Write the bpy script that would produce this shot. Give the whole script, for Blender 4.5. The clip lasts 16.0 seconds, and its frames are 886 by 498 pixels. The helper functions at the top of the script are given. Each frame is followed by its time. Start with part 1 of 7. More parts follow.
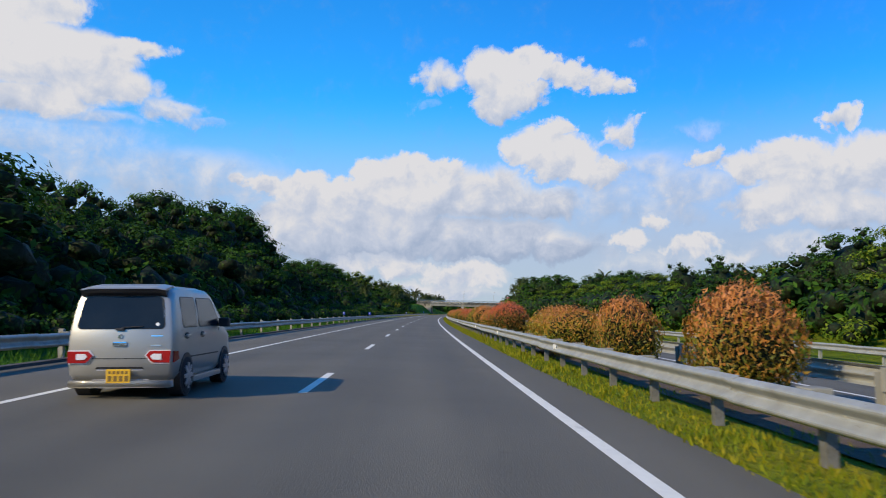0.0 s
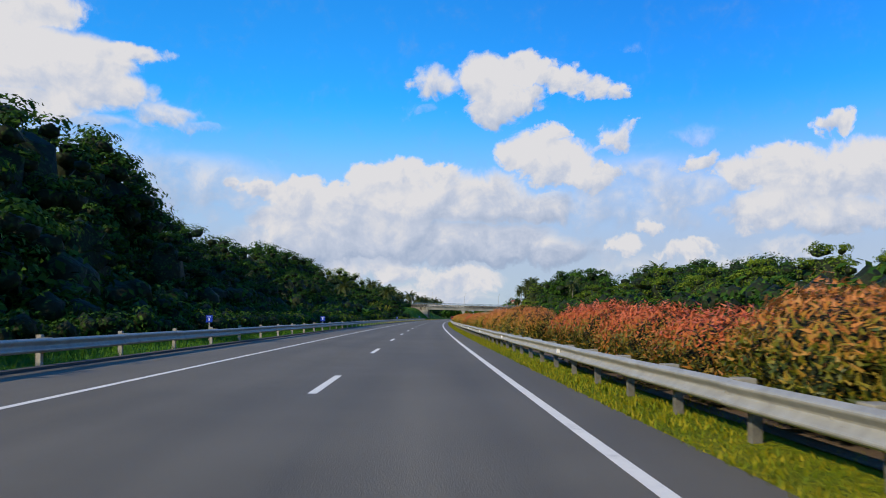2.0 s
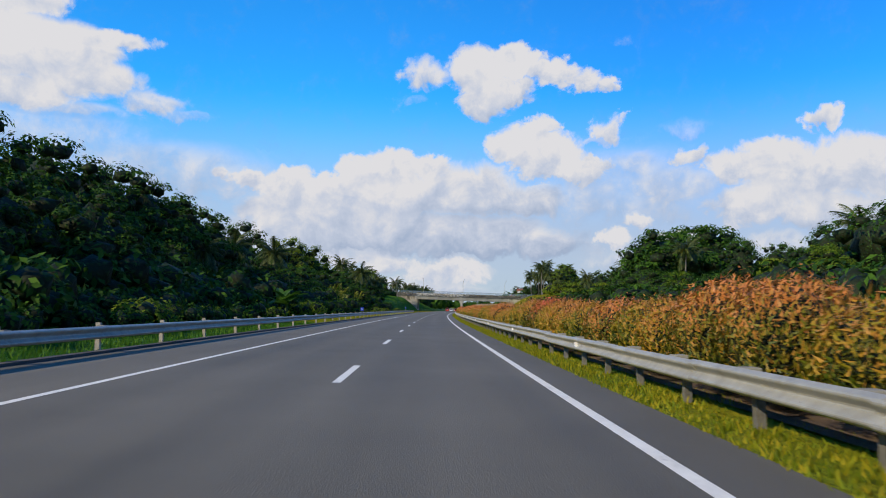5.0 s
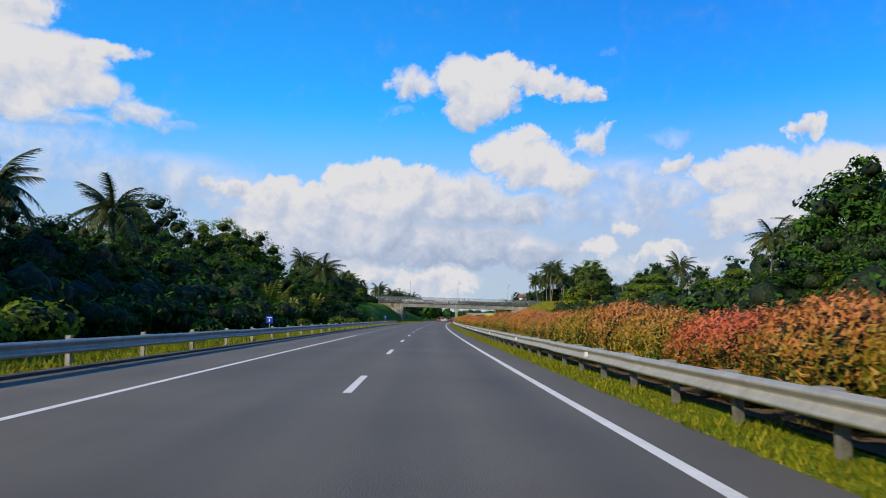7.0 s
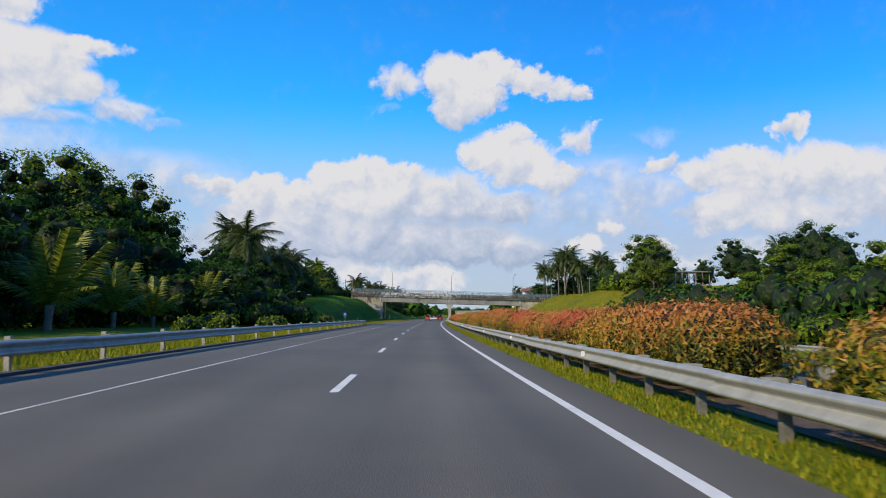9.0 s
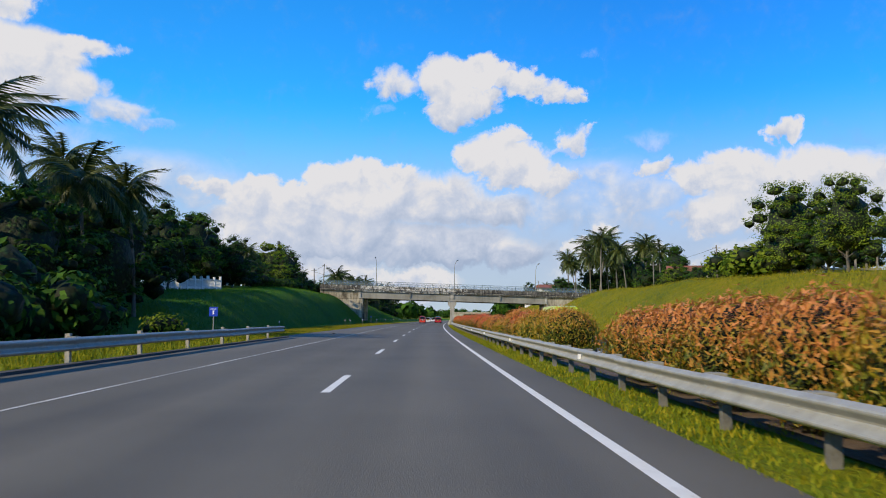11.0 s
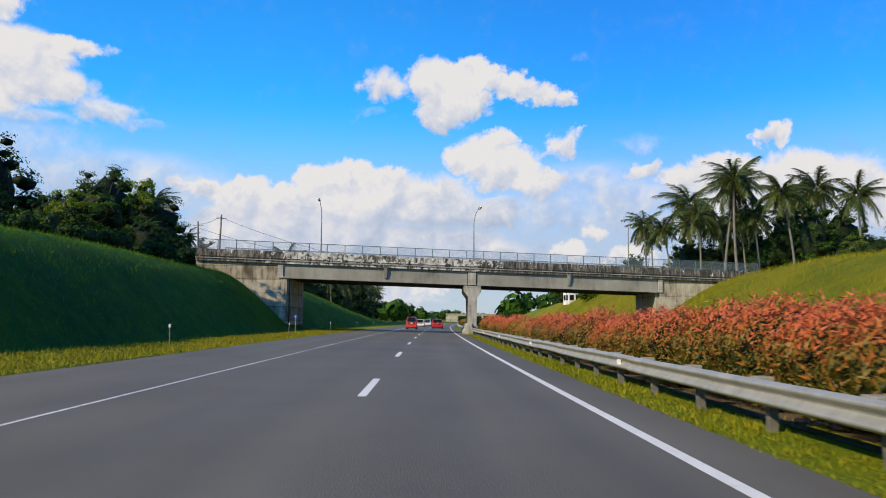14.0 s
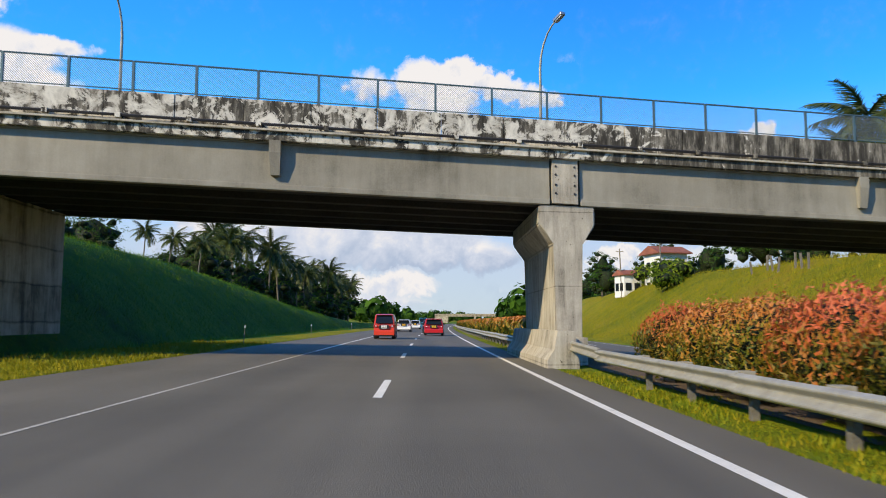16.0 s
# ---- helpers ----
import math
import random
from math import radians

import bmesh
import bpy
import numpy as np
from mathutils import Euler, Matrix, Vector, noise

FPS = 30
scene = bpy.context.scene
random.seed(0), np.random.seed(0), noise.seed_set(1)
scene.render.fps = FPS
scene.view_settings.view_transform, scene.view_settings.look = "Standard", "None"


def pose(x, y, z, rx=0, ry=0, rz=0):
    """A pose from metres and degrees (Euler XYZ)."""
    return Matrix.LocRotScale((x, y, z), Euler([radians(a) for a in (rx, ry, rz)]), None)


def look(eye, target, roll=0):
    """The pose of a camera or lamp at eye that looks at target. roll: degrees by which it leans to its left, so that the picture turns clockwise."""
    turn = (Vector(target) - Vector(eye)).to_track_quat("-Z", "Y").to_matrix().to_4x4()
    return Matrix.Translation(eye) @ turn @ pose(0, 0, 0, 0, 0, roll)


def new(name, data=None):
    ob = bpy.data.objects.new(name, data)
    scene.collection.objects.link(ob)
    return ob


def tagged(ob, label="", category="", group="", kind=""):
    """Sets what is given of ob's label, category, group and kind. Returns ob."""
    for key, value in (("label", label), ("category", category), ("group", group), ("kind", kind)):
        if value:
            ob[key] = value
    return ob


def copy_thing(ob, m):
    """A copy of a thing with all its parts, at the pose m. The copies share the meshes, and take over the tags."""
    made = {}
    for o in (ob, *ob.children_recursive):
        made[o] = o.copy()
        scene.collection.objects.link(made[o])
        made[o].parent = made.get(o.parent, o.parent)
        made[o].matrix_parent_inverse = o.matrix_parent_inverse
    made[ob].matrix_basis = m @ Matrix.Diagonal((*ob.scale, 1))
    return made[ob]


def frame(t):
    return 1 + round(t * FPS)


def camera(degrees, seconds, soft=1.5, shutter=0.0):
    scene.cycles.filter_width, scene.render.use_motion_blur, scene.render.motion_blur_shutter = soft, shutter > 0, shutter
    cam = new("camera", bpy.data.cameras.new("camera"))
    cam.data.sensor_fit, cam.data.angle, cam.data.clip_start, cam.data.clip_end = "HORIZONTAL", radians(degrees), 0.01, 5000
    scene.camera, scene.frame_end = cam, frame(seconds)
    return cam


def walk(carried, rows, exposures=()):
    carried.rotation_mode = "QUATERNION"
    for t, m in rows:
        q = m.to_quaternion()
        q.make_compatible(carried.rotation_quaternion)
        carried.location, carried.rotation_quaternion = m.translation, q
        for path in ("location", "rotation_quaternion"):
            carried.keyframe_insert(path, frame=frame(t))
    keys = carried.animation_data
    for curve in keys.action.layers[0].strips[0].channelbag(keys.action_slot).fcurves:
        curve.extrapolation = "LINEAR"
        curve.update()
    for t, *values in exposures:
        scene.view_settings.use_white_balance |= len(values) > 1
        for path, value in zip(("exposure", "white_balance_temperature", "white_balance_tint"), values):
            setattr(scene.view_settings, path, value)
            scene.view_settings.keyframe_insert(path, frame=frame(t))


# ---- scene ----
cam = camera(60.25, 16.0, soft=1.0, shutter=0.07)

# ---- the road's line: a gentle curve to the right, banked ----
RADIUS = 4569.7
BANK = 0.0221
EYE = 1.269
STEP = 14.1195
MARK = 3.89


def road(s, d, z=0.0):
    """World place of a point s metres along the road and d metres right of the lane divider, z above the banked plane."""
    a, r = s / RADIUS, RADIUS - d
    return Vector((RADIUS - r * math.cos(a), r * math.sin(a), z - BANK * d))


def level(s, d, z=0.0):
    """The same, with z above the level of the lane divider."""
    a, r = s / RADIUS, RADIUS - d
    return Vector((RADIUS - r * math.cos(a), r * math.sin(a), z))


def heading(s):
    return -math.degrees(s / RADIUS)


# seconds, metres along, metres right, pitch, roll, yaw against the road
DRIVE = [
    ( 0.0,   -12.02,  1.786,  4.771,  0.160,  -1.959),
    ( 0.5,     2.08,  1.807,  4.592, -0.052,  -1.815),
    ( 1.0,    15.99,  1.814,  4.473, -0.091,  -1.689),
    ( 1.5,    29.86,  1.820,  4.714,  0.047,  -1.586),
    ( 2.0,    43.86,  1.797,  5.122,  0.168,  -1.610),
    ( 2.5,    58.06,  1.728,  4.893, -0.053,  -1.657),
    ( 3.0,    71.91,  1.708,  4.842,  0.102,  -1.567),
    ( 3.5,    86.10,  1.616,  4.418,  0.060,  -1.588),
    ( 4.0,   100.10,  1.573,  4.334, -0.044,  -1.554),
    ( 6.5,   170.60,  1.312,  5.079, -0.070,  -1.424),
    ( 7.0,   184.66,  1.271,  5.213,  0.077,  -1.604),
    ( 7.5,   198.92,  1.287,  5.103,  0.186,  -1.622),
    ( 8.0,   213.09,  1.316,  5.274,  0.302,  -1.603),
    ( 8.5,   227.26,  1.342,  5.078,  0.153,  -1.747),
    ( 9.0,   241.36,  1.391,  5.072,  0.119,  -1.931),
    (11.5,   311.89,  1.582,  5.225, -0.029,  -1.509),
    (12.0,   326.18,  1.490,  4.700,  0.047,  -1.313),
    (12.5,   340.24,  1.403,  4.655, -0.113,  -1.284),
    (13.0,   354.46,  1.289,  4.856, -0.185,  -1.217),
    (13.5,   368.58,  1.152,  5.017, -0.345,  -1.387),
    (14.0,   382.56,  1.054,  5.386, -0.184,  -1.359),
    (14.5,   397.10,  0.922,  3.629, -0.294,  -1.471),
    (15.0,   410.65,  0.870,  5.362,  0.020,  -1.420),
    (15.5,   424.92,  0.799,  5.732, -0.024,  -1.543),
    (16.0,   438.94,  0.747,  5.463,  0.042,  -1.620),
]
PATH = []
for t, s, d, pitch, roll, yaw in DRIVE:
    p = road(s, d, EYE)
    PATH.append((t, pose(p.x, p.y, p.z, 90 + pitch, roll, yaw + heading(s))))
walk(cam, PATH, [(0.0, -0.17, 7500, 8), (9.0, -0.13, 7500, 8), (12.0, -0.09, 7650, 8), (14.0, -0.06, 7800, 8), (15.0, -0.03, 7800, 8), (16.0, 0.10, 8000, 8)])


# ---- light: sun from behind on the left, blue sky with clouds ----
SUN = Vector((-1.36, -0.95, 1.0)).normalized()
sun_data = bpy.data.lights.new("sun", "SUN")
sun_data.energy, sun_data.angle, sun_data.color = 5.0, radians(0.5), (1.0, 0.89, 0.71)
sun = new("sun", sun_data)
sun.matrix_world = look((0, 0, 60), Vector((0, 0, 60)) - SUN)
scene.view_settings.exposure = 0.0


class Nodes:
    """A short hand for building node trees."""

    def __init__(self, tree):
        self.tree = tree
        tree.nodes.clear()

    def add(self, kind, inputs=None):
        n = self.tree.nodes.new(kind)
        for k, v in (inputs or {}).items():
            self.put(n.inputs[k], v)
        return n

    def put(self, socket, v):
        if isinstance(v, bpy.types.NodeSocket):
            self.tree.links.new(v, socket)
        else:
            socket.default_value = v

    def math(self, op, a, b=0.0, c=None, clamp=False):
        n = self.tree.nodes.new("ShaderNodeMath")
        n.operation, n.use_clamp = op, clamp
        self.put(n.inputs[0], a)
        self.put(n.inputs[1], b)
        if c is not None:
            self.put(n.inputs[2], c)
        return n.outputs[0]

    def mix(self, f, a, b, blend="MIX"):
        n = self.tree.nodes.new("ShaderNodeMix")
        n.data_type, n.blend_type = "RGBA", blend
        self.put(n.inputs[0], f)
        self.put(n.inputs[6], a)
        self.put(n.inputs[7], b)
        return n.outputs[2]

    def ramp(self, f, stops):
        n = self.tree.nodes.new("ShaderNodeValToRGB")
        e = n.color_ramp.elements
        while len(e) < len(stops):
            e.new(0.5)
        for el, (p, c) in zip(e, stops):
            el.position = p
            el.color = c if len(c) == 4 else (*c, 1)
        self.put(n.inputs[0], f)
        return n.outputs[0]

    def smooth(self, v, lo, hi, to0=0.0, to1=1.0):
        n = self.tree.nodes.new("ShaderNodeMapRange")
        n.interpolation_type = "SMOOTHSTEP"
        for i, val in enumerate((v, lo, hi, to0, to1)):
            self.put(n.inputs[i], val)
        return n.outputs[0]

    def noise(self, vec, scale, detail=4.0, rough=0.55, dist=0.0):
        n = self.tree.nodes.new("ShaderNodeTexNoise")
        self.put(n.inputs["Vector"], vec)
        for k, v in (("Scale", scale), ("Detail", detail), ("Roughness", rough), ("Distortion", dist)):
            n.inputs[k].default_value = v
        return n


world = bpy.data.worlds.new("sky")
scene.world = world
world.use_nodes = True
W = Nodes(world.node_tree)
sky = W.add("ShaderNodeTexSky")
sky.sky_type, sky.sun_disc = "NISHITA", False
sky.sun_elevation, sky.sun_rotation = math.asin(SUN.z), math.atan2(SUN.x, SUN.y)
sky.altitude, sky.air_density, sky.dust_density, sky.ozone_density = 30.0, 1.0, 0.12, 2.5
deep = W.add("ShaderNodeHueSaturation", {"Saturation": 1.4, "Value": 1.0, "Color": sky.outputs[0]}).outputs[0]
way = W.add("ShaderNodeTexCoord").outputs["Generated"]
sep = W.add("ShaderNodeSeparateXYZ", {0: way})
az = W.math("MULTIPLY", W.math("ARCTAN2", sep.outputs[0], sep.outputs[1]), 180 / math.pi)
el = W.math("MULTIPLY", W.math("ARCSINE", sep.outputs[2]), 180 / math.pi)
tint = W.mix(W.smooth(el, 3.0, 17.0), (0.42, 0.86, 1.33, 1.0), (0.12, 1.00, 1.44, 1.0))
blue = W.mix(1.0, W.mix(1.0, deep, tint, "MULTIPLY"), W.mix(W.smooth(az, -12.0, 26.0), (1.22, 1.20, 1.14, 1), (0.80, 0.84, 0.92, 1)), "MULTIPLY")
fine = W.noise(way, 24.0, 9.0, 0.60, 0.3)
wide = W.noise(way, 7.0, 6.0, 0.55, 0.2)
# the same noise a little nearer to the sun, for the lit and shaded sides of the billows
toward = W.add("ShaderNodeVectorMath", {0: way, 1: (-0.012, 0.0, 0.014)}).outputs[0]
fine_lit = W.noise(toward, 24.0, 5.0, 0.55, 0.3)
curl = W.noise(way, 75.0, 6.0, 0.62, 0.2)
calm = W.smooth(az, -24.0, -8.0, 0.45, 1.0)
shift = W.math("MULTIPLY", W.math("MULTIPLY", W.math("SUBTRACT", fine.outputs["Fac"], 0.5), 5.4), calm)
shift2 = W.math("MULTIPLY", W.math("MULTIPLY", W.math("SUBTRACT", curl.outputs["Fac"], 0.5), 1.3), calm)
spread = W.add("ShaderNodeSeparateXYZ", {0: fine.outputs["Color"]}).outputs[1]
azw = W.math("ADD", W.math("ADD", az, shift2), W.math("MULTIPLY", W.math("SUBTRACT", spread, 0.5), 4.5))
elw = W.math("ADD", el, W.math("MULTIPLY", W.math("ADD", shift2, shift), 0.6))
# cloud heaps: bearing and height of the middle, half width, half height (degrees), weight, brightness
HEAPS = [
    (-31.0, 20.6, 5.2, 2.6, 1, 0.97),
    (-27.0, 19.6, 3.2, 1.6, 1, 0.96),
    (16.5, 8.6, 7.5, 3.4, 0.42, 0.74),
    (-17.0, 9.2, 9.0, 2.6, 0.45, 0.74),
    (-26.0, 11.6, 8.0, 2.2, 0.42, 0.76),
    (-30.2, 17.3, 4.07, 3.08, 1, 0.97),
    (-26.9, 16.5, 4.01, 2.50, 1, 0.97),
    (-23.8, 16.9, 3.88, 1.65, 1, 0.95),
    (-20.9, 17.6, 2.96, 0.60, 0.8, 0.9),
    (-22.7, 15.0, 4.30, 1.50, 0.9, 0.9),
    (-26.8, 13.6, 4.33, 1.27, 0.9, 0.86),
    (-18.6, 13.8, 3.03, 0.85, 0.55, 0.8),
    (-15.9, 13.2, 1.96, 0.47, 0.35, 0.75),
    (-24.7, 12.9, 5.52, 0.67, 0.5, 0.75),
    (1.5, 16.8, 1.73, 1.38, 0.62, 0.86),
    (0.6, 14.9, 1.73, 0.58, 0.3, 0.75),
    (5.4, 16.9, 2.67, 1.78, 1, 0.95),
    (8.6, 17.7, 2.39, 1.20, 1, 1.0),
    (11.3, 16.8, 2.36, 1.12, 0.95, 0.95),
    (13.7, 15.9, 1.82, 0.88, 0.75, 0.88),
]
HEAPS += [
    (15.4, 15.8, 0.82, 0.71, 0.7, 0.85),
    (6.0, 14.9, 2.06, 1.56, 0.95, 0.82),
    (7.9, 15.8, 2.14, 1.22, 0.9, 0.85),
    (10.4, 12.9, 1.52, 1.15, 1, 1.0),
    (8.7, 11.7, 2.46, 1.66, 1, 0.98),
    (11.2, 10.9, 2.92, 1.82, 1, 0.93),
    (13.8, 10.0, 1.89, 1.07, 0.9, 0.9),
    (15.5, 12.8, 1.14, 0.97, 0.6, 0.85),
    (14.2, 12.1, 1.40, 0.53, 0.4, 0.8),
    (16.4, 13.5, 0.65, 0.40, 0.5, 0.8),
    (10.0, 8.7, 1.68, 0.50, 0.5, 0.85),
    (-12.9, 9.3, 1.04, 0.57, 0.7, 0.9),
    (-11.0, 9.1, 1.63, 0.90, 0.8, 0.92),
    (-8.3, 9.0, 2.49, 1.33, 1, 0.97),
    (-5.6, 8.8, 2.52, 1.09, 1, 0.95),
]
HEAPS += [
    (-3.5, 9.9, 1.96, 1.26, 1, 1.0),
    (-0.9, 10.2, 2.31, 1.43, 1, 1.0),
    (1.5, 10.4, 2.06, 1.09, 0.95, 0.95),
    (-7.2, 7.1, 5.40, 2.09, 1, 0.82),
    (-0.9, 7.8, 5.53, 2.53, 1, 0.82),
    (4.7, 8.6, 4.69, 2.28, 0.85, 0.74),
    (9.3, 7.7, 4.19, 1.51, 0.7, 0.74),
    (-4.3, 5.2, 7.54, 1.94, 0.9, 0.70),
    (4.6, 5.2, 7.60, 1.86, 0.85, 0.62),
    (10.1, 4.7, 4.99, 1.26, 0.7, 0.60),
    (-16.9, 9.4, 4.22, 1.52, 0.42, 0.70),
    (-22.5, 9.9, 5.70, 1.92, 0.4, 0.72),
    (-10.1, 5.2, 4.88, 1.66, 0.6, 0.74),
    (-26.7, 11.2, 4.65, 0.88, 0.4, 0.76),
    (-1.7, 3.2, 3.38, 0.93, 0.8, 0.92),
]
HEAPS += [
    (3.3, 2.7, 3.39, 1.10, 0.85, 0.92),
    (-5.1, 3.5, 2.51, 0.59, 0.6, 0.9),
    (0.4, 1.4, 6.74, 1.01, 0.6, 0.8),
    (-9.9, 4.7, 1.06, 0.58, 0.6, 0.95),
    (30.0, 12.3, 1.14, 0.96, 0.85, 0.95),
    (26.6, 10.6, 2.48, 1.22, 0.9, 0.92),
    (21.1, 10.4, 1.30, 0.87, 0.75, 0.9),
    (24.1, 9.5, 2.57, 1.33, 0.85, 0.88),
    (28.7, 8.8, 4.77, 2.11, 1, 0.9),
    (31.5, 9.6, 2.59, 1.97, 0.95, 0.88),
    (25.1, 7.1, 3.24, 1.32, 0.85, 0.86),
    (29.9, 6.4, 4.32, 1.27, 0.8, 0.8),
    (34.5, 8.3, 3.65, 2.84, 0.9, 0.85),
    (17.2, 10.3, 2.79, 1.38, 0.42, 0.76),
    (19.9, 8.6, 3.48, 1.61, 0.5, 0.78),
]
HEAPS += [
    (17.5, 6.3, 1.27, 0.61, 0.9, 1.0),
    (15.8, 5.0, 1.36, 0.74, 0.9, 0.97),
    (20.1, 4.4, 1.99, 0.89, 0.9, 0.97),
    (23.1, 3.6, 1.84, 0.71, 0.5, 0.9),
    (16.7, 7.3, 1.60, 0.57, 0.4, 0.85),
    (21.2, 12.5, 2.68, 0.71, 0.28, 0.72),
    (17.4, 3.4, 5.50, 1.22, 0.4, 0.75),
    (16.6, 18.5, 0.73, 0.54, 0.25, 0.7),
    (26.4, 4.3, 3.17, 1.00, 0.5, 0.8),
]
total, light_sum, weight_sum = None, None, None
for a, e, ra, re, wgt, lum in HEAPS:
    e, re = e * 1.035, re * 1.03
    u = W.math("MULTIPLY", W.math("SUBTRACT", azw, a), 1 / ra)
    v = W.math("MULTIPLY", W.math("SUBTRACT", elw, e), 1 / re)
    r2 = W.math("MULTIPLY_ADD", u, u, W.math("MULTIPLY", v, v))
    g = W.math("MULTIPLY", W.math("SUBTRACT", 1.25, r2, clamp=True), wgt)
    k = W.math("MULTIPLY", g, W.math("MULTIPLY_ADD", v, 0.30, lum))
    total = g if total is None else W.math("SMOOTH_MAX", total, g, 0.15)
    light_sum = k if light_sum is None else W.math("ADD", light_sum, k)
    weight_sum = g if weight_sum is None else W.math("ADD", weight_sum, g)
# away from the heaps the sky goes on with scattered clouds
front = W.smooth(W.math("ABSOLUTE", az), 38.0, 60.0)
rest = W.math("MULTIPLY", W.smooth(wide.outputs["Fac"], 0.5, 0.72), front)
total = W.math("MAXIMUM", total, W.math("MULTIPLY", rest, 0.5))
lum = W.math("DIVIDE", W.math("ADD", light_sum, W.math("MULTIPLY", rest, 0.8)), W.math("ADD", W.math("ADD", weight_sum, rest), 0.001))
rag = W.math("ADD", W.math("MULTIPLY", W.math("SUBTRACT", fine.outputs["Fac"], 0.5), 0.5), W.math("MULTIPLY", W.math("SUBTRACT", curl.outputs["Fac"], 0.5), 0.26))
cover = W.smooth(W.math("ADD", total, rag), 0.10, 0.72)
veil = W.smooth(el, 16.5, 4.0, 0.0, 0.90)
billow = W.math("MULTIPLY", W.math("SUBTRACT", fine.outputs["Fac"], fine_lit.outputs["Fac"]), 0.75)
puff = W.math("ADD", W.math("ADD", lum, billow), W.math("MULTIPLY", W.math("SUBTRACT", curl.outputs["Fac"], 0.5), 0.12))
cloud_colour = W.ramp(puff, [(0.0, (0.26, 0.39, 0.68)), (0.45, (0.42, 0.55, 0.84)), (0.72, (0.60, 0.71, 0.98)), (0.95, (0.83, 0.88, 1.04))])
back_sky = W.add("ShaderNodeBackground", {"Color": blue, "Strength": 0.20})
back_veil = W.add("ShaderNodeBackground", {"Color": (0.51, 0.61, 0.88, 1), "Strength": 0.92})
back_cloud = W.add("ShaderNodeBackground", {"Color": cloud_colour, "Strength": 0.93})
m1 = W.add("ShaderNodeMixShader", {0: veil, 1: back_sky.outputs[0], 2: back_veil.outputs[0]})
m2 = W.add("ShaderNodeMixShader", {0: cover, 1: m1.outputs[0], 2: back_cloud.outputs[0]})
W.add("ShaderNodeOutputWorld", {"Surface": m2.outputs[0]})


# ---- materials ----
def material(name, build):
    m = bpy.data.materials.new(name)
    m.use_nodes = True
    n = Nodes(m.node_tree)
    out = n.add("ShaderNodeOutputMaterial")
    n.put(out.inputs["Surface"], build(n))
    return m


def surface(n, colour, rough=0.6, metal=0.0, bump=None, depth=0.02, dist=1.0, spec=0.4, coat=0.0):
    b = n.add("ShaderNodeBsdfPrincipled", {"Base Color": colour, "Roughness": rough, "Metallic": metal, "Specular IOR Level": spec, "Coat Weight": coat})
    if bump is not None:
        n.put(b.inputs["Normal"], n.add("ShaderNodeBump", {"Height": bump, "Strength": min(1.0, depth * 20), "Distance": dist}).outputs[0])
    return b.outputs[0]


def rgba(c):
    return (*c, 1.0)


def spotted(name, dark, light, scale=3.0, fine_scale=40.0, rough=0.7, metal=0.0, bump=0.01, spec=0.4):
    """A plain stuff with variation at two scales."""

    def build(n):
        co = n.add("ShaderNodeTexCoord").outputs["Object"]
        a, b = n.noise(co, scale, 5), n.noise(co, fine_scale, 4)
        f = n.math("MULTIPLY_ADD", b.outputs["Fac"], 0.4, n.math("MULTIPLY", a.outputs["Fac"], 0.6))
        c = n.ramp(f, [(0.32, dark), (0.68, light)])
        return surface(n, c, n.math("MULTIPLY_ADD", a.outputs["Fac"], 0.25, rough - 0.12), metal, b.outputs["Fac"], bump, 0.05, spec)

    return material(name, build)


def asphalt_build(n):
    uv = n.add("ShaderNodeUVMap").outputs[0]
    sp = n.add("ShaderNodeSeparateXYZ", {0: uv})
    stretched = n.add("ShaderNodeCombineXYZ", {0: n.math("MULTIPLY", sp.outputs[0], 0.045), 1: sp.outputs[1], 2: 0.0}).outputs[0]
    streak = n.noise(stretched, 0.9, 4, 0.5).outputs["Fac"]
    patch = n.noise(uv, 0.22, 4, 0.6).outputs["Fac"]
    grit = n.noise(uv, 55.0, 3, 0.7).outputs["Fac"]
    stone = n.add("ShaderNodeTexVoronoi", {"Vector": uv, "Scale": 70.0}).outputs["Distance"]
    f = n.math("MULTIPLY_ADD", streak, 0.45, n.math("MULTIPLY_ADD", patch, 0.38, n.math("MULTIPLY", grit, 0.17)))
    # polished wheel tracks are a little darker than the lane's middle
    lane = n.math("PINGPONG", n.math("ADD", sp.outputs[1], 0.9), 0.9)
    f = n.math("ADD", f, n.math("MULTIPLY", n.math("SUBTRACT", lane, 0.45), 0.10))
    # the shoulder is less worn and paler; tar spots and drips here and there
    f = n.math("ADD", f, n.smooth(sp.outputs[1], -3.5, -3.9, 0.0, 0.055))
    drip = n.smooth(n.noise(uv, 1.7, 3, 0.55).outputs["Fac"], 0.70, 0.76)
    f = n.math("SUBTRACT", f, n.math("MULTIPLY", drip, 0.12))
    c = n.ramp(f, [(0.28, (0.078, 0.070, 0.050)), (0.50, (0.122, 0.109, 0.079)), (0.74, (0.170, 0.153, 0.113))])
    return surface(n, c, n.math("MULTIPLY_ADD", streak, 0.2, 0.62), 0.0, stone, 0.02, 0.01, 0.3)


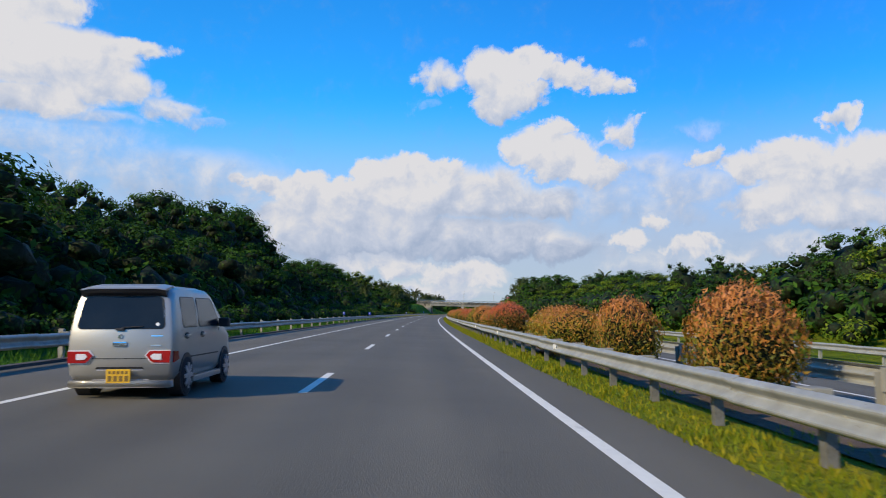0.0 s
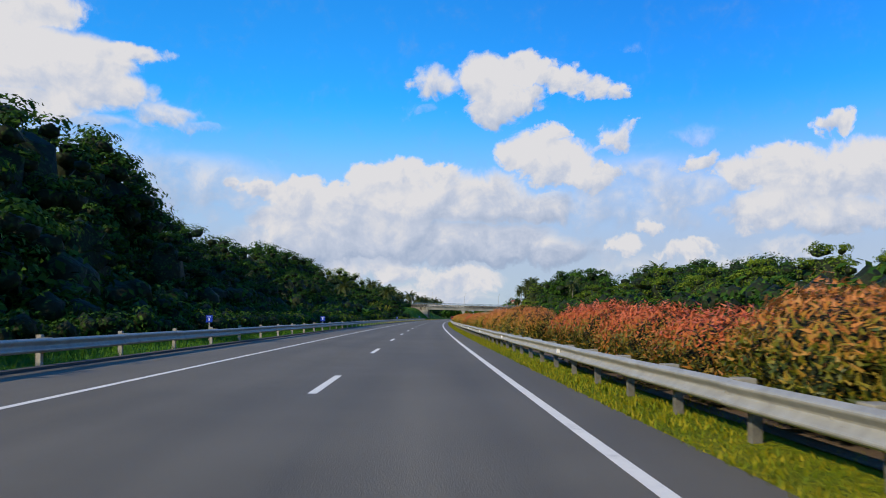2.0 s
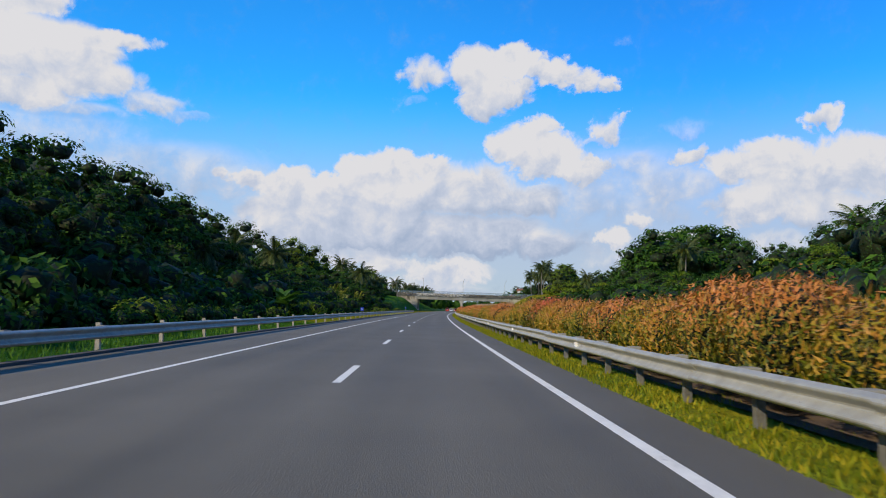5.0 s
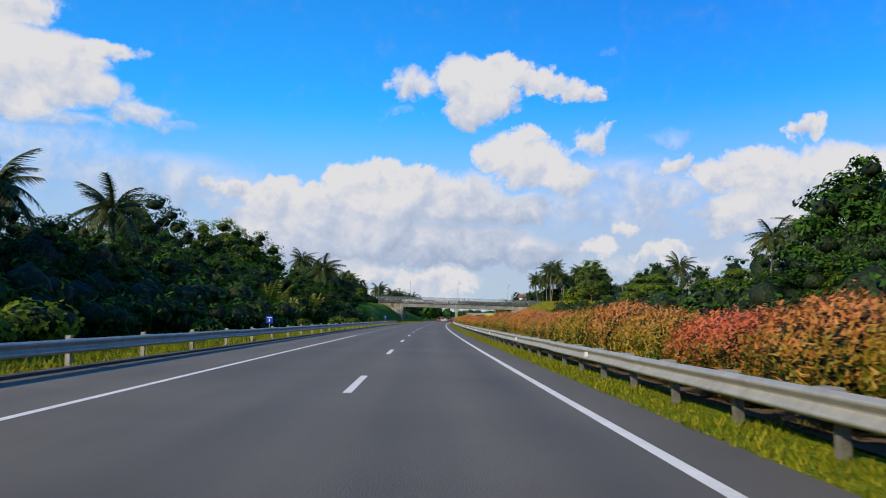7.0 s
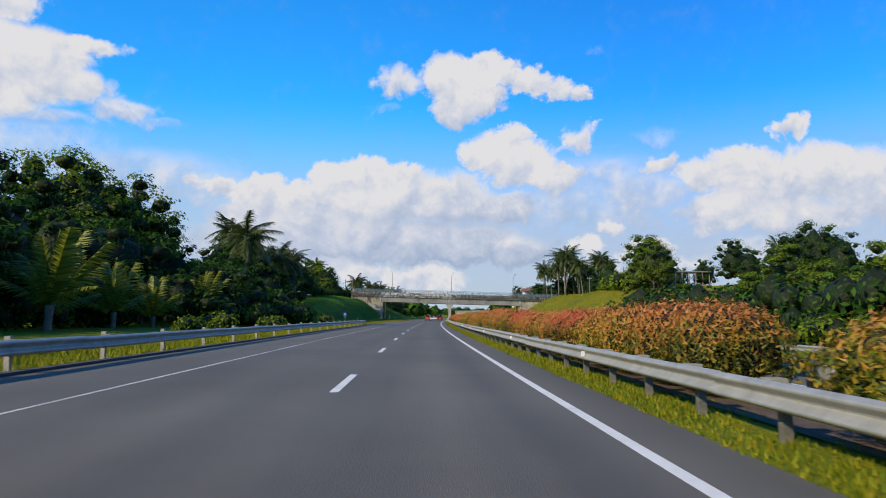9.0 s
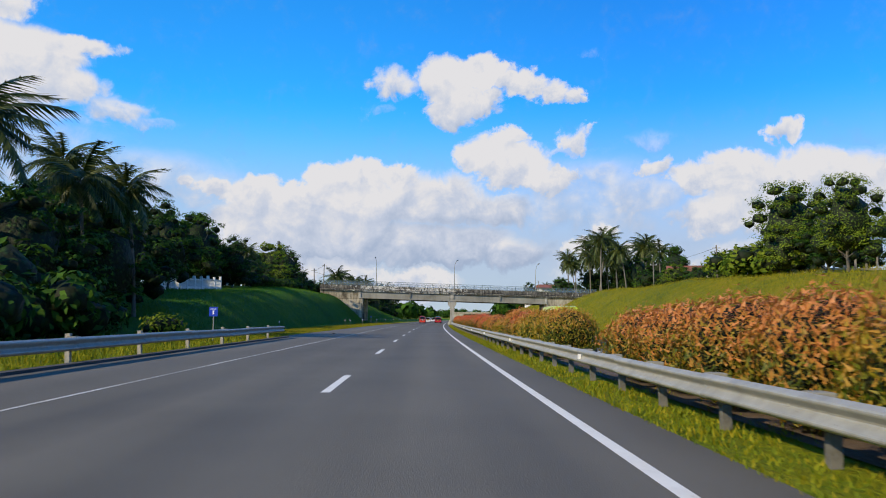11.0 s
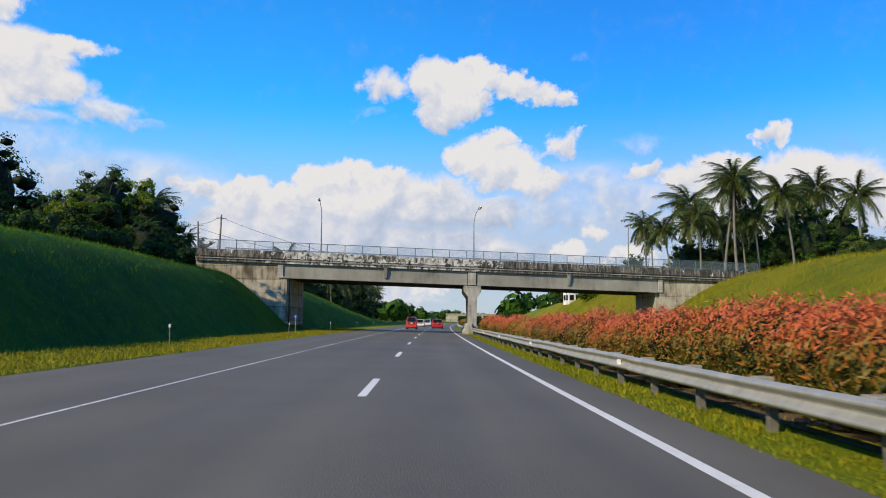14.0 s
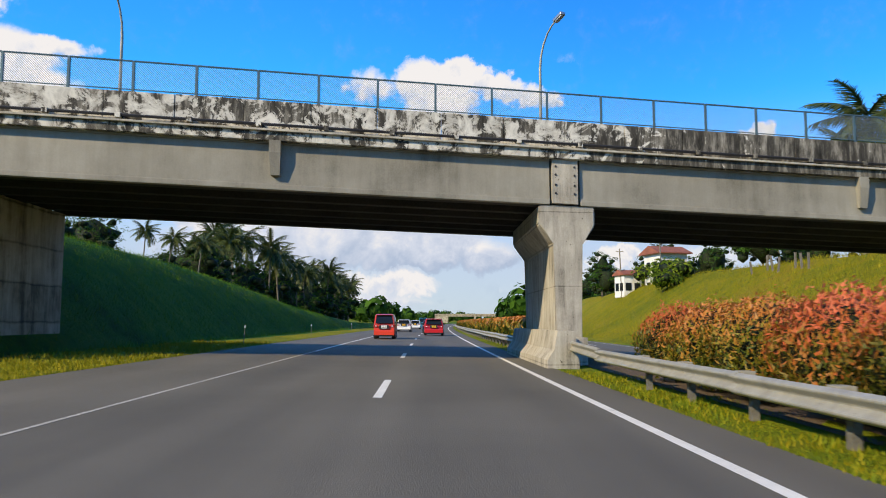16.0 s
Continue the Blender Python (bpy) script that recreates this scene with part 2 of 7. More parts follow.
def paint_build(n):
    uv = n.add("ShaderNodeUVMap").outputs[0]
    w = n.noise(uv, 9.0, 5, 0.7).outputs["Fac"]
    g = n.noise(uv, 1.1, 3, 0.6).outputs["Fac"]
    c = n.ramp(n.math("MULTIPLY_ADD", w, 0.5, n.math("MULTIPLY", g, 0.5)), [(0.30, (0.32, 0.30, 0.26)), (0.43, (0.70, 0.67, 0.57)), (0.7, (0.86, 0.83, 0.72))])
    return surface(n, c, 0.55, 0.0, w, 0.01, 0.01)


def grass_build(n):
    uv = n.add("ShaderNodeTexCoord").outputs["Object"]
    big, mid, small = n.noise(uv, 0.06, 4).outputs["Fac"], n.noise(uv, 0.7, 5, 0.65).outputs["Fac"], n.noise(uv, 9.0, 4, 0.7).outputs["Fac"]
    f = n.math("MULTIPLY_ADD", big, 0.35, n.math("MULTIPLY_ADD", mid, 0.35, n.math("MULTIPLY", small, 0.3)))
    c = n.ramp(f, [(0.30, (0.060, 0.105, 0.004)), (0.46, (0.130, 0.180, 0.005)), (0.58, (0.22, 0.21, 0.007)), (0.74, (0.31, 0.225, 0.018))])
    return surface(n, c, 0.85, 0.0, n.math("ADD", small, mid), 0.04, 0.25, 0.15)


def dry_grass_build(n):
    """Short mown grass, yellowed by the sun."""
    co = n.add("ShaderNodeTexCoord").outputs["Object"]
    big, mid, small = n.noise(co, 0.09, 4).outputs["Fac"], n.noise(co, 0.8, 5, 0.65).outputs["Fac"], n.noise(co, 10.0, 4, 0.7).outputs["Fac"]
    f = n.math("MULTIPLY_ADD", big, 0.4, n.math("MULTIPLY_ADD", mid, 0.32, n.math("MULTIPLY", small, 0.28)))
    c = n.ramp(f, [(0.32, (0.080, 0.115, 0.004)), (0.46, (0.175, 0.19, 0.004)), (0.58, (0.28, 0.245, 0.006)), (0.72, (0.35, 0.265, 0.015))])
    return surface(n, c, 0.85, 0.0, n.math("ADD", small, mid), 0.04, 0.2, 0.15)


def slope_build(n):
    """Tall sunlit grass on the cut slope, thin over brown earth in places."""
    co = n.add("ShaderNodeTexCoord").outputs["Object"]
    big, mid, small = n.noise(co, 0.055, 5, 0.6).outputs["Fac"], n.noise(co, 0.5, 5, 0.65).outputs["Fac"], n.noise(co, 7.0, 4, 0.7).outputs["Fac"]
    f = n.math("MULTIPLY_ADD", big, 0.45, n.math("MULTIPLY_ADD", mid, 0.33, n.math("MULTIPLY", small, 0.22)))
    c = n.ramp(f, [(0.35, (0.065, 0.115, 0.005)), (0.45, (0.175, 0.195, 0.006)), (0.54, (0.29, 0.255, 0.008)), (0.62, (0.33, 0.215, 0.020)), (0.68, (0.28, 0.135, 0.045))])
    return surface(n, c, 0.85, 0.0, n.math("ADD", small, n.math("MULTIPLY", mid, 2.0)), 0.06, 0.4, 0.15)


def shaded_grass_build(n):
    """Thick green grass, the shade of slope and wood put into its colour."""
    co = n.add("ShaderNodeTexCoord").outputs["Object"]
    big, mid, small = n.noise(co, 0.12, 4).outputs["Fac"], n.noise(co, 0.9, 5, 0.65).outputs["Fac"], n.noise(co, 8.0, 4, 0.7).outputs["Fac"]
    f = n.math("MULTIPLY_ADD", big, 0.36, n.math("MULTIPLY_ADD", mid, 0.36, n.math("MULTIPLY", small, 0.28)))
    c = n.ramp(f, [(0.34, (0.014, 0.072, 0.008)), (0.50, (0.034, 0.150, 0.011)), (0.66, (0.10, 0.22, 0.014))])
    return surface(n, c, 0.85, 0.0, n.math("ADD", small, mid), 0.06, 0.4, 0.12)


def worn_paint_build(n):
    """Edge line rubbed thin: only flecks of paint are left along its sides."""
    uv = n.add("ShaderNodeUVMap").outputs[0]
    w = n.noise(uv, 14.0, 5, 0.7).outputs["Fac"]
    g = n.noise(uv, 0.16, 3, 0.6).outputs["Fac"]
    c = n.ramp(n.math("MULTIPLY_ADD", w, 0.55, n.math("MULTIPLY", g, 0.45)), [(0.36, (0.13, 0.12, 0.09)), (0.46, (0.42, 0.39, 0.31)), (0.58, (0.74, 0.71, 0.62))])
    return surface(n, c, 0.6, 0.0, w, 0.01, 0.01)


def leaf_build(stops, trans=0.35, rough=0.45, by_height=0.0, tall=1.0, fade=0.55, own=0.25, gloss=0.3):
    def build(n):
        geo = n.add("ShaderNodeNewGeometry")
        rnd = geo.outputs["Random Per Island"]
        obr = n.add("ShaderNodeObjectInfo").outputs["Random"]
        co = n.add("ShaderNodeTexCoord").outputs["Object"]
        patch = n.noise(co, 1.6, 3).outputs["Fac"]
        f = n.math("MULTIPLY_ADD", rnd, fade, n.math("MULTIPLY_ADD", obr, own, n.math("MULTIPLY", patch, 0.35 if not by_height else 0.55)))
        if by_height:
            z = n.add("ShaderNodeSeparateXYZ", {0: co}).outputs[2]
            z = n.math("POWER", n.math("MULTIPLY", z, 1 / tall, clamp=True), 2.2)
            f = n.math("ADD", n.math("MULTIPLY", f, 1.0 - by_height), n.math("MULTIPLY", z, by_height))
        c = n.ramp(f, stops)
        b = n.add("ShaderNodeBsdfPrincipled", {"Base Color": c, "Roughness": rough, "Specular IOR Level": gloss})
        t = n.add("ShaderNodeBsdfTranslucent", {"Color": c})
        return n.add("ShaderNodeMixShader", {0: trans, 1: b.outputs[0], 2: t.outputs[0]}).outputs[0]

    return build


def concrete_build(n):
    co = n.add("ShaderNodeTexCoord").outputs["Object"]
    sp = n.add("ShaderNodeSeparateXYZ", {0: co})
    streaky = n.add("ShaderNodeCombineXYZ", {0: n.math("MULTIPLY", sp.outputs[0], 1.0), 1: sp.outputs[1], 2: n.math("MULTIPLY", sp.outputs[2], 0.13)}).outputs[0]
    runs = n.noise(streaky, 2.6, 6, 0.7).outputs["Fac"]
    blotch = n.noise(co, 0.8, 6, 0.65, 0.4).outputs["Fac"]
    grain = n.noise(co, 30.0, 3).outputs["Fac"]
    f = n.math("MULTIPLY_ADD", runs, 0.5, n.math("MULTIPLY_ADD", blotch, 0.38, n.math("MULTIPLY", grain, 0.12)))
    # each pour dried to its own tone, with a dark line between two pours
    lift = n.math("MULTIPLY", n.math("ADD", sp.outputs[2], n.math("MULTIPLY", n.noise(co, 0.5, 3).outputs["Fac"], 0.25)), 0.72)
    tone = n.add("ShaderNodeTexWhiteNoise")
    tone.noise_dimensions = "1D"
    n.put(tone.inputs["W"], n.math("FLOOR", lift))
    f = n.math("ADD", f, n.math("MULTIPLY", n.math("SUBTRACT", tone.outputs["Value"], 0.5), 0.07))
    seam = n.smooth(n.math("ABSOLUTE", n.math("SUBTRACT", n.math("FRACT", lift), 0.5)), 0.44, 0.5)
    f = n.math("SUBTRACT", f, n.math("MULTIPLY", seam, n.math("MULTIPLY", runs, 0.16)))
    c = n.ramp(f, [(0.34, (0.060, 0.048, 0.033)), (0.42, (0.18, 0.15, 0.10)), (0.49, (0.34, 0.295, 0.21)), (0.60, (0.50, 0.445, 0.33))])
    return surface(n, c, 0.85, 0.0, grain, 0.01, 0.03, 0.25)


def stained_build(n):
    """Old white parapet, black with mould where the paint has gone."""
    co = n.add("ShaderNodeTexCoord").outputs["Object"]
    sp = n.add("ShaderNodeSeparateXYZ", {0: co})
    streaky = n.add("ShaderNodeCombineXYZ", {0: sp.outputs[0], 1: sp.outputs[1], 2: n.math("MULTIPLY", sp.outputs[2], 0.22)}).outputs[0]
    runs = n.noise(streaky, 3.6, 7, 0.75, 0.2).outputs["Fac"]
    blotch = n.noise(co, 1.7, 8, 0.72, 0.9).outputs["Fac"]
    along = n.noise(co, 0.22, 3).outputs["Fac"]
    # the paint has lasted best over the first span; elsewhere only rain runs are left
    first = n.math("MULTIPLY", n.smooth(sp.outputs[0], 9.0, 9.6), n.smooth(sp.outputs[0], 36.0, 24.0))
    base = n.ramp(runs, [(0.32, (0.018, 0.017, 0.014)), (0.47, (0.060, 0.056, 0.047)), (0.56, (0.17, 0.158, 0.13)), (0.68, (0.34, 0.32, 0.27))])
    peel = n.math("ADD", n.math("MULTIPLY_ADD", blotch, 0.62, n.math("MULTIPLY", runs, 0.28)), n.math("MULTIPLY", along, 0.22))
    left_on = n.smooth(n.math("MULTIPLY_ADD", first, 0.105, peel), 0.64, 0.67)
    c = n.mix(left_on, base, n.ramp(blotch, [(0.45, (0.36, 0.34, 0.29)), (0.62, (0.66, 0.64, 0.56))]))
    return surface(n, c, 0.85, 0.0, blotch, 0.01, 0.03, 0.2)


def steel_build(n):
    co = n.add("ShaderNodeTexCoord").outputs["Object"]
    a, b = n.noise(co, 1.3, 5).outputs["Fac"], n.noise(co, 35.0, 3).outputs["Fac"]
    sp = n.add("ShaderNodeSeparateXYZ", {0: co})
    runs = n.noise(n.add("ShaderNodeCombineXYZ", {0: sp.outputs[0], 1: sp.outputs[1], 2: n.math("MULTIPLY", sp.outputs[2], 0.15)}).outputs[0], 6.0, 5, 0.7).outputs["Fac"]
    c = n.ramp(n.math("MULTIPLY_ADD", a, 0.5, n.math("MULTIPLY_ADD", runs, 0.35, n.math("MULTIPLY", b, 0.15))), [(0.32, (0.26, 0.25, 0.21)), (0.5, (0.37, 0.36, 0.305)), (0.68, (0.47, 0.46, 0.40))])
    # dark spatters
    c = n.mix(n.smooth(n.noise(co, 11.0, 3, 0.6).outputs["Fac"], 0.70, 0.74), c, (0.11, 0.10, 0.08, 1))
    return surface(n, c, n.math("MULTIPLY_ADD", b, 0.2, 0.42), 0.35, b, 0.004, 0.01, 0.35)


def car_paint(name, colour, metal=0.0, rough=0.32):
    def build(n):
        co = n.add("ShaderNodeTexCoord").outputs["Object"]
        d = n.noise(co, 3.0, 4).outputs["Fac"]
        flake = n.noise(co, 400.0, 1).outputs["Fac"]
        c = n.mix(n.math("MULTIPLY", d, 0.25), rgba(colour), rgba([x * 0.75 + 0.02 for x in colour]))
        return surface(n, c, n.math("MULTIPLY_ADD", d, 0.1, rough), metal, flake, 0.0005, 0.002, 0.4, 0.25)

    return material(name, build)


def plain(name, colour, rough=0.5, metal=0.0, spec=0.4):
    return spotted(name, tuple(c * 0.85 for c in colour), tuple(min(1, c * 1.12) for c in colour), 2.0, 25.0, rough, metal, 0.003, spec)


def mesh_wire_build(n):
    co = n.add("ShaderNodeTexCoord").outputs["Object"]
    wave = n.add("ShaderNodeTexWave", {"Vector": co, "Scale": 9.0})
    wave.bands_direction = "DIAGONAL"
    w = wave.outputs["Fac"]
    b = n.add("ShaderNodeBsdfPrincipled", {"Base Color": (0.34, 0.40, 0.42, 1), "Metallic": 0.3, "Roughness": 0.5})
    t = n.add("ShaderNodeBsdfTransparent")
    return n.add("ShaderNodeMixShader", {0: n.math("MULTIPLY", w, 0.26), 1: t.outputs[0], 2: b.outputs[0]}).outputs[0]


M_ASPHALT = material("asphalt", asphalt_build)
M_PAINT = material("road_paint", paint_build)
M_WORN = material("worn_road_paint", worn_paint_build)
M_GRASS = material("grass", grass_build)
M_SHADED_GRASS = material("lush_grass", shaded_grass_build)
M_BLADE_SHADED = material("lush_grass_blade", leaf_build([(0.2, (0.016, 0.075, 0.006)), (0.5, (0.038, 0.150, 0.009)), (0.85, (0.13, 0.25, 0.014))], 0.35, 0.8))
M_DRY = material("dry_grass", dry_grass_build)
M_SLOPE = material("slope_grass", slope_build)
M_BLADE_DRY = material("dry_grass_blade", leaf_build([(0.2, (0.085, 0.11, 0.004)), (0.5, (0.20, 0.20, 0.006)), (0.85, (0.34, 0.27, 0.014))], 0.25, 0.8))
M_BLADE = material("grass_blade", leaf_build([(0.15, (0.070, 0.120, 0.005)), (0.45, (0.175, 0.215, 0.006)), (0.62, (0.27, 0.25, 0.008)), (0.9, (0.38, 0.29, 0.018))], 0.3, 0.8))
# leaf green darkened so that the left-hand wood's shade is in the colour
M_TREE_SHADED = material("tree_leaf", leaf_build([(0.2, (0.007, 0.025, 0.005)), (0.5, (0.020, 0.062, 0.008)), (0.85, (0.055, 0.125, 0.012))], 0.16, 0.7, gloss=0.10))
M_TREE_LIGHT = material("tree_leaf_light", leaf_build([(0.2, (0.050, 0.100, 0.010)), (0.5, (0.115, 0.190, 0.016)), (0.85, (0.24, 0.30, 0.03))], 0.5, 0.7, gloss=0.12))
M_HEDGE = material("hedge_leaf", leaf_build([(0.20, (0.018, 0.034, 0.004)), (0.36, (0.082, 0.104, 0.008)), (0.48, (0.25, 0.20, 0.018)), (0.58, (0.43, 0.21, 0.035)), (0.72, (0.53, 0.185, 0.040)), (0.95, (0.63, 0.245, 0.075))], 0.3, 0.5, 0.48, 1.7, 0.62, 0.3))
M_HEDGE_RED = material("hedge_leaf_red", leaf_build([(0.20, (0.018, 0.030, 0.005)), (0.37, (0.076, 0.088, 0.008)), (0.48, (0.22, 0.150, 0.018)), (0.57, (0.43, 0.15, 0.030)), (0.70, (0.57, 0.12, 0.042)), (0.95, (0.70, 0.19, 0.085))], 0.3, 0.5, 0.52, 1.7, 0.62, 0.3))
M_HEDGE_GREEN = material("hedge_leaf_green", leaf_build([(0.22, (0.022, 0.046, 0.004)), (0.40, (0.095, 0.130, 0.008)), (0.53, (0.29, 0.225, 0.016)), (0.67, (0.46, 0.245, 0.030)), (0.92, (0.57, 0.205, 0.058))], 0.3, 0.5, 0.40, 1.7, 0.62, 0.3))
M_PALM = material("palm_leaf", leaf_build([(0.2, (0.014, 0.030, 0.006)), (0.5, (0.034, 0.060, 0.010)), (0.85, (0.11, 0.12, 0.02))], 0.2, 0.5))
M_YOUNG = material("young_palm_leaf", leaf_build([(0.2, (0.04, 0.075, 0.008)), (0.5, (0.11, 0.15, 0.014)), (0.85, (0.28, 0.26, 0.03))], 0.35, 0.5))
M_BANANA = material("banana_leaf", leaf_build([(0.1, (0.020, 0.060, 0.008)), (0.5, (0.045, 0.120, 0.012)), (0.9, (0.10, 0.20, 0.02))], 0.35, 0.45))
M_BARK = spotted("bark", (0.06, 0.05, 0.04), (0.16, 0.14, 0.11), 3.0, 18.0, 0.9, 0, 0.03)
M_PALM_BARK = spotted("palm_bark", (0.09, 0.08, 0.065), (0.22, 0.20, 0.165), 1.5, 14.0, 0.9, 0, 0.03)
M_CONCRETE = material("concrete", concrete_build)


def pier_build(n):
    """Pale cast concrete with rain runs, board joints and small blow holes."""
    co = n.add("ShaderNodeTexCoord").outputs["Object"]
    sp = n.add("ShaderNodeSeparateXYZ", {0: co})
    streaky = n.add("ShaderNodeCombineXYZ", {0: sp.outputs[0], 1: sp.outputs[1], 2: n.math("MULTIPLY", sp.outputs[2], 0.12)}).outputs[0]
    runs = n.noise(streaky, 3.2, 6, 0.72).outputs["Fac"]
    wide = n.noise(co, 0.8, 6, 0.65).outputs["Fac"]
    grain = n.noise(co, 26.0, 3).outputs["Fac"]
    f = n.math("MULTIPLY_ADD", runs, 0.5, n.math("MULTIPLY_ADD", wide, 0.38, n.math("MULTIPLY", grain, 0.12)))
    joint = n.smooth(n.math("ABSOLUTE", n.math("SUBTRACT", n.math("FRACT", n.math("MULTIPLY", sp.outputs[2], 0.42)), 0.5)), 0.488, 0.5)
    f = n.math("SUBTRACT", f, n.math("MULTIPLY", joint, 0.10))
    c = n.ramp(f, [(0.34, (0.13, 0.118, 0.09)), (0.44, (0.32, 0.295, 0.24)), (0.60, (0.52, 0.485, 0.40))])
    c = n.mix(n.smooth(n.noise(co, 9.0, 2, 0.5).outputs["Fac"], 0.71, 0.74), c, (0.12, 0.105, 0.08, 1))
    return surface(n, c, 0.85, 0.0, grain, 0.01, 0.03, 0.25)


M_PIER = material("pier_concrete", pier_build)


def girder_build(n):
    """Smooth cast concrete with faint rain runs."""
    co = n.add("ShaderNodeTexCoord").outputs["Object"]
    sp = n.add("ShaderNodeSeparateXYZ", {0: co})
    streaky = n.add("ShaderNodeCombineXYZ", {0: sp.outputs[0], 1: sp.outputs[1], 2: n.math("MULTIPLY", sp.outputs[2], 0.10)}).outputs[0]
    runs = n.noise(streaky, 1.8, 6, 0.7).outputs["Fac"]
    wide = n.noise(co, 0.35, 5, 0.6).outputs["Fac"]
    grain = n.noise(co, 22.0, 3).outputs["Fac"]
    f = n.math("MULTIPLY_ADD", runs, 0.30, n.math("MULTIPLY_ADD", wide, 0.60, n.math("MULTIPLY", grain, 0.10)))
    c = n.ramp(f, [(0.34, (0.12, 0.112, 0.088)), (0.46, (0.235, 0.222, 0.18)), (0.64, (0.34, 0.325, 0.27))])
    return surface(n, c, 0.8, 0.0, grain, 0.006, 0.02, 0.25)


M_GIRDER = material("girder_concrete", girder_build)
M_STAINED = material("stained_concrete", stained_build)
M_STEEL = material("galvanised_steel", steel_build)


def hedge_core_build(stops, scale=21.0, lift=0.25):
    """The filler inside plants: small leaves, the shade between them put into the colour."""

    def build(n):
        co = n.add("ShaderNodeTexCoord").outputs["Object"]
        warp = n.noise(co, scale * 0.6, 2)
        near = n.mix(1.8 / scale, co, warp.outputs["Color"], "ADD")
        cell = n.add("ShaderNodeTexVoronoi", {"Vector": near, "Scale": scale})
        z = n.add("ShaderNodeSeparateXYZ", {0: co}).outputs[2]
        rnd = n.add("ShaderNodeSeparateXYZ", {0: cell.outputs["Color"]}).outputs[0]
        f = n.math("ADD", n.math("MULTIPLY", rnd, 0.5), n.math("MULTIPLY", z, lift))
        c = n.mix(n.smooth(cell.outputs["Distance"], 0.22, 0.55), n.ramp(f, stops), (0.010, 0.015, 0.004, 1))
        return surface(n, c, 0.7, 0.0, n.math("SUBTRACT", 1.0, cell.outputs["Distance"]), 0.05, 0.06, 0.2)

    return build


# crown fillers: the shade inside the foliage is put into their colour
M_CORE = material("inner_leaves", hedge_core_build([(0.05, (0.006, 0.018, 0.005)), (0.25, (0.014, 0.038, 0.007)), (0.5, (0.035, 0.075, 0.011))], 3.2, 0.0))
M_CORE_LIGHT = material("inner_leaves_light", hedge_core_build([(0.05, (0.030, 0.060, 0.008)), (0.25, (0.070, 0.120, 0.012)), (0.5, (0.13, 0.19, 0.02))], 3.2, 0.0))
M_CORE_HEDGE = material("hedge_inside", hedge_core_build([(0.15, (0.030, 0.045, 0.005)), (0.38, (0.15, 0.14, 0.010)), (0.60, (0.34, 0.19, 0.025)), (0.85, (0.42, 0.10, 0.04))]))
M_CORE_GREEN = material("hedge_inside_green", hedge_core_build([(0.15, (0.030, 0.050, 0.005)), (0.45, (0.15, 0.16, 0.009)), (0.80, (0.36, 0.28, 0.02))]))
M_KERB = spotted("dark_kerb", (0.035, 0.033, 0.030), (0.10, 0.095, 0.085), 1.0, 12.0, 0.9)
M_POST = spotted("weathered_steel", (0.10, 0.095, 0.08), (0.22, 0.21, 0.185), 2.0, 20.0, 0.6, 0.2)
# concrete for the bridge's underside, its shade put into the near-black colour
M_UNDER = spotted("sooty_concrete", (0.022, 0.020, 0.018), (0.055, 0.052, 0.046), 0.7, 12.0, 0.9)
M_SOIL = spotted("soil", (0.055, 0.036, 0.022), (0.14, 0.095, 0.06), 1.2, 12.0, 0.95, 0, 0.04)
M_EARTH = spotted("red_earth", (0.13, 0.055, 0.025), (0.30, 0.14, 0.065), 1.0, 14.0, 0.95, 0, 0.04)
M_RAIL_PAINT = plain("blue_grey_paint", (0.07, 0.13, 0.155), 0.45, 0.2)
M_WIRE = material("wire_mesh", mesh_wire_build)
M_GLASS = plain("dark_glass", (0.010, 0.014, 0.018), 0.14, 0.0, 0.25)
M_TYRE = plain("tyre_rubber", (0.015, 0.015, 0.016), 0.8)
M_RIM = plain("alloy", (0.5, 0.51, 0.53), 0.3, 0.8)
M_BLACK = plain("black_plastic", (0.02, 0.02, 0.022), 0.5)
M_LENS = plain("red_lens", (0.35, 0.012, 0.012), 0.15)
M_CLEAR = plain("clear_lens", (0.7, 0.66, 0.66), 0.15)
M_PLATE = plain("yellow_plate", (0.75, 0.42, 0.03), 0.5)
M_PLATE_INK = plain("faded_ink", (0.20, 0.11, 0.02), 0.6)
M_PLATE_WHITE = plain("white_plate", (0.75, 0.75, 0.73), 0.5)
M_CHROME = plain("chrome", (0.75, 0.75, 0.76), 0.12, 1.0)
M_SILVER = car_paint("silver_paint", (0.40, 0.385, 0.35), 0.55, 0.33)
M_RED = car_paint("red_paint", (0.50, 0.012, 0.018))
M_ORANGE = car_paint("orange_red_paint", (0.62, 0.045, 0.022))
M_WHITE = car_paint("white_paint", (0.78, 0.78, 0.77))
M_NAVY = car_paint("navy_paint", (0.010, 0.014, 0.045))
M_LIME = car_paint("lime_paint", (0.42, 0.52, 0.02))
M_TEAL = car_paint("teal_paint", (0.02, 0.22, 0.33))
M_SIGN = plain("blue_sign", (0.01, 0.05, 0.42), 0.35)
M_SIGN_WHITE = plain("white_sign", (0.8, 0.8, 0.8), 0.4)
M_PLASTER = spotted("white_plaster", (0.60, 0.58, 0.53), (0.80, 0.79, 0.75), 0.7, 8.0, 0.8)
M_ROOF = spotted("clay_tile", (0.16, 0.05, 0.03), (0.34, 0.12, 0.075), 0.9, 9.0, 0.8)
M_BRICK_GREY = spotted("raw_block", (0.17, 0.15, 0.13), (0.33, 0.30, 0.26), 0.8, 9.0, 0.9)


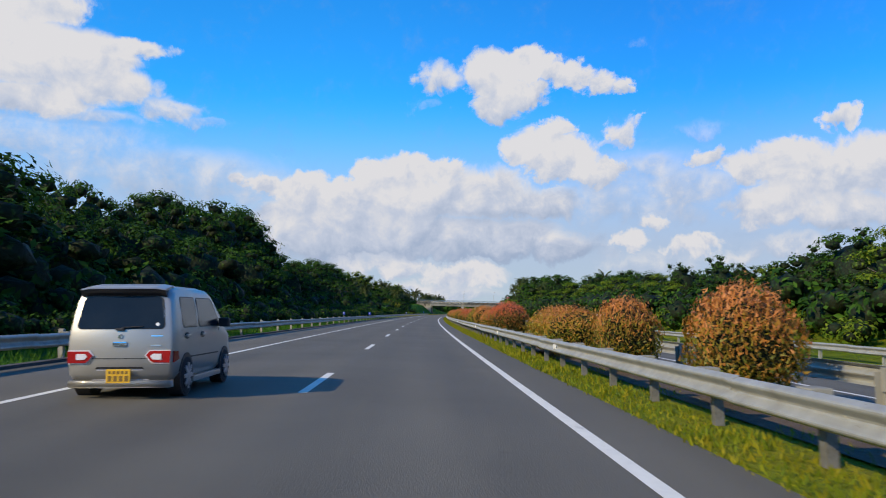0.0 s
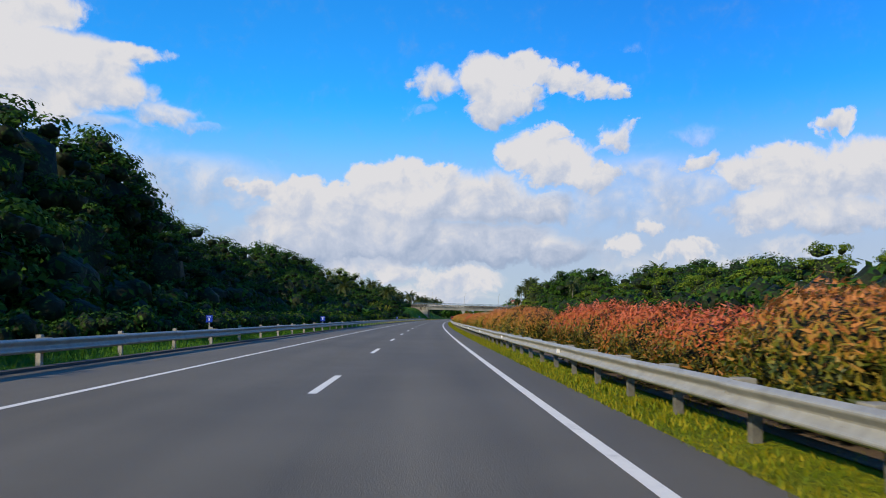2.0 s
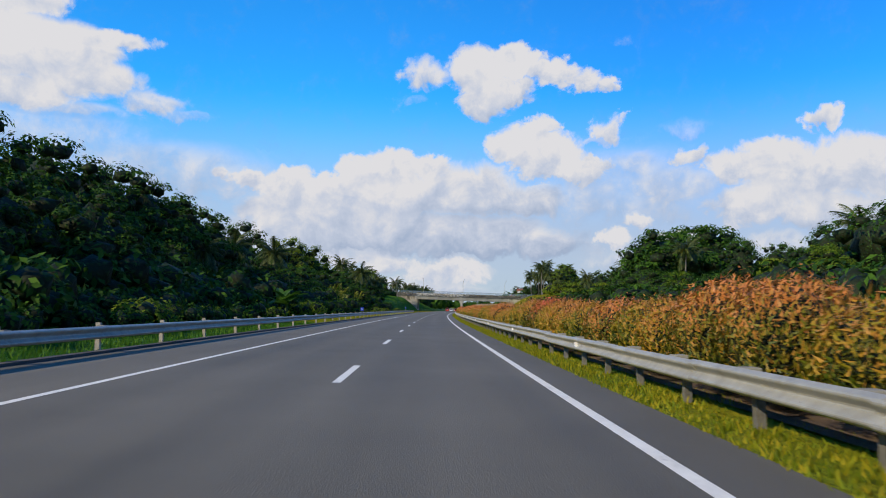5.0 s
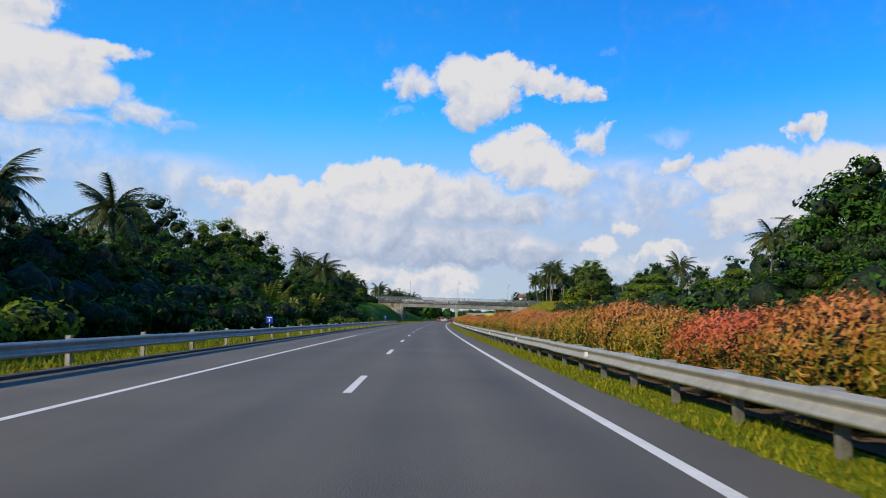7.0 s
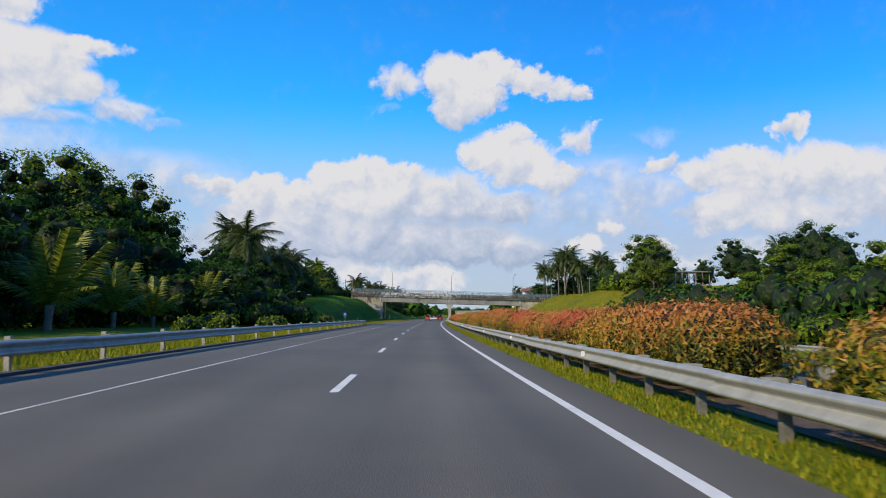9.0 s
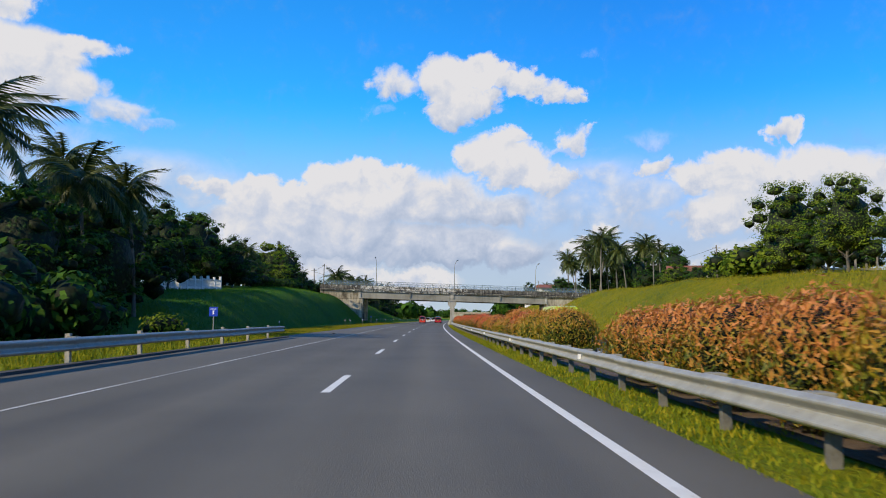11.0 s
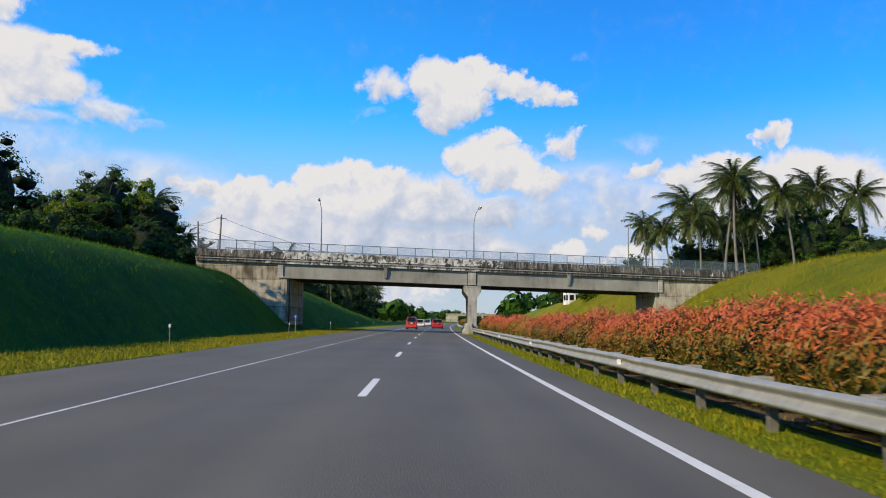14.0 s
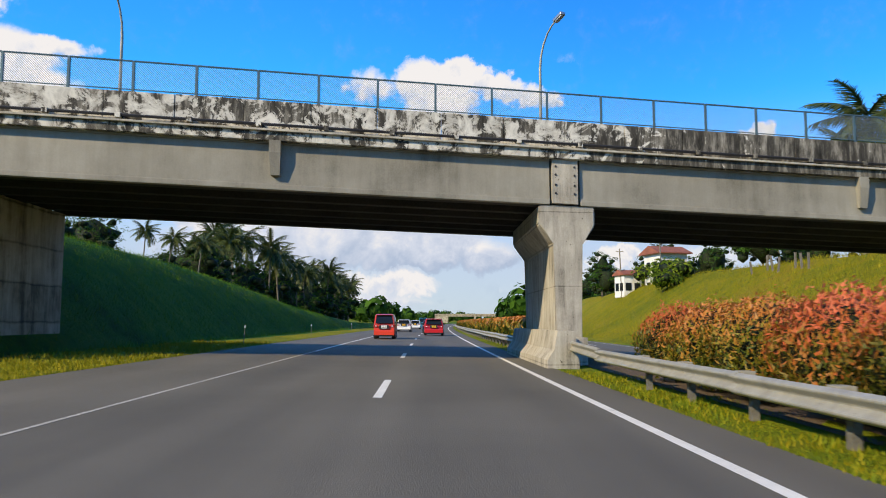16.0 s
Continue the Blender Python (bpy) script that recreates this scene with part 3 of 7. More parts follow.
# ---- mesh helpers ----
def link(name, verts, faces, mat, parent=None, smooth=False, uvs=None):
    me = bpy.data.meshes.new(name)
    me.from_pydata([tuple(v) for v in verts], [], faces)
    if uvs is not None:
        layer = me.uv_layers.new(name="UVMap")
        idx = np.empty(len(me.loops), dtype=np.int32)
        me.loops.foreach_get("vertex_index", idx)
        layer.data.foreach_set("uv", np.asarray(uvs, dtype=np.float32)[idx].ravel())
    for m in (mat if isinstance(mat, (list, tuple)) else [mat]):
        me.materials.append(m)
    if smooth:
        me.polygons.foreach_set("use_smooth", [True] * len(me.polygons))
    ob = new(name, me)
    if parent:
        ob.parent = parent
    return ob


def part(name, bm, mat, parent=None, label="", smooth=False):
    me = bpy.data.meshes.new(name)
    bmesh.ops.recalc_face_normals(bm, faces=bm.faces)
    bm.to_mesh(me)
    bm.free()
    for m in (mat if isinstance(mat, (list, tuple)) else [mat]):
        me.materials.append(m)
    if smooth:
        me.polygons.foreach_set("use_smooth", [True] * len(me.polygons))
    ob = new(name, me)
    if parent:
        ob.parent = parent
    if label:
        ob["label"] = label
    return ob


def again(ob, m, parent):
    """One more piece on the same mesh."""
    o = new(ob.name.split(".")[0], ob.data)
    o.parent = parent
    o.matrix_basis = m
    return o


def empty(name, m, label, category, group="", kind=""):
    e = new(name)
    e.matrix_basis = m
    return tagged(e, label, category, group, kind)


def box_bm(x0, x1, y0, y1, z0, z1, bevel=0.0, bm=None, place=None):
    bm = bm or bmesh.new()
    geo = bmesh.ops.create_cube(bm, size=1.0)["verts"]
    bmesh.ops.scale(bm, vec=(x1 - x0, y1 - y0, z1 - z0), verts=geo)
    bmesh.ops.translate(bm, vec=((x0 + x1) / 2, (y0 + y1) / 2, (z0 + z1) / 2), verts=geo)
    if bevel:
        edges = list({e for v in geo for e in v.link_edges})
        made = bmesh.ops.bevel(bm, geom=edges, offset=bevel, segments=2, affect="EDGES", profile=0.7)
        geo = list({v for f in made["faces"] for v in f.verts} | {v for v in geo if v.is_valid})
    if place:
        for v in geo:
            v.co = place(*v.co)
    return bm


def tube_bm(points, radii, sides=8, bm=None, cap=True):
    bm = bm or bmesh.new()
    rings = []
    pts = [Vector(p) for p in points]
    for i, p in enumerate(pts):
        d = (pts[min(i + 1, len(pts) - 1)] - pts[max(i - 1, 0)]).normalized()
        a = d.orthogonal().normalized() if i == 0 else (side - d * side.dot(d)).normalized()
        side = a
        b = d.cross(a)
        r = radii[i] if isinstance(radii, (list, tuple)) else radii
        rings.append([bm.verts.new(p + r * (math.cos(k * math.tau / sides) * a + math.sin(k * math.tau / sides) * b)) for k in range(sides)])
    for r0, r1 in zip(rings, rings[1:]):
        for k in range(sides):
            bm.faces.new((r0[k], r0[(k + 1) % sides], r1[(k + 1) % sides], r1[k]))
    if cap:
        bm.faces.new(rings[0][::-1])
        bm.faces.new(rings[-1])
    return bm


def along(s, d, z=0.0, turn=0.0, banked=True):
    p = road(s, d, z) if banked else level(s, d, z)
    return pose(p.x, p.y, p.z, 0, 0, heading(s) + turn)


# ---- ground ----
def steps(v, table):
    return float(np.interp(v, [a for a, _ in table], [b for _, b in table]))


def left_crest(s):
    return steps(s, [(332, 0.3), (350, 1.9), (367, 3.6), (382, 4.0), (400, 5.0), (410, 5.5), (428, 6.1), (445, 6.4), (465, 6.6), (485, 6.5), (500, 6.2), (517, 5.0), (546, 3.0), (604, 0.8), (800, 0.5)])


def right_crest(s):
    return steps(s, [(-200, 1.2), (250, 1.5), (310, 2.0), (340, 4.0), (400, 6.3), (455, 6.4), (560, 7.0), (700, 5.0), (900, 3.0), (1400, 2.0)])


def opposite(d):
    return -0.20 - 0.06 * (d - 8.6)


def ground_height(s, d):
    n = noise.noise(Vector((s * 0.03, d * 0.05, 3.0)))
    m = noise.noise(Vector((s * 0.25, d * 0.3, 9.0)))
    if -6.45 <= d <= 4.4:
        return -BANK * d - 0.25
    if d < -6.45:
        if s > 343 and d > -7.2:
            return -BANK * d - 0.2
        flat = 0.13 + 0.04 * m
        if d > -11.2:
            return flat + 0.02 * (-d - 6.45)
        top = left_crest(s)
        x = max(0.0, (-d - 12.9) * 0.96)
        over = (x - top) * 1.1
        rise = top if over > 20 else max(0.0, x - math.log1p(math.exp(over)) / 1.1)
        k = rise / max(top, 0.5)
        far = max(0.0, -d - 22.0)
        return flat + rise + min(far, 200) * 0.02 + (0.12 * m + 0.3 * n) * k + min(far / 900, 1) * 14 * (0.5 + n)
    if d < 8.3:
        return -BANK * d + 0.02 * m + (-0.02 if d < 5.6 else 0.03)
    if d <= 18.3:
        return opposite(d) - 0.2
    flat = opposite(18.3) + 0.05
    k = min(1.0, max(0.0, (d - 20.3) / 14.5))
    rise = (right_crest(s) + 0.8) * (k * k * (3 - 2 * k) * 0.5 + k * 0.5)
    far = max(0.0, d - 35)
    return flat + rise + min(far, 200) * 0.02 + (0.45 * m + 0.9 * n) * k + min(far / 900, 1) * 14 * (0.5 + n)


def ground_sheet():
    ss = list(range(-1200, -80, 80)) + [-80 + 4 * i for i in range(200)] + [720 + 20 * i for i in range(30)] + list(range(1320, 4400, 110))
    ds = [-2600, -1500, -900, -500, -300, -180, -110, -75, -55, -44, -36, -31, -27, -25, -23.5, -22.4, -21.6, -20.8, -20, -19.2, -18.4, -17.6, -16.8, -16, -15.2, -14.4, -13.6, -12.9, -12.2, -11.3, -9.6, -8.6, -7.6, -7.25, -7.1, -6.55,
          -6.45, -5, 4.3, 4.45, 4.6, 4.9, 5.3, 6.0, 7.0, 8.0, 8.3, 8.45, 13, 18.2, 18.35, 19, 20.3, 21.5, 23, 25, 27, 29, 31, 33, 35, 38, 42, 48, 56, 70, 95, 140, 220, 350, 600, 1000, 1600, 2600]
    verts = [level(s, d, ground_height(s, d)) for s in ss for d in ds]
    w = len(ds)
    faces = [(i * w + j, i * w + j + 1, (i + 1) * w + j + 1, (i + 1) * w + j) for i in range(len(ss) - 1) for j in range(w - 1)]
    ob = link("ground", verts, faces, [M_GRASS, M_DRY, M_SHADED_GRASS, M_SLOPE], smooth=True)
    # index 2 is the grass with shade in its colour: cut slope, wood's foot
    dry = [1 if ss[i] > 340 and -11.4 < ds[j] < -6.4 else 3 if 318 < ss[i] < 620 and 19 <= ds[j] < 42 else 2 if (ss[i] > 330 and -26 < ds[j] < -11.25) or (ss[i] < 190 and -30 < ds[j] < -6.4) else 0 for i in range(len(ss) - 1) for j in range(w - 1)]
    ob.data.polygons.foreach_set("material_index", dry)
    return tagged(ob, "grassy verges, cut slopes and wooded land beside the motorway", "ground", kind="structure")


ground_sheet()


def strip(name, s0, s1, d0, d1, z, mat, label="", category="", parent=None, step=5.0, height=None, cols=1, thick=0.0):
    """A band along the road between two offsets."""
    n = max(1, round((s1 - s0) / step))
    verts, uvs, faces = [], [], []
    for i in range(n + 1):
        s = s0 + (s1 - s0) * i / n
        for j in range(cols + 1):
            d = d0 + (d1 - d0) * j / cols
            verts.append(level(s, d, height(d) + z) if height else road(s, d, z))
            uvs.append((s, d))
    w = cols + 1
    for i in range(n):
        for j in range(cols):
            faces.append((i * w + j, i * w + j + 1, (i + 1) * w + j + 1, (i + 1) * w + j))
    if thick:
        b = len(verts)
        for i in range(n + 1):
            for k in (i * w, i * w + cols):
                verts.append(verts[k] - Vector((0, 0, thick)))
                uvs.append(uvs[k])
        for i in range(n):
            faces.append((i * w, (i + 1) * w, b + 2 * i + 2, b + 2 * i))
            faces.append((i * w + cols, b + 2 * i + 1, b + 2 * i + 3, (i + 1) * w + cols))
        faces += [(0, b, b + 1, cols), (n * w, n * w + cols, b + 2 * n + 1, b + 2 * n)]
    ob = link(name, verts, faces, mat, parent, uvs=uvs)
    return tagged(ob, label, category, kind="structure") if label else ob


carriageway = strip("road", -200, 1500, -6.35, 4.58, 0.0, M_ASPHALT, "smooth grey asphalt carriageway with two lanes and a hard shoulder", "road", cols=6, thick=0.3)
far_way = strip("road", -200, 1500, 8.6, 18.1, 0.0, M_ASPHALT, "grey asphalt carriageway for the oncoming traffic", "road", cols=4, thick=0.3, height=opposite)
strip("line", -200, 1500, 3.52, 3.68, 0.004, M_PAINT, parent=carriageway)
strip("line", -200, 239, -3.69, -3.55, 0.004, M_PAINT, parent=carriageway)
strip("worn_line", 239, 470, -3.67, -3.60, 0.004, M_WORN, parent=carriageway)
strip("line", 470, 1500, -3.69, -3.56, 0.004, M_PAINT, parent=carriageway)
strip("line", -200, 1500, 9.6, 9.75, 0.004, M_PAINT, parent=far_way, height=opposite)
strip("line", -200, 1500, 16.6, 16.75, 0.004, M_PAINT, parent=far_way, height=opposite)
for i in range(-4, 75):
    strip("lane_mark", i * STEP, i * STEP + MARK, -0.075, 0.075, 0.004, M_PAINT, parent=carriageway, step=2)
for i in range(0, 45):
    strip("lane_mark", i * STEP, i * STEP + MARK, 13.1, 13.25, 0.004, M_PAINT, parent=far_way, height=opposite, step=4)
strip("lay_by", 343, 640, -7.15, -6.35, -0.004, M_ASPHALT, parent=carriageway, cols=1, thick=0.3)
# kerb and drain along the shoulder, up to the end of the rail
kerb = strip("kerb", -100, 343, -6.58, -6.35, 0.06, M_KERB, "low dark concrete kerb along the hard shoulder", "kerb", thick=0.3)
strip("soil_bed", -30, 1200, 5.75, 8.2, 0.035, M_SOIL, "bare brown soil under the median hedge", "soil", height=lambda d: -BANK * d, cols=2)


# ---- guard rails ----
W_PROFILE = [(0.0, -0.155), (0.014, -0.153), (0.072, -0.122), (0.082, -0.106), (0.082, -0.090), (0.074, -0.074), (0.014, -0.020), (0.006, 0.0),
             (0.014, 0.020), (0.074, 0.074), (0.082, 0.090), (0.082, 0.106), (0.072, 0.122), (0.014, 0.153), (0.0, 0.155)]


def beam_bm(length):
    """A W-shaped beam along y, its face towards -x, z 0 at its middle."""
    bm = bmesh.new()
    loop = [(-x, z) for x, z in W_PROFILE] + [(-x + 0.012, z * 0.985) for x, z in reversed(W_PROFILE)]
    ends = [[bm.verts.new((x + dx, y, z)) for x, z in loop] for y, dx in ((-0.15, 0.0), (length, -0.006))]
    for k in range(len(loop)):
        j = (k + 1) % len(loop)
        bm.faces.new((ends[0][k], ends[0][j], ends[1][j], ends[1][k]))
    bm.faces.new(ends[0])
    bm.faces.new(ends[1][::-1])
    for y in (0.05, length * 0.5):
        bmesh.ops.create_cone(bm, cap_ends=True, segments=5, radius1=0.02, radius2=0.014, depth=0.02, matrix=pose(-0.012, y, 0, 0, -90, 0))
    return bm


def post_bm(top, half=0.06):
    """A channel-section post with its open side back."""
    bm = box_bm(0.0, 0.008, -half, half, -0.5, top)
    box_bm(0.008, 0.11, -half, -half + 0.008, -0.5, top, bm=bm)
    box_bm(0.008, 0.11, half - 0.008, half, -0.5, top, bm=bm)
    return bm


def spacer_bm():
    return box_bm(-0.005, 0.20, -0.13, 0.13, -0.16, 0.166, 0.012)


def guard_rail(label, s0, s1, d, gap, middle, phase, turn=0.0, spacers=True, ground=None, stub=0.0, post_mat=None, half=0.06):
    rail = empty("guard_rail", pose(0, 0, 0), label, "guard rail", kind="structure")
    at = (lambda s, dd, z: level(s, dd, ground(dd) + z)) if ground else (lambda s, dd, z: road(s, dd, z))

    def put(s, dd, z):
        p = at(s, dd, z)
        return pose(p.x, p.y, p.z, 0, 0, heading(s) + turn)

    side = -1 if turn else 1
    unit, k, s = None, 0, s0
    size = 4.32
    while s < s1 - 0.5:
        m = put(s + (size if turn else 0), d, middle + random.uniform(-0.012, 0.012))
        if unit is None:
            unit = part("beam", beam_bm(size), M_STEEL, rail)
            unit.matrix_basis = m
        else:
            again(unit, m, rail)
        s += size
    s, first, block = s0 + (phase - s0) % gap, None, None
    while s < s1:
        m = put(s, d + side * (0.17 if spacers else 0.02), 0.0) @ pose(0, 0, 0, random.uniform(-1.5, 1.5), random.uniform(-2, 2), random.uniform(-3, 3))
        if first is None:
            first = part("post", post_bm(middle + 0.10 + stub, half), post_mat or M_STEEL, rail)
            first.matrix_basis = m
        else:
            again(first, m, rail)
        if spacers:
            m = put(s, d + side * 0.015, middle)
            if block is None:
                block = part("spacer", spacer_bm(), M_GIRDER, rail, "grey weathered spacer block")
                block.matrix_basis = m
            else:
                again(block, m, rail)
        s += gap
    return rail


near_rail = guard_rail("weathered galvanised steel guard rail along the median hedge", -60, 455.5, 5.18, 2.5, 0.515, 377.2, post_mat=M_POST)
# the last piece before the pier is bent up
p = road(458.25, 5.17, 0.56)
bent = part("beam", beam_bm(3.3), M_STEEL, near_rail, "bent end piece of the rail")
bent.matrix_basis = pose(p.x, p.y, p.z, 1.6, 3, heading(460) + 0.6)
# small pale reflector plates in the rail's groove
plate = None
for i in range(-1, 32):
    s = 6.7 + 14.0 * i
    p = road(s, 5.165, 0.515)
    m = pose(p.x, p.y, p.z, 0, 0, heading(s))
    if plate is None:
        bm = bmesh.new()
        fan = [bm.verts.new((-0.085, y, z)) for y, z in ((-0.05, -0.06), (0.05, -0.045), (0.05, 0.045), (-0.05, 0.06))]
        back = [bm.verts.new((-0.02, v.co.y * 0.8, v.co.z * 0.8)) for v in fan]
        bm.faces.new(fan)
        bm.faces.new(back[::-1])
        for k in range(4):
            bm.faces.new((fan[k], back[k], back[(k + 1) % 4], fan[(k + 1) % 4]))
        plate = part("reflector", bm, M_SIGN_WHITE, near_rail, "small white reflector plate")
        plate.matrix_basis = m
    else:
        again(plate, m, near_rail)
guard_rail("galvanised steel guard rail along the hard shoulder", -60, 342, -6.50, 4.55, 0.50, 61.2, turn=180, stub=0.13, post_mat=M_PIER)
guard_rail("galvanised steel guard rail on the far side of the median", -30, 455.5, 8.2, 4.0, 0.50, 2.0, turn=180, post_mat=M_GIRDER, half=0.15)
guard_rail("galvanised steel guard rail beside the oncoming carriageway", -30, 340, 18.6, 4.5, 0.56, 2.0, spacers=False, ground=lambda d: opposite(18.3))
guard_rail("galvanised steel guard rail along the median beyond the bridge", 476, 900, 5.18, 2.5, 0.515, 477.0, post_mat=M_POST)


# ---- the overbridge ----
def on_bridge(x, y, z):
    """x metres right of the pier along the deck, y back from its front face, z above the road's level at x = 0."""
    return level(463.0 + 0.13 * x + y, 5.3 + x, z - 0.0293 * x)


def bridge_box(x0, x1, y0, y1, z0, z1, bevel=0.02, bm=None):
    return box_bm(x0, x1, y0, y1, z0, z1, bevel, bm, on_bridge)


def overbridge():
    b = empty("road_bridge", pose(0, 0, 0), "weathered concrete overbridge with a stained parapet and wire railing", "bridge", kind="structure")
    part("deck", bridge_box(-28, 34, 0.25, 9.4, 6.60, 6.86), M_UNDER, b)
    part("deck_edge", bridge_box(-28, 34, -0.06, 0.25, 6.46, 6.74), M_STAINED, b)
    # ledge in paler concrete: the deck edge's lit top is put into its colour
    part("ledge", bridge_box(-28, 34, -0.17, 0.25, 6.735, 6.80, 0.015), M_PIER, b, "ledge below the parapet, coloured pale like a lit edge")
    part("deck_edge", bridge_box(-28, 34, 9.4, 9.7, 6.48, 6.80), M_STAINED, b)
    # parapet panels, front and back
    xs = [-28 + 2.0 * i for i in range(32)]
    for y0, y1 in ((0.0, 0.22), (9.45, 9.67)):
        for x0, x1 in zip(xs, xs[1:]):
            dz = random.uniform(-0.02, 0.02)
            part("parapet", bridge_box(x0 + 0.008, x1 - 0.008, y0 + dz, y1 + dz, 6.80, 7.70 + dz, 0.015), M_STAINED, b)
    # a rusty pipe along the foot of the parapet, on brackets
    pipe = bmesh.new()
    tube_bm([on_bridge(-28 + 2 * i, -0.13, 6.93) for i in range(32)], 0.045, 6, pipe)
    part("pipe", pipe, M_BLACK, b, "dark weathered pipe along the parapet")
    for i in range(31):
        part("bracket", bridge_box(-27.6 + 2 * i, -27.45 + 2 * i, -0.19, 0.0, 6.85, 7.0, 0.0), M_STAINED, b)
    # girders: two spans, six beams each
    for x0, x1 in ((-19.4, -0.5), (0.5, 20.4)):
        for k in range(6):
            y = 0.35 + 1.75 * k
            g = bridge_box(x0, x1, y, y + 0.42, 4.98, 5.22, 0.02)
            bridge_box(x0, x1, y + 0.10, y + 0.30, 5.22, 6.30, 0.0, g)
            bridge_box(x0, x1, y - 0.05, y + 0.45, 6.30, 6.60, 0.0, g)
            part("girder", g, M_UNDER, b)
        web = bridge_box(x0, x1, 0.20, 0.46, 5.20, 6.46, 0.01)
        bridge_box(x0, x1, 0.10, 0.50, 4.985, 5.16, 0.03, web)
        bridge_box(x0, x1, 0.15, 0.46, 5.155, 5.21, 0.0, web)
        bridge_box(x0, x1, 0.12, 0.46, 6.40, 6.58, 0.02, web)
        part("girder", web, M_GIRDER, b)
        mid = (x0 + x1) / 2 + (0.9 if x0 < 0 else 0.0)
        # a wedge that thins downwards
        wedge = bmesh.new()
        side = [[wedge.verts.new(on_bridge(mid + dx * k, y, z)) for y, z, k in ((-0.10, 6.47, 1.0), (-0.10, 6.10, 1.0), (0.02, 5.42, 0.8), (0.24, 5.42, 0.8), (0.24, 6.47, 1.0))] for dx in (-0.17, 0.17)]
        for k in range(5):
            wedge.faces.new((side[0][k], side[0][(k + 1) % 5], side[1][(k + 1) % 5], side[1][k]))
        wedge.faces.new(side[0][::-1])
        wedge.faces.new(side[1])
        part("bracket", wedge, M_GIRDER, b)
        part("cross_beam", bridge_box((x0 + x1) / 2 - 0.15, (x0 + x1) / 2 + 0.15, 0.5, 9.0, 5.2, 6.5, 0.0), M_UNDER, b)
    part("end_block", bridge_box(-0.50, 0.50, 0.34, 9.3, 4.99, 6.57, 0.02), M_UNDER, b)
    # bolted end plates over the pier and at the abutments
    for x0, x1 in ((-0.44, 0.42), (-19.95, -19.42), (20.45, 20.95)):
        block = part("end_plate", bridge_box(x0, x1, 0.06, 0.40, 5.02, 6.50, 0.02), M_PIER, b, "pale bolted concrete end plate")
        for x in (x0 + 0.12, x1 - 0.12):
            for z in (5.35, 5.62, 5.95, 6.22):
                part("bolt", tube_bm([on_bridge(x, 0.065, z), on_bridge(x, 0.035, z)], 0.035, 6), M_BLACK, block)
    # pier: wall column with a flared head, on a flared barrier base
    bm = bmesh.new()
    prof = [(-0.36, 0.0), (-0.36, 3.75), (-0.88, 4.35), (-0.88, 4.97), (0.97, 4.97), (0.97, 4.35), (0.50, 3.75), (0.50, 0.0)]
    rings = []
    for y in (0.12, 7.4):
        rings.append([bm.verts.new(on_bridge(x, y, z)) for x, z in prof])
    for k in range(len(prof)):
        j = (k + 1) % len(prof)
        bm.faces.new((rings[0][k], rings[0][j], rings[1][j], rings[1][k]))
    bm.faces.new(rings[0])
    bm.faces.new(rings[1][::-1])
    bmesh.ops.bevel(bm, geom=list(bm.edges), offset=0.05, segments=2, affect="EDGES")
    part("pier", bm, M_PIER, b, "pale concrete pier with a flared head")
    bm = bmesh.new()
    prof = [(-0.96, -0.3), (-0.94, 0.12), (-0.73, 0.42), (-0.62, 0.98), (-0.06, 0.98), (-0.03, 0.45), (0.04, 0.12), (0.06, -0.3)]
    rings = [[bm.verts.new(on_bridge(x * k, y, z)) for x, z in prof] for y, k in ((-1.5, 0.97), (-1.42, 1.0), (9.4, 1.0), (9.7, 0.92))]
    for r0, r1 in zip(rings, rings[1:]):
        for k in range(len(prof)):
            j = (k + 1) % len(prof)
            bm.faces.new((r0[k], r0[j], r1[j], r1[k]))
    bm.faces.new(rings[0])
    bm.faces.new(rings[-1][::-1])
    part("barrier", bm, M_PIER, b, "flared concrete barrier round the pier's foot")
    part("plinth", bridge_box(-0.30, 0.62, -0.10, 7.6, -0.3, 0.78, 0.03), M_PIER, b, "stained concrete plinth of the pier")
    # added dark tube that stands in for the shaded gap at the abutment
    part("down_pipe", tube_bm([on_bridge(-18.80, 0.35, 5.0), on_bridge(-18.80, 0.35, -0.2)], 0.07, 8), M_UNDER, b, "dark tube standing in for the shaded gap beside the abutment")
    # abutments with wing walls
    part("abutment", bridge_box(-26, -18.9, 0.6, 9.0, -0.5, 5.0, 0.03), M_CONCRETE, b)
    part("abutment", bridge_box(-26, -19.5, 0.7, 9.0, 5.0, 6.6, 0.02), M_CONCRETE, b)
    part("wing_wall", bridge_box(-28.0, -19.7, 0.22, 0.62, -0.6, 6.5, 0.03), M_CONCRETE, b)
    part("pilaster", bridge_box(-19.9, -19.0, 0.02, 0.7, -0.5, 4.9, 0.03), M_CONCRETE, b)
    part("abutment", bridge_box(20.2, 34, 0.6, 9.0, -1.5, 5.0, 0.03), M_CONCRETE, b)
    part("abutment", bridge_box(20.9, 34, 0.7, 9.0, 5.0, 6.6, 0.02), M_CONCRETE, b)
    part("wing_wall", bridge_box(20.6, 34, 0.22, 0.62, -1.5, 6.5, 0.03), M_CONCRETE, b)
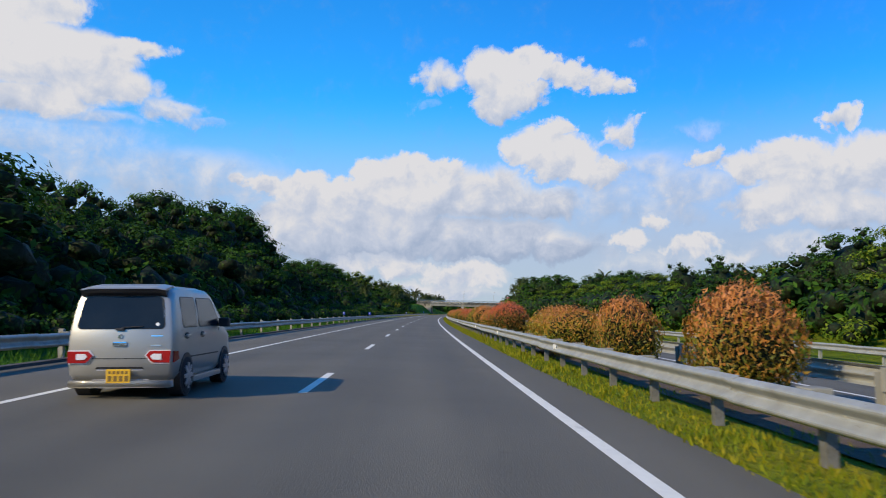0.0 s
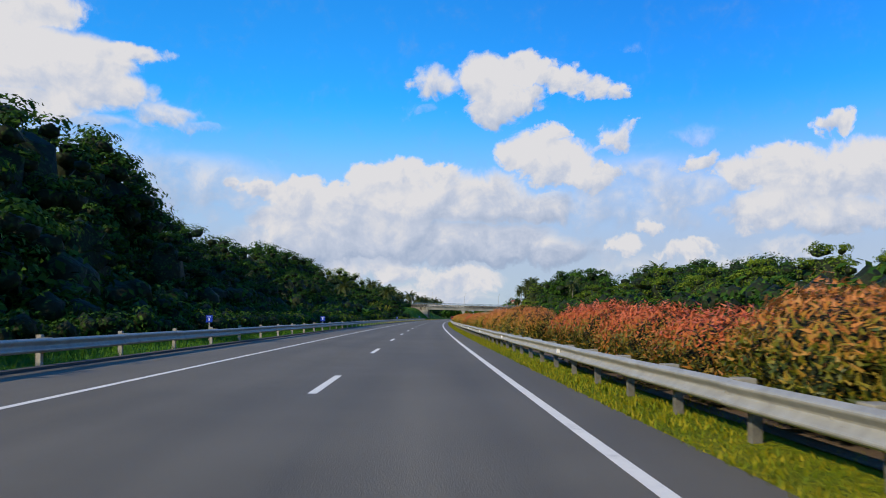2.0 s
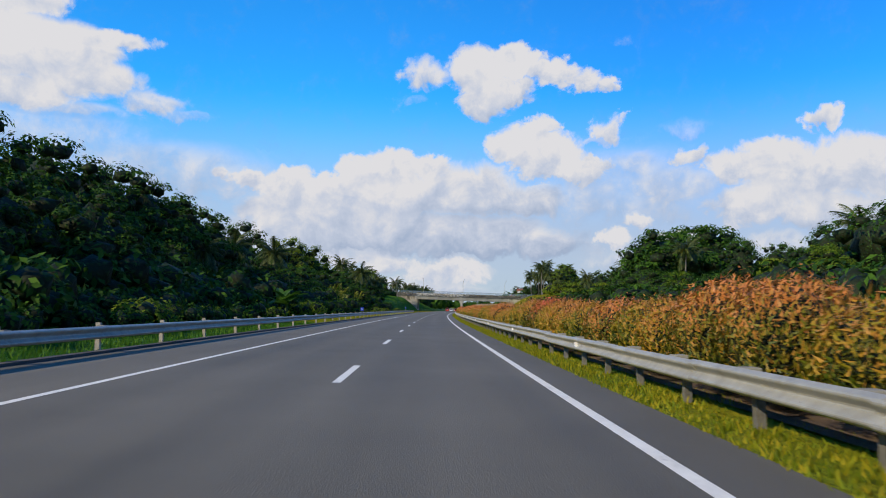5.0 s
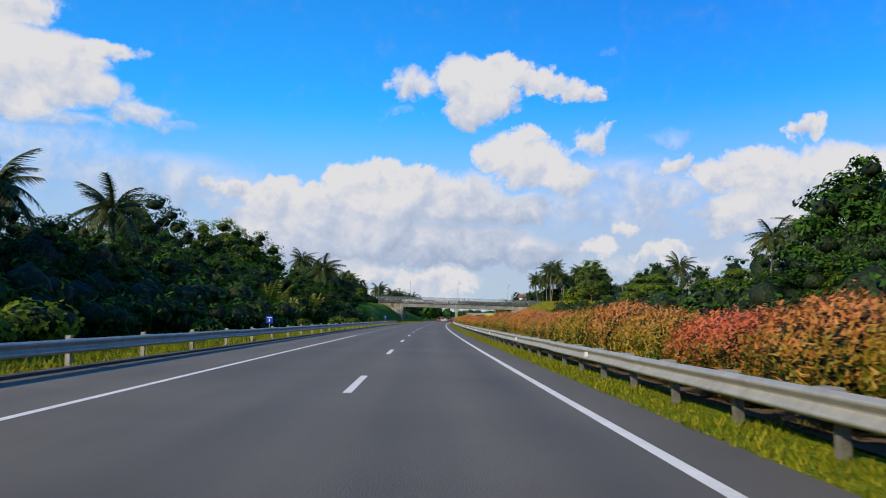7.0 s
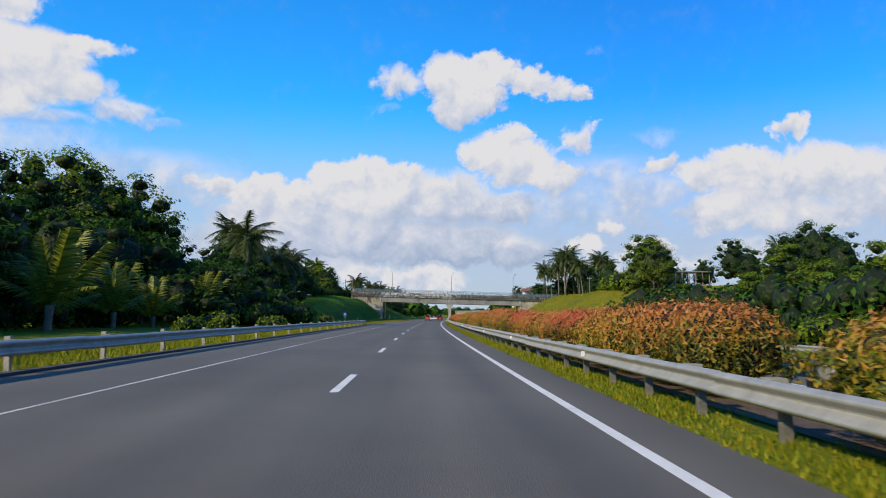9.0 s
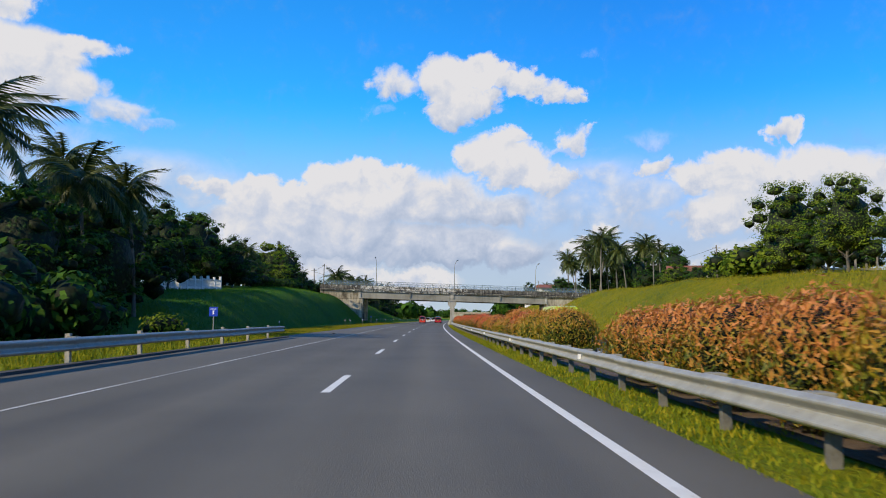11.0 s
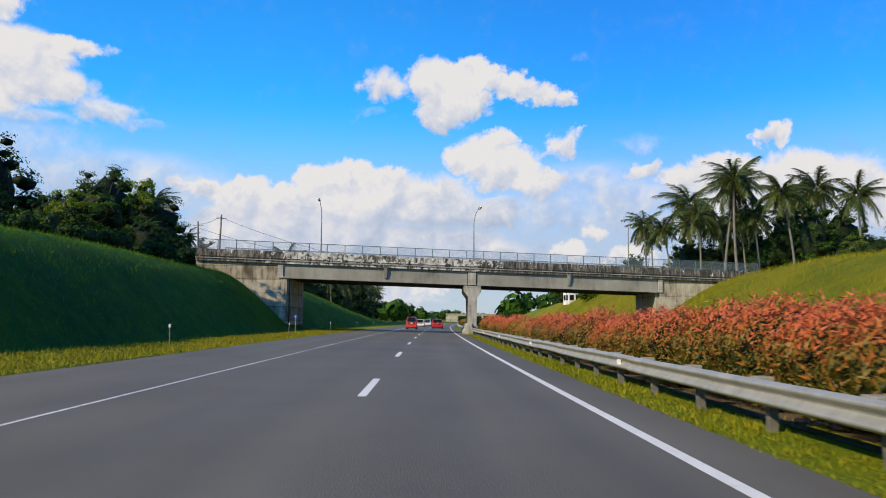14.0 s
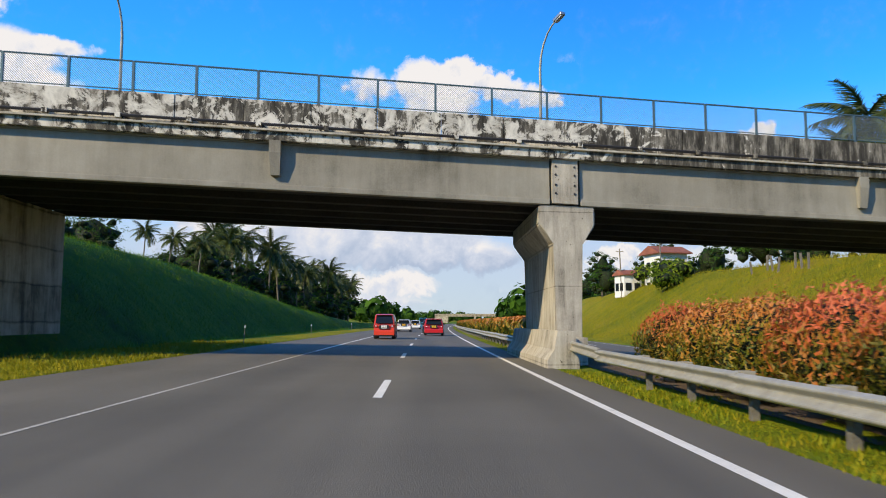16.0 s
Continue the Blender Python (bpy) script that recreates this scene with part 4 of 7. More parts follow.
    # railing on the parapets
    for y in (0.11, 9.56):
        for i in range(34):
            x = -27.71 + 1.81 * i
            bm = bridge_box(x - 0.035, x + 0.035, y - 0.035, y + 0.035, 7.69, 8.66, 0.0)
            bridge_box(x - 0.07, x + 0.07, y - 0.06, y + 0.06, 7.69, 7.72, 0.0, bm)
            part("railing_post", bm, M_RAIL_PAINT, b)
            if i < 33:
                bm = tube_bm([on_bridge(x + 0.03, y, 8.65), on_bridge(x + 1.78, y, 8.65)], 0.028, 6)
                tube_bm([on_bridge(x + 0.03, y, 7.78), on_bridge(x + 1.78, y, 7.78)], 0.018, 6, bm)
                part("rail", bm, M_RAIL_PAINT, b)
                part("mesh_panel", bridge_box(x + 0.04, x + 1.77, y - 0.004, y + 0.004, 7.79, 8.63, 0.0), M_WIRE, b)
    return b


overbridge()


def lamp_post(x, turn):
    """A street lamp on the bridge's far side, its arm curving over."""
    base = on_bridge(x, 8.9, 6.86)
    e = empty("street_lamp", pose(base.x, base.y, base.z, 0, 0, heading(470) - 90 + turn), "slender grey street lamp with a curved arm on the bridge", "street lamp", "bridge lamps")
    pts = [(0, 0, 0), (0, 0, 5.6)] + [(1.55 * (1 - math.cos(a)), 0, 5.6 + 1.9 * math.sin(a)) for a in (0.3, 0.6, 0.9, 1.15, 1.35)]
    part("pole", tube_bm(pts, [0.085, 0.06] + [0.05, 0.045, 0.04, 0.035, 0.03], 8), M_STEEL, e, smooth=True)
    end = pts[-1]
    head = box_bm(-0.1, 0.5, -0.13, 0.13, -0.07, 0.09, 0.05)
    bmesh.ops.transform(head, matrix=pose(end[0], 0, end[2], 0, -18, 0), verts=head.verts)
    part("lamp_head", head, M_RIM, e, smooth=True)
    lens = box_bm(0.0, 0.42, -0.1, 0.1, -0.1, -0.06, 0.02)
    bmesh.ops.transform(lens, matrix=pose(end[0], 0, end[2], 0, -18, 0), verts=lens.verts)
    part("lens", lens, M_CLEAR, e)
    part("base_plate", box_bm(-0.2, 0.2, -0.2, 0.2, 0, 0.03, 0.005), M_STEEL, e)
    return e


for x, turn in ((-17.0, -4), (0.6, 28), (19.4, 24)):
    lamp_post(x, turn)


# ---- plants ----
rng = np.random.default_rng(7)


def unit_vectors(n):
    v = rng.normal(size=(n, 3))
    return v / np.linalg.norm(v, axis=1)[:, None]


def leaf_arrays(centres, normals, length, width, fold=0.18):
    """Folded diamond leaves: verts and faces for many at once."""
    n = len(centres)
    t = np.cross(normals, unit_vectors(n))
    t /= np.linalg.norm(t, axis=1)[:, None] + 1e-9
    b = np.cross(normals, t)
    ln = (length * rng.uniform(0.7, 1.3, n))[:, None]
    wd = (width * rng.uniform(0.7, 1.3, n))[:, None]
    up = normals * (fold * wd)
    v = np.stack([centres - t * ln / 2, centres + b * wd / 2 + up, centres + t * ln / 2, centres - b * wd / 2 + up], 1).reshape(-1, 3)
    i = np.arange(n)[:, None] * 4
    return v, np.concatenate([i + [0, 1, 2], i + [0, 2, 3]])


def spray_arrays(centres, normals, length, width):
    """Leaf sprays of one pointed triangle each, for trees that stay far off."""
    n = len(centres)
    t = np.cross(normals, unit_vectors(n))
    t /= np.linalg.norm(t, axis=1)[:, None] + 1e-9
    b = np.cross(normals, t)
    ln = (length * rng.uniform(0.6, 1.4, n))[:, None]
    wd = (width * rng.uniform(0.7, 1.3, n))[:, None]
    v = np.stack([centres - t * ln / 2 + b * wd / 2, centres - t * ln / 2 - b * wd / 2, centres + t * ln / 2], 1).reshape(-1, 3)
    return v, np.arange(n * 3).reshape(-1, 3)


def upright_arrays(centres, normals, outward, length, width):
    """Pointed leaves that stand up and outwards, as on clipped shoots."""
    n = len(centres)
    t = outward * 0.45 + [0, 0, 0.8] + unit_vectors(n) * 0.75
    t -= normals * np.sum(t * normals, axis=1)[:, None]
    t /= np.linalg.norm(t, axis=1)[:, None] + 1e-9
    b = np.cross(normals, t)
    ln = (length * rng.uniform(0.6, 1.4, n))[:, None]
    wd = (width * rng.uniform(0.7, 1.3, n))[:, None]
    v = np.stack([centres - t * ln / 2 + b * wd / 2, centres - t * ln / 2 - b * wd / 2, centres + t * ln / 2], 1).reshape(-1, 3)
    return v, np.arange(n * 3).reshape(-1, 3)


def leaf_object(name, v, f, mat, parent, core=None, core_mat=None):
    """Leaves, with a shade-coloured filler inside them where a core is given."""
    n_leaf = len(f)
    if core is not None:
        bmesh.ops.triangulate(core, faces=core.faces)
        core.verts.index_update()
        f = np.concatenate([f, np.array([[w.index for w in g.verts] for g in core.faces]) + len(v)])
        v = np.concatenate([v, np.array([w.co[:] for w in core.verts])])
        core.free()
    me = bpy.data.meshes.new(name)
    me.vertices.add(len(v))
    me.vertices.foreach_set("co", np.asarray(v, np.float32).ravel())
    me.loops.add(len(f) * 3)
    me.loops.foreach_set("vertex_index", np.asarray(f, np.int32).ravel())
    me.polygons.add(len(f))
    me.polygons.foreach_set("loop_start", np.arange(len(f), dtype=np.int32) * 3)
    me.polygons.foreach_set("loop_total", np.full(len(f), 3, np.int32))
    me.update(calc_edges=True)
    me.materials.append(mat)
    if core_mat:
        me.materials.append(core_mat)
        me.polygons.foreach_set("material_index", (np.arange(len(f)) >= n_leaf).astype(np.int32))
    ob = new(name, me)
    ob.parent = parent
    return ob


def lump_bm(centre, radius, squash=0.8, rough=0.35, sub=2, bm=None, seed=0.0):
    bm = bm or bmesh.new()
    made = bmesh.ops.create_icosphere(bm, subdivisions=sub, radius=1.0)["verts"]
    for v in made:
        k = 1 + rough * noise.noise(v.co * 1.7 + Vector((seed, 2 * seed, 5)))
        v.co = Vector(centre) + Vector((v.co.x * radius * k, v.co.y * radius * k, v.co.z * radius * squash * k))
    return bm


def make_tree(name, label, height, radius, clumps, leaves, leaf_len, mat, low=0.3, group="trees beside the motorway", flat=1.0, cone=False, core_mat=None, small=1.0):
    """A broad-leaved tree: tapered trunk with limbs, a crown of leafy clumps with gaps."""
    e = empty(name, pose(0, 0, 0), label, "tree", group)
    z0 = height * low
    cs, rs = [], []
    for i in range(clumps):
        a = i * 2.399 + rng.uniform(-0.5, 0.5)
        h = (i + 0.5) / clumps
        ring = radius * math.sqrt(max(0.1, 1 - (max(h - 0.3, 0) / 0.76) ** 2)) * min(1.0, 0.72 + h) * math.sqrt(rng.uniform(0.08, 0.88))
        if cone:
            ring = radius * (1.02 - h) ** 0.7 * rng.uniform(0.45, 0.95)
        cs.append((ring * math.cos(a), ring * math.sin(a), z0 + (height - z0) * (0.05 + 0.84 * h) * flat + rng.uniform(-0.5, 0.5)))
        rs.append(radius * small * rng.uniform(0.24, 0.46) * (1.1 - 0.35 * h))
    trunk = tube_bm([(0, 0, -0.6), (0.05, 0.02, z0 * 0.5), (0.12, -0.05, z0), (0.05, 0.1, height * 0.75)], [height * 0.022, height * 0.017, height * 0.014, 0.05], 8)
    for i in range(0, clumps, 2):
        c = cs[i]
        st = z0 * 0.8 + (c[2] - z0) * 0.35
        tube_bm([(0.08, 0, st), (c[0] * 0.5, c[1] * 0.5, st + (c[2] - st) * 0.65), c], [height * 0.009, height * 0.006, 0.02], 5, trunk, False)
    part("trunk", trunk, M_BARK, e, smooth=True)
    share = leaves / sum(r * r for r in rs)
    pts, nrm = [], []
    for c, r in zip(cs, rs):
        per = int(share * r * r)
        # each clump is a handful of smaller tufts, fuller above than below
        tuft = unit_vectors(9)
        tuft[:, 2] = np.abs(tuft[:, 2]) * 0.9 - 0.15
        which = rng.integers(0, 9, per)
        d = unit_vectors(per)
        d[:, 2] = np.where(d[:, 2] < -0.25, -d[:, 2], d[:, 2])
        pts.append(np.array(c) + (tuft[which] * 0.68 + d * (0.46 + rng.normal(0, 0.07, per))[:, None]) * r * [1, 1, 0.72])
        nn = d * 0.9 + tuft[which] * 0.5 + unit_vectors(per) * 0.35 + [0, 0, 0.25]
        nrm.append(nn / np.linalg.norm(nn, axis=1)[:, None])
    v, f = spray_arrays(np.concatenate(pts), np.concatenate(nrm), leaf_len, leaf_len * 0.62)
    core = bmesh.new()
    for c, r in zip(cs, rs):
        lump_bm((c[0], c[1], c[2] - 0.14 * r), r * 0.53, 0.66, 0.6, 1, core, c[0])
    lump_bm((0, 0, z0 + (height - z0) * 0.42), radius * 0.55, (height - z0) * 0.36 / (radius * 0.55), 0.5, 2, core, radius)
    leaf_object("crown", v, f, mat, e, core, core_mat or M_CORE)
    return e


def make_frond(length, droop, parts, drop=1.0):
    """A coconut frond along +x: a bent rib with paired hanging leaflets."""
    v, f = [], []
    rib = []
    for i in range(parts + 1):
        u = i / parts
        rib.append(np.array([length * u * (1 - 0.12 * droop * u), 0, length * (0.28 * u - droop * u * u)]))
    for i in range(parts):
        a, b = rib[i], rib[i + 1]
        u = (i + 0.5) / parts
        k = len(v)
        w = 0.035 * (1.1 - u)
        v += [a + [0, w, 0], a - [0, w, 0], b - [0, w, 0], b + [0, w, 0]]
        f += [(k, k + 1, k + 2), (k, k + 2, k + 3)]
        if u < 0.1:
            continue
        ln = length * 0.25 * math.sin(math.pi * (0.12 + 0.8 * u)) ** 0.6
        for side in (-1, 1):
            for off in (0.0, 0.5):
                p = a + (b - a) * off
                tip = p + np.array([ln * 0.6, side * ln * 0.75, -ln * drop * rng.uniform(0.7, 1.4)])
                q = p + (b - a) * 0.62
                k = len(v)
                v += [p, q, tip]
                f += [(k, k + 1, k + 2)]
    return np.array(v), np.array(f)


FRONDS = []
for ln, dr in ((3.2, 0.60), (3.4, 0.84), (3.0, 0.46)):
    FRONDS.append(make_frond(ln, dr, 18))
SHOOTS = [make_frond(ln, dr, 14, 0.5) for ln, dr in ((2.7, 0.22), (2.4, 0.34), (2.9, 0.14))]


def make_palm(label, trunk_height, lean, fronds, size=1.0, young=False, group="palms beside the motorway"):
    e = empty("coconut_palm", pose(0, 0, 0), label, "palm tree", group)
    pts = [(lean * (k / 6) ** 1.6, lean * 0.3 * math.sin(k / 3), -0.5 + (trunk_height + 0.5) * k / 6) for k in range(7)]
    part("trunk", tube_bm(pts, [0.24 * size, 0.17, 0.15, 0.14, 0.13, 0.13, 0.15], 8), M_PALM_BARK, e, smooth=True)
    top = pts[-1]
    made = {}
    for i in range(fronds):
        k = i % 3
        rise = 80 - 70 * (i / fronds) if young else 66 - 112 * (i / fronds) ** 0.85
        leaf = (SHOOTS if young else FRONDS)[k]
        m = pose(top[0], top[1], top[2], 0, 0, i * 137.5 + rng.uniform(-10, 10)) @ pose(0, 0, 0, rng.uniform(-12, 12), -rise, 0) @ Matrix.Scale(size * rng.uniform(0.85, 1.1), 4)
        if k not in made:
            made[k] = leaf_object("frond", leaf[0], leaf[1], M_YOUNG if young else M_PALM, e)
            made[k].matrix_basis = m
        else:
            again(made[k], m, e)
    if not young:
        nuts = bmesh.new()
        for i in range(7):
            bmesh.ops.create_icosphere(nuts, subdivisions=1, radius=0.14, matrix=pose(top[0] + 0.3 * math.cos(i), top[1] + 0.3 * math.sin(i * 1.1), top[2] - 0.25 - 0.05 * (i % 3)))
        part("coconuts", nuts, M_PALM, e)
    return e


def make_banana(label):
    """A banana plant: a clump of broad arching blades on short stems."""
    e = empty("banana_plant", pose(0, 0, 0), label, "banana plant", "undergrowth beside the motorway")
    for k in range(3):
        a = k * 2.1
        part("stem", tube_bm([(0.3 * math.cos(a), 0.3 * math.sin(a), -0.3), (0.4 * math.cos(a), 0.4 * math.sin(a), 1.3)], [0.13, 0.09], 7), M_YOUNG, e, smooth=True)
    blade = None
    for i in range(15):
        if blade is None:
            bm = bmesh.new()
            rows = []
            for j in range(9):
                u = j / 8
                w = 0.34 * math.sin(math.pi * min(1.0, 0.06 + 0.92 * u)) ** 0.6
                y, z = 2.3 * u * (1 - 0.12 * u), 0.9 * u - 1.15 * u * u
                rows.append([bm.verts.new((sx * w, y, z + abs(sx) * 0.10 + 0.02 * math.sin(j * 2.3 + sx))) for sx in (-1, 0, 1)])
            for r0, r1 in zip(rows, rows[1:]):
                for c in (0, 1):
                    bm.faces.new((r0[c], r0[c + 1], r1[c + 1], r1[c]))
            blade = part("leaf", bm, M_BANANA, e)
            o = blade
        else:
            o = again(blade, pose(0, 0, 0), e)
        k = i % 3
        o.matrix_basis = pose(0.4 * math.cos(k * 2.1), 0.4 * math.sin(k * 2.1), 1.25, 0, 0, i * 137.5) @ pose(0, 0, 0, rng.uniform(5, 55), rng.uniform(-12, 12), 0) @ Matrix.Scale(rng.uniform(0.75, 1.1), 4)
    return e


def make_bush(label, mat, leaves, radius=1.1, height=1.7, leaf=0.084, group="hedge in the median"):
    """A clipped hedge bush: rounded box of small leaves over a shade-coloured filler."""
    e = empty("hedge_bush", pose(0, 0, 0), label, "hedge bush", group)
    d = unit_vectors(leaves)
    # domed above, straighter below
    bend = (0.74 + 0.26 * np.clip(d[:, 2] * 1.6 + 0.4, 0, 1))[:, None]
    p = np.sign(d) * np.abs(d) ** bend
    wob = 1 + 0.10 * np.sin(d[:, 0] * 4 + 1) * np.cos(d[:, 1] * 5) + rng.normal(0, 0.045, leaves) + 0.07 * np.sin(d[:, 0] * 13 + 2) * np.sin(d[:, 1] * 13) * np.sin(d[:, 2] * 11 + 1)
    depth = np.where(rng.uniform(size=leaves) < 0.25, rng.uniform(0.86, 0.97, leaves), 1.0)
    c = p * (wob * depth)[:, None] * [radius * 0.92, radius, height * 0.44] + [0, 0, height * 0.54]
    # young shoots stand up from the top
    shoot = (d[:, 2] > 0.55) & (rng.uniform(size=leaves) < 0.3)
    c[shoot, 2] += rng.uniform(0.02, 0.14, shoot.sum())
    n = d * 0.8 + unit_vectors(leaves) * 0.75 + [0, 0, 0.15]
    n /= np.linalg.norm(n, axis=1)[:, None]
    v, f = upright_arrays(c, n, d, leaf * 1.25, leaf * 0.52)
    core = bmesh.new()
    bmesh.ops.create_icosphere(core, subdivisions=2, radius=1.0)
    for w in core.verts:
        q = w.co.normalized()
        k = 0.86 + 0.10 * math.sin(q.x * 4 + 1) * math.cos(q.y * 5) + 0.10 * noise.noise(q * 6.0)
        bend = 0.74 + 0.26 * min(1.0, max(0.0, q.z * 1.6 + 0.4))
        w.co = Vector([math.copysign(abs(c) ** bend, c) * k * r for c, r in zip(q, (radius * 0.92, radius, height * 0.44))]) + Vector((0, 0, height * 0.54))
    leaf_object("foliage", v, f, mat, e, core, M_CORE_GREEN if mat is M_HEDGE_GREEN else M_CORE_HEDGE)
    for k in range(2):
        a = k * 2.6
        part("stem", tube_bm([(0.12 * math.cos(a), 0.12 * math.sin(a), -0.15), (0.2 * math.cos(a), 0.2 * math.sin(a), height * 0.4)], 0.03, 5), M_BARK, e)
    return e


def make_shrub(label, radius, height, leaves, leaf, mat):
    e = empty("shrub", pose(0, 0, 0), label, "shrub", "undergrowth beside the motorway")
    pts, nrm = [], []
    core = bmesh.new()
    for k in range(7):
        a = k * 2.4
        c = np.array([radius * 0.6 * math.cos(a) * (k > 0), radius * 0.6 * math.sin(a) * (k > 0), height * rng.uniform(0.35, 0.7)])
        r = radius * rng.uniform(0.4, 0.6)
        d = unit_vectors(leaves // 7)
        pts.append(c + d * (r * rng.uniform(0.85, 1.15, len(d)))[:, None] * [1, 1, height / radius * 0.7])
        nn = d + unit_vectors(len(d)) * 0.7 + [0, 0, 0.4]
        nrm.append(nn / np.linalg.norm(nn, axis=1)[:, None])
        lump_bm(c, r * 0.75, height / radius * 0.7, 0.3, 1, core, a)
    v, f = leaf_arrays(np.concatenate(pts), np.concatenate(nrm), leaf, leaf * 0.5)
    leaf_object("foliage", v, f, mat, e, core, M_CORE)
    return e


def stand(kind, s, d, size=1.0, sink=0.0):
    """A copy of a plant on the ground at (s, d)."""
    p = level(s, d, ground_height(s, d) - sink)
    o = copy_thing(kind, pose(p.x, p.y, p.z, 0, 0, rng.uniform(0, 360)))
    o.scale = (size * rng.uniform(0.92, 1.08), size * rng.uniform(0.92, 1.08), size)
    return o


BACK = []


def behind(kind, s, d, size, sink=0.0):
    """Notes a tree of the back rows, which are joined into one mass of wood."""
    BACK.append((kind, s, d, size, sink))


def join_back(label):
    vs, fs, ms, n0 = [], [], [], 0
    for kind, s, d, size, sink in BACK:
        me = [c for c in kind.children if c.name.startswith(("crown", "foliage"))][0].data
        co = np.empty(len(me.vertices) * 3, np.float32)
        me.vertices.foreach_get("co", co)
        ix = np.empty(len(me.loops), np.int32)
        me.loops.foreach_get("vertex_index", ix)
        mi = np.empty(len(me.polygons), np.int32)
        me.polygons.foreach_get("material_index", mi)
        # far behind, three leaves of five are enough
        tri = ix.reshape(-1, 3)
        keep = (mi > 0) | (np.arange(len(mi)) % 5 < 3)
        tri, mi = tri[keep], mi[keep]
        used, ix = np.unique(tri, return_inverse=True)
        co = co.reshape(-1, 3)[used].ravel()
        p = level(s, d, ground_height(s, d) - sink)
        a = rng.uniform(0, math.tau)
        r = np.array([[math.cos(a), -math.sin(a), 0], [math.sin(a), math.cos(a), 0], [0, 0, 1]])
        vs.append(co.reshape(-1, 3) @ r.T * size + np.array(p))
        fs.append(ix.reshape(-1, 3) + n0)
        ms.append(mi)
        n0 += len(co) // 3
    ob = leaf_object("back_woods", np.concatenate(vs), np.concatenate(fs), M_TREE_SHADED, None)
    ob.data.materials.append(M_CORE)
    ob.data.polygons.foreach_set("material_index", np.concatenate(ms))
    return tagged(ob, label, "trees", kind="stuff")


TREES = [make_tree("tree", "tall dark green broad-leaved tree in the roadside wood", 13.5, 5.2, 30, 3800, 0.36, M_TREE_SHADED, 0.14),
         make_tree("tree", "rounded dark green tree in the roadside wood", 10.5, 4.6, 26, 3300, 0.35, M_TREE_SHADED, 0.10),
         make_tree("tree", "slender dark green tree with an uneven crown", 12.0, 3.4, 24, 2700, 0.34, M_TREE_SHADED, 0.12),
         make_tree("tree", "spreading tree with flat tiers of foliage", 9.5, 5.8, 28, 3500, 0.36, M_TREE_SHADED, 0.20, flat=0.95)]
LIGHT = [make_tree("tree", "tall tree with light yellow-green foliage", 14.0, 5.4, 44, 7000, 0.30, M_TREE_LIGHT, 0.16, core_mat=M_CORE_LIGHT),
         make_tree("tree", "sunlit green tree behind the slope", 9.0, 4.2, 24, 3400, 0.33, M_TREE_LIGHT, 0.12, core_mat=M_CORE_LIGHT)]
RAIN = make_tree("tree", "wide dark green rain tree spreading over the far verge", 10.5, 10.5, 90, 16000, 0.46, M_TREE_SHADED, 0.10, small=0.62)
CONE = make_tree("tree", "pointed dense dark tree above the slope", 12.0, 4.8, 46, 7500, 0.33, M_TREE_SHADED, 0.06, cone=True)
PALMS = [make_palm("tall coconut palm with a slim leaning trunk", 10.8, 1.4, 25, 1.15), make_palm("coconut palm with a straight slim trunk", 9.4, -0.6, 24, 1.15)]
YOUNG = [make_palm("young coconut palm with low arching fronds", 1.4, 0.1, 15, 0.95, True), make_palm("young coconut palm at the edge of the wood", 2.4, -0.2, 16, 0.9, True)]
BANANA = make_banana("banana plant with broad green leaves behind the rail")
SHRUBS = [make_shrub("dense dark green shrub at the wood's edge", 1.8, 2.4, 560, 0.38, M_TREE_SHADED), make_shrub("bright green leafy shrub beside the guard rail", 1.4, 1.6, 480, 0.32, M_TREE_LIGHT)]
BUSHES = [make_bush("clipped hedge bush with orange new growth over green leaves", M_HEDGE, 5000),
          make_bush("clipped hedge bush with coppery red top leaves", M_HEDGE_RED, 5000, 1.10, 1.66),
          make_bush("clipped hedge bush with yellow-green leaves", M_HEDGE_GREEN, 5000, 1.12, 1.68)]
HIDDEN = [RAIN, CONE, BANANA] + TREES + LIGHT + PALMS + YOUNG + SHRUBS + BUSHES

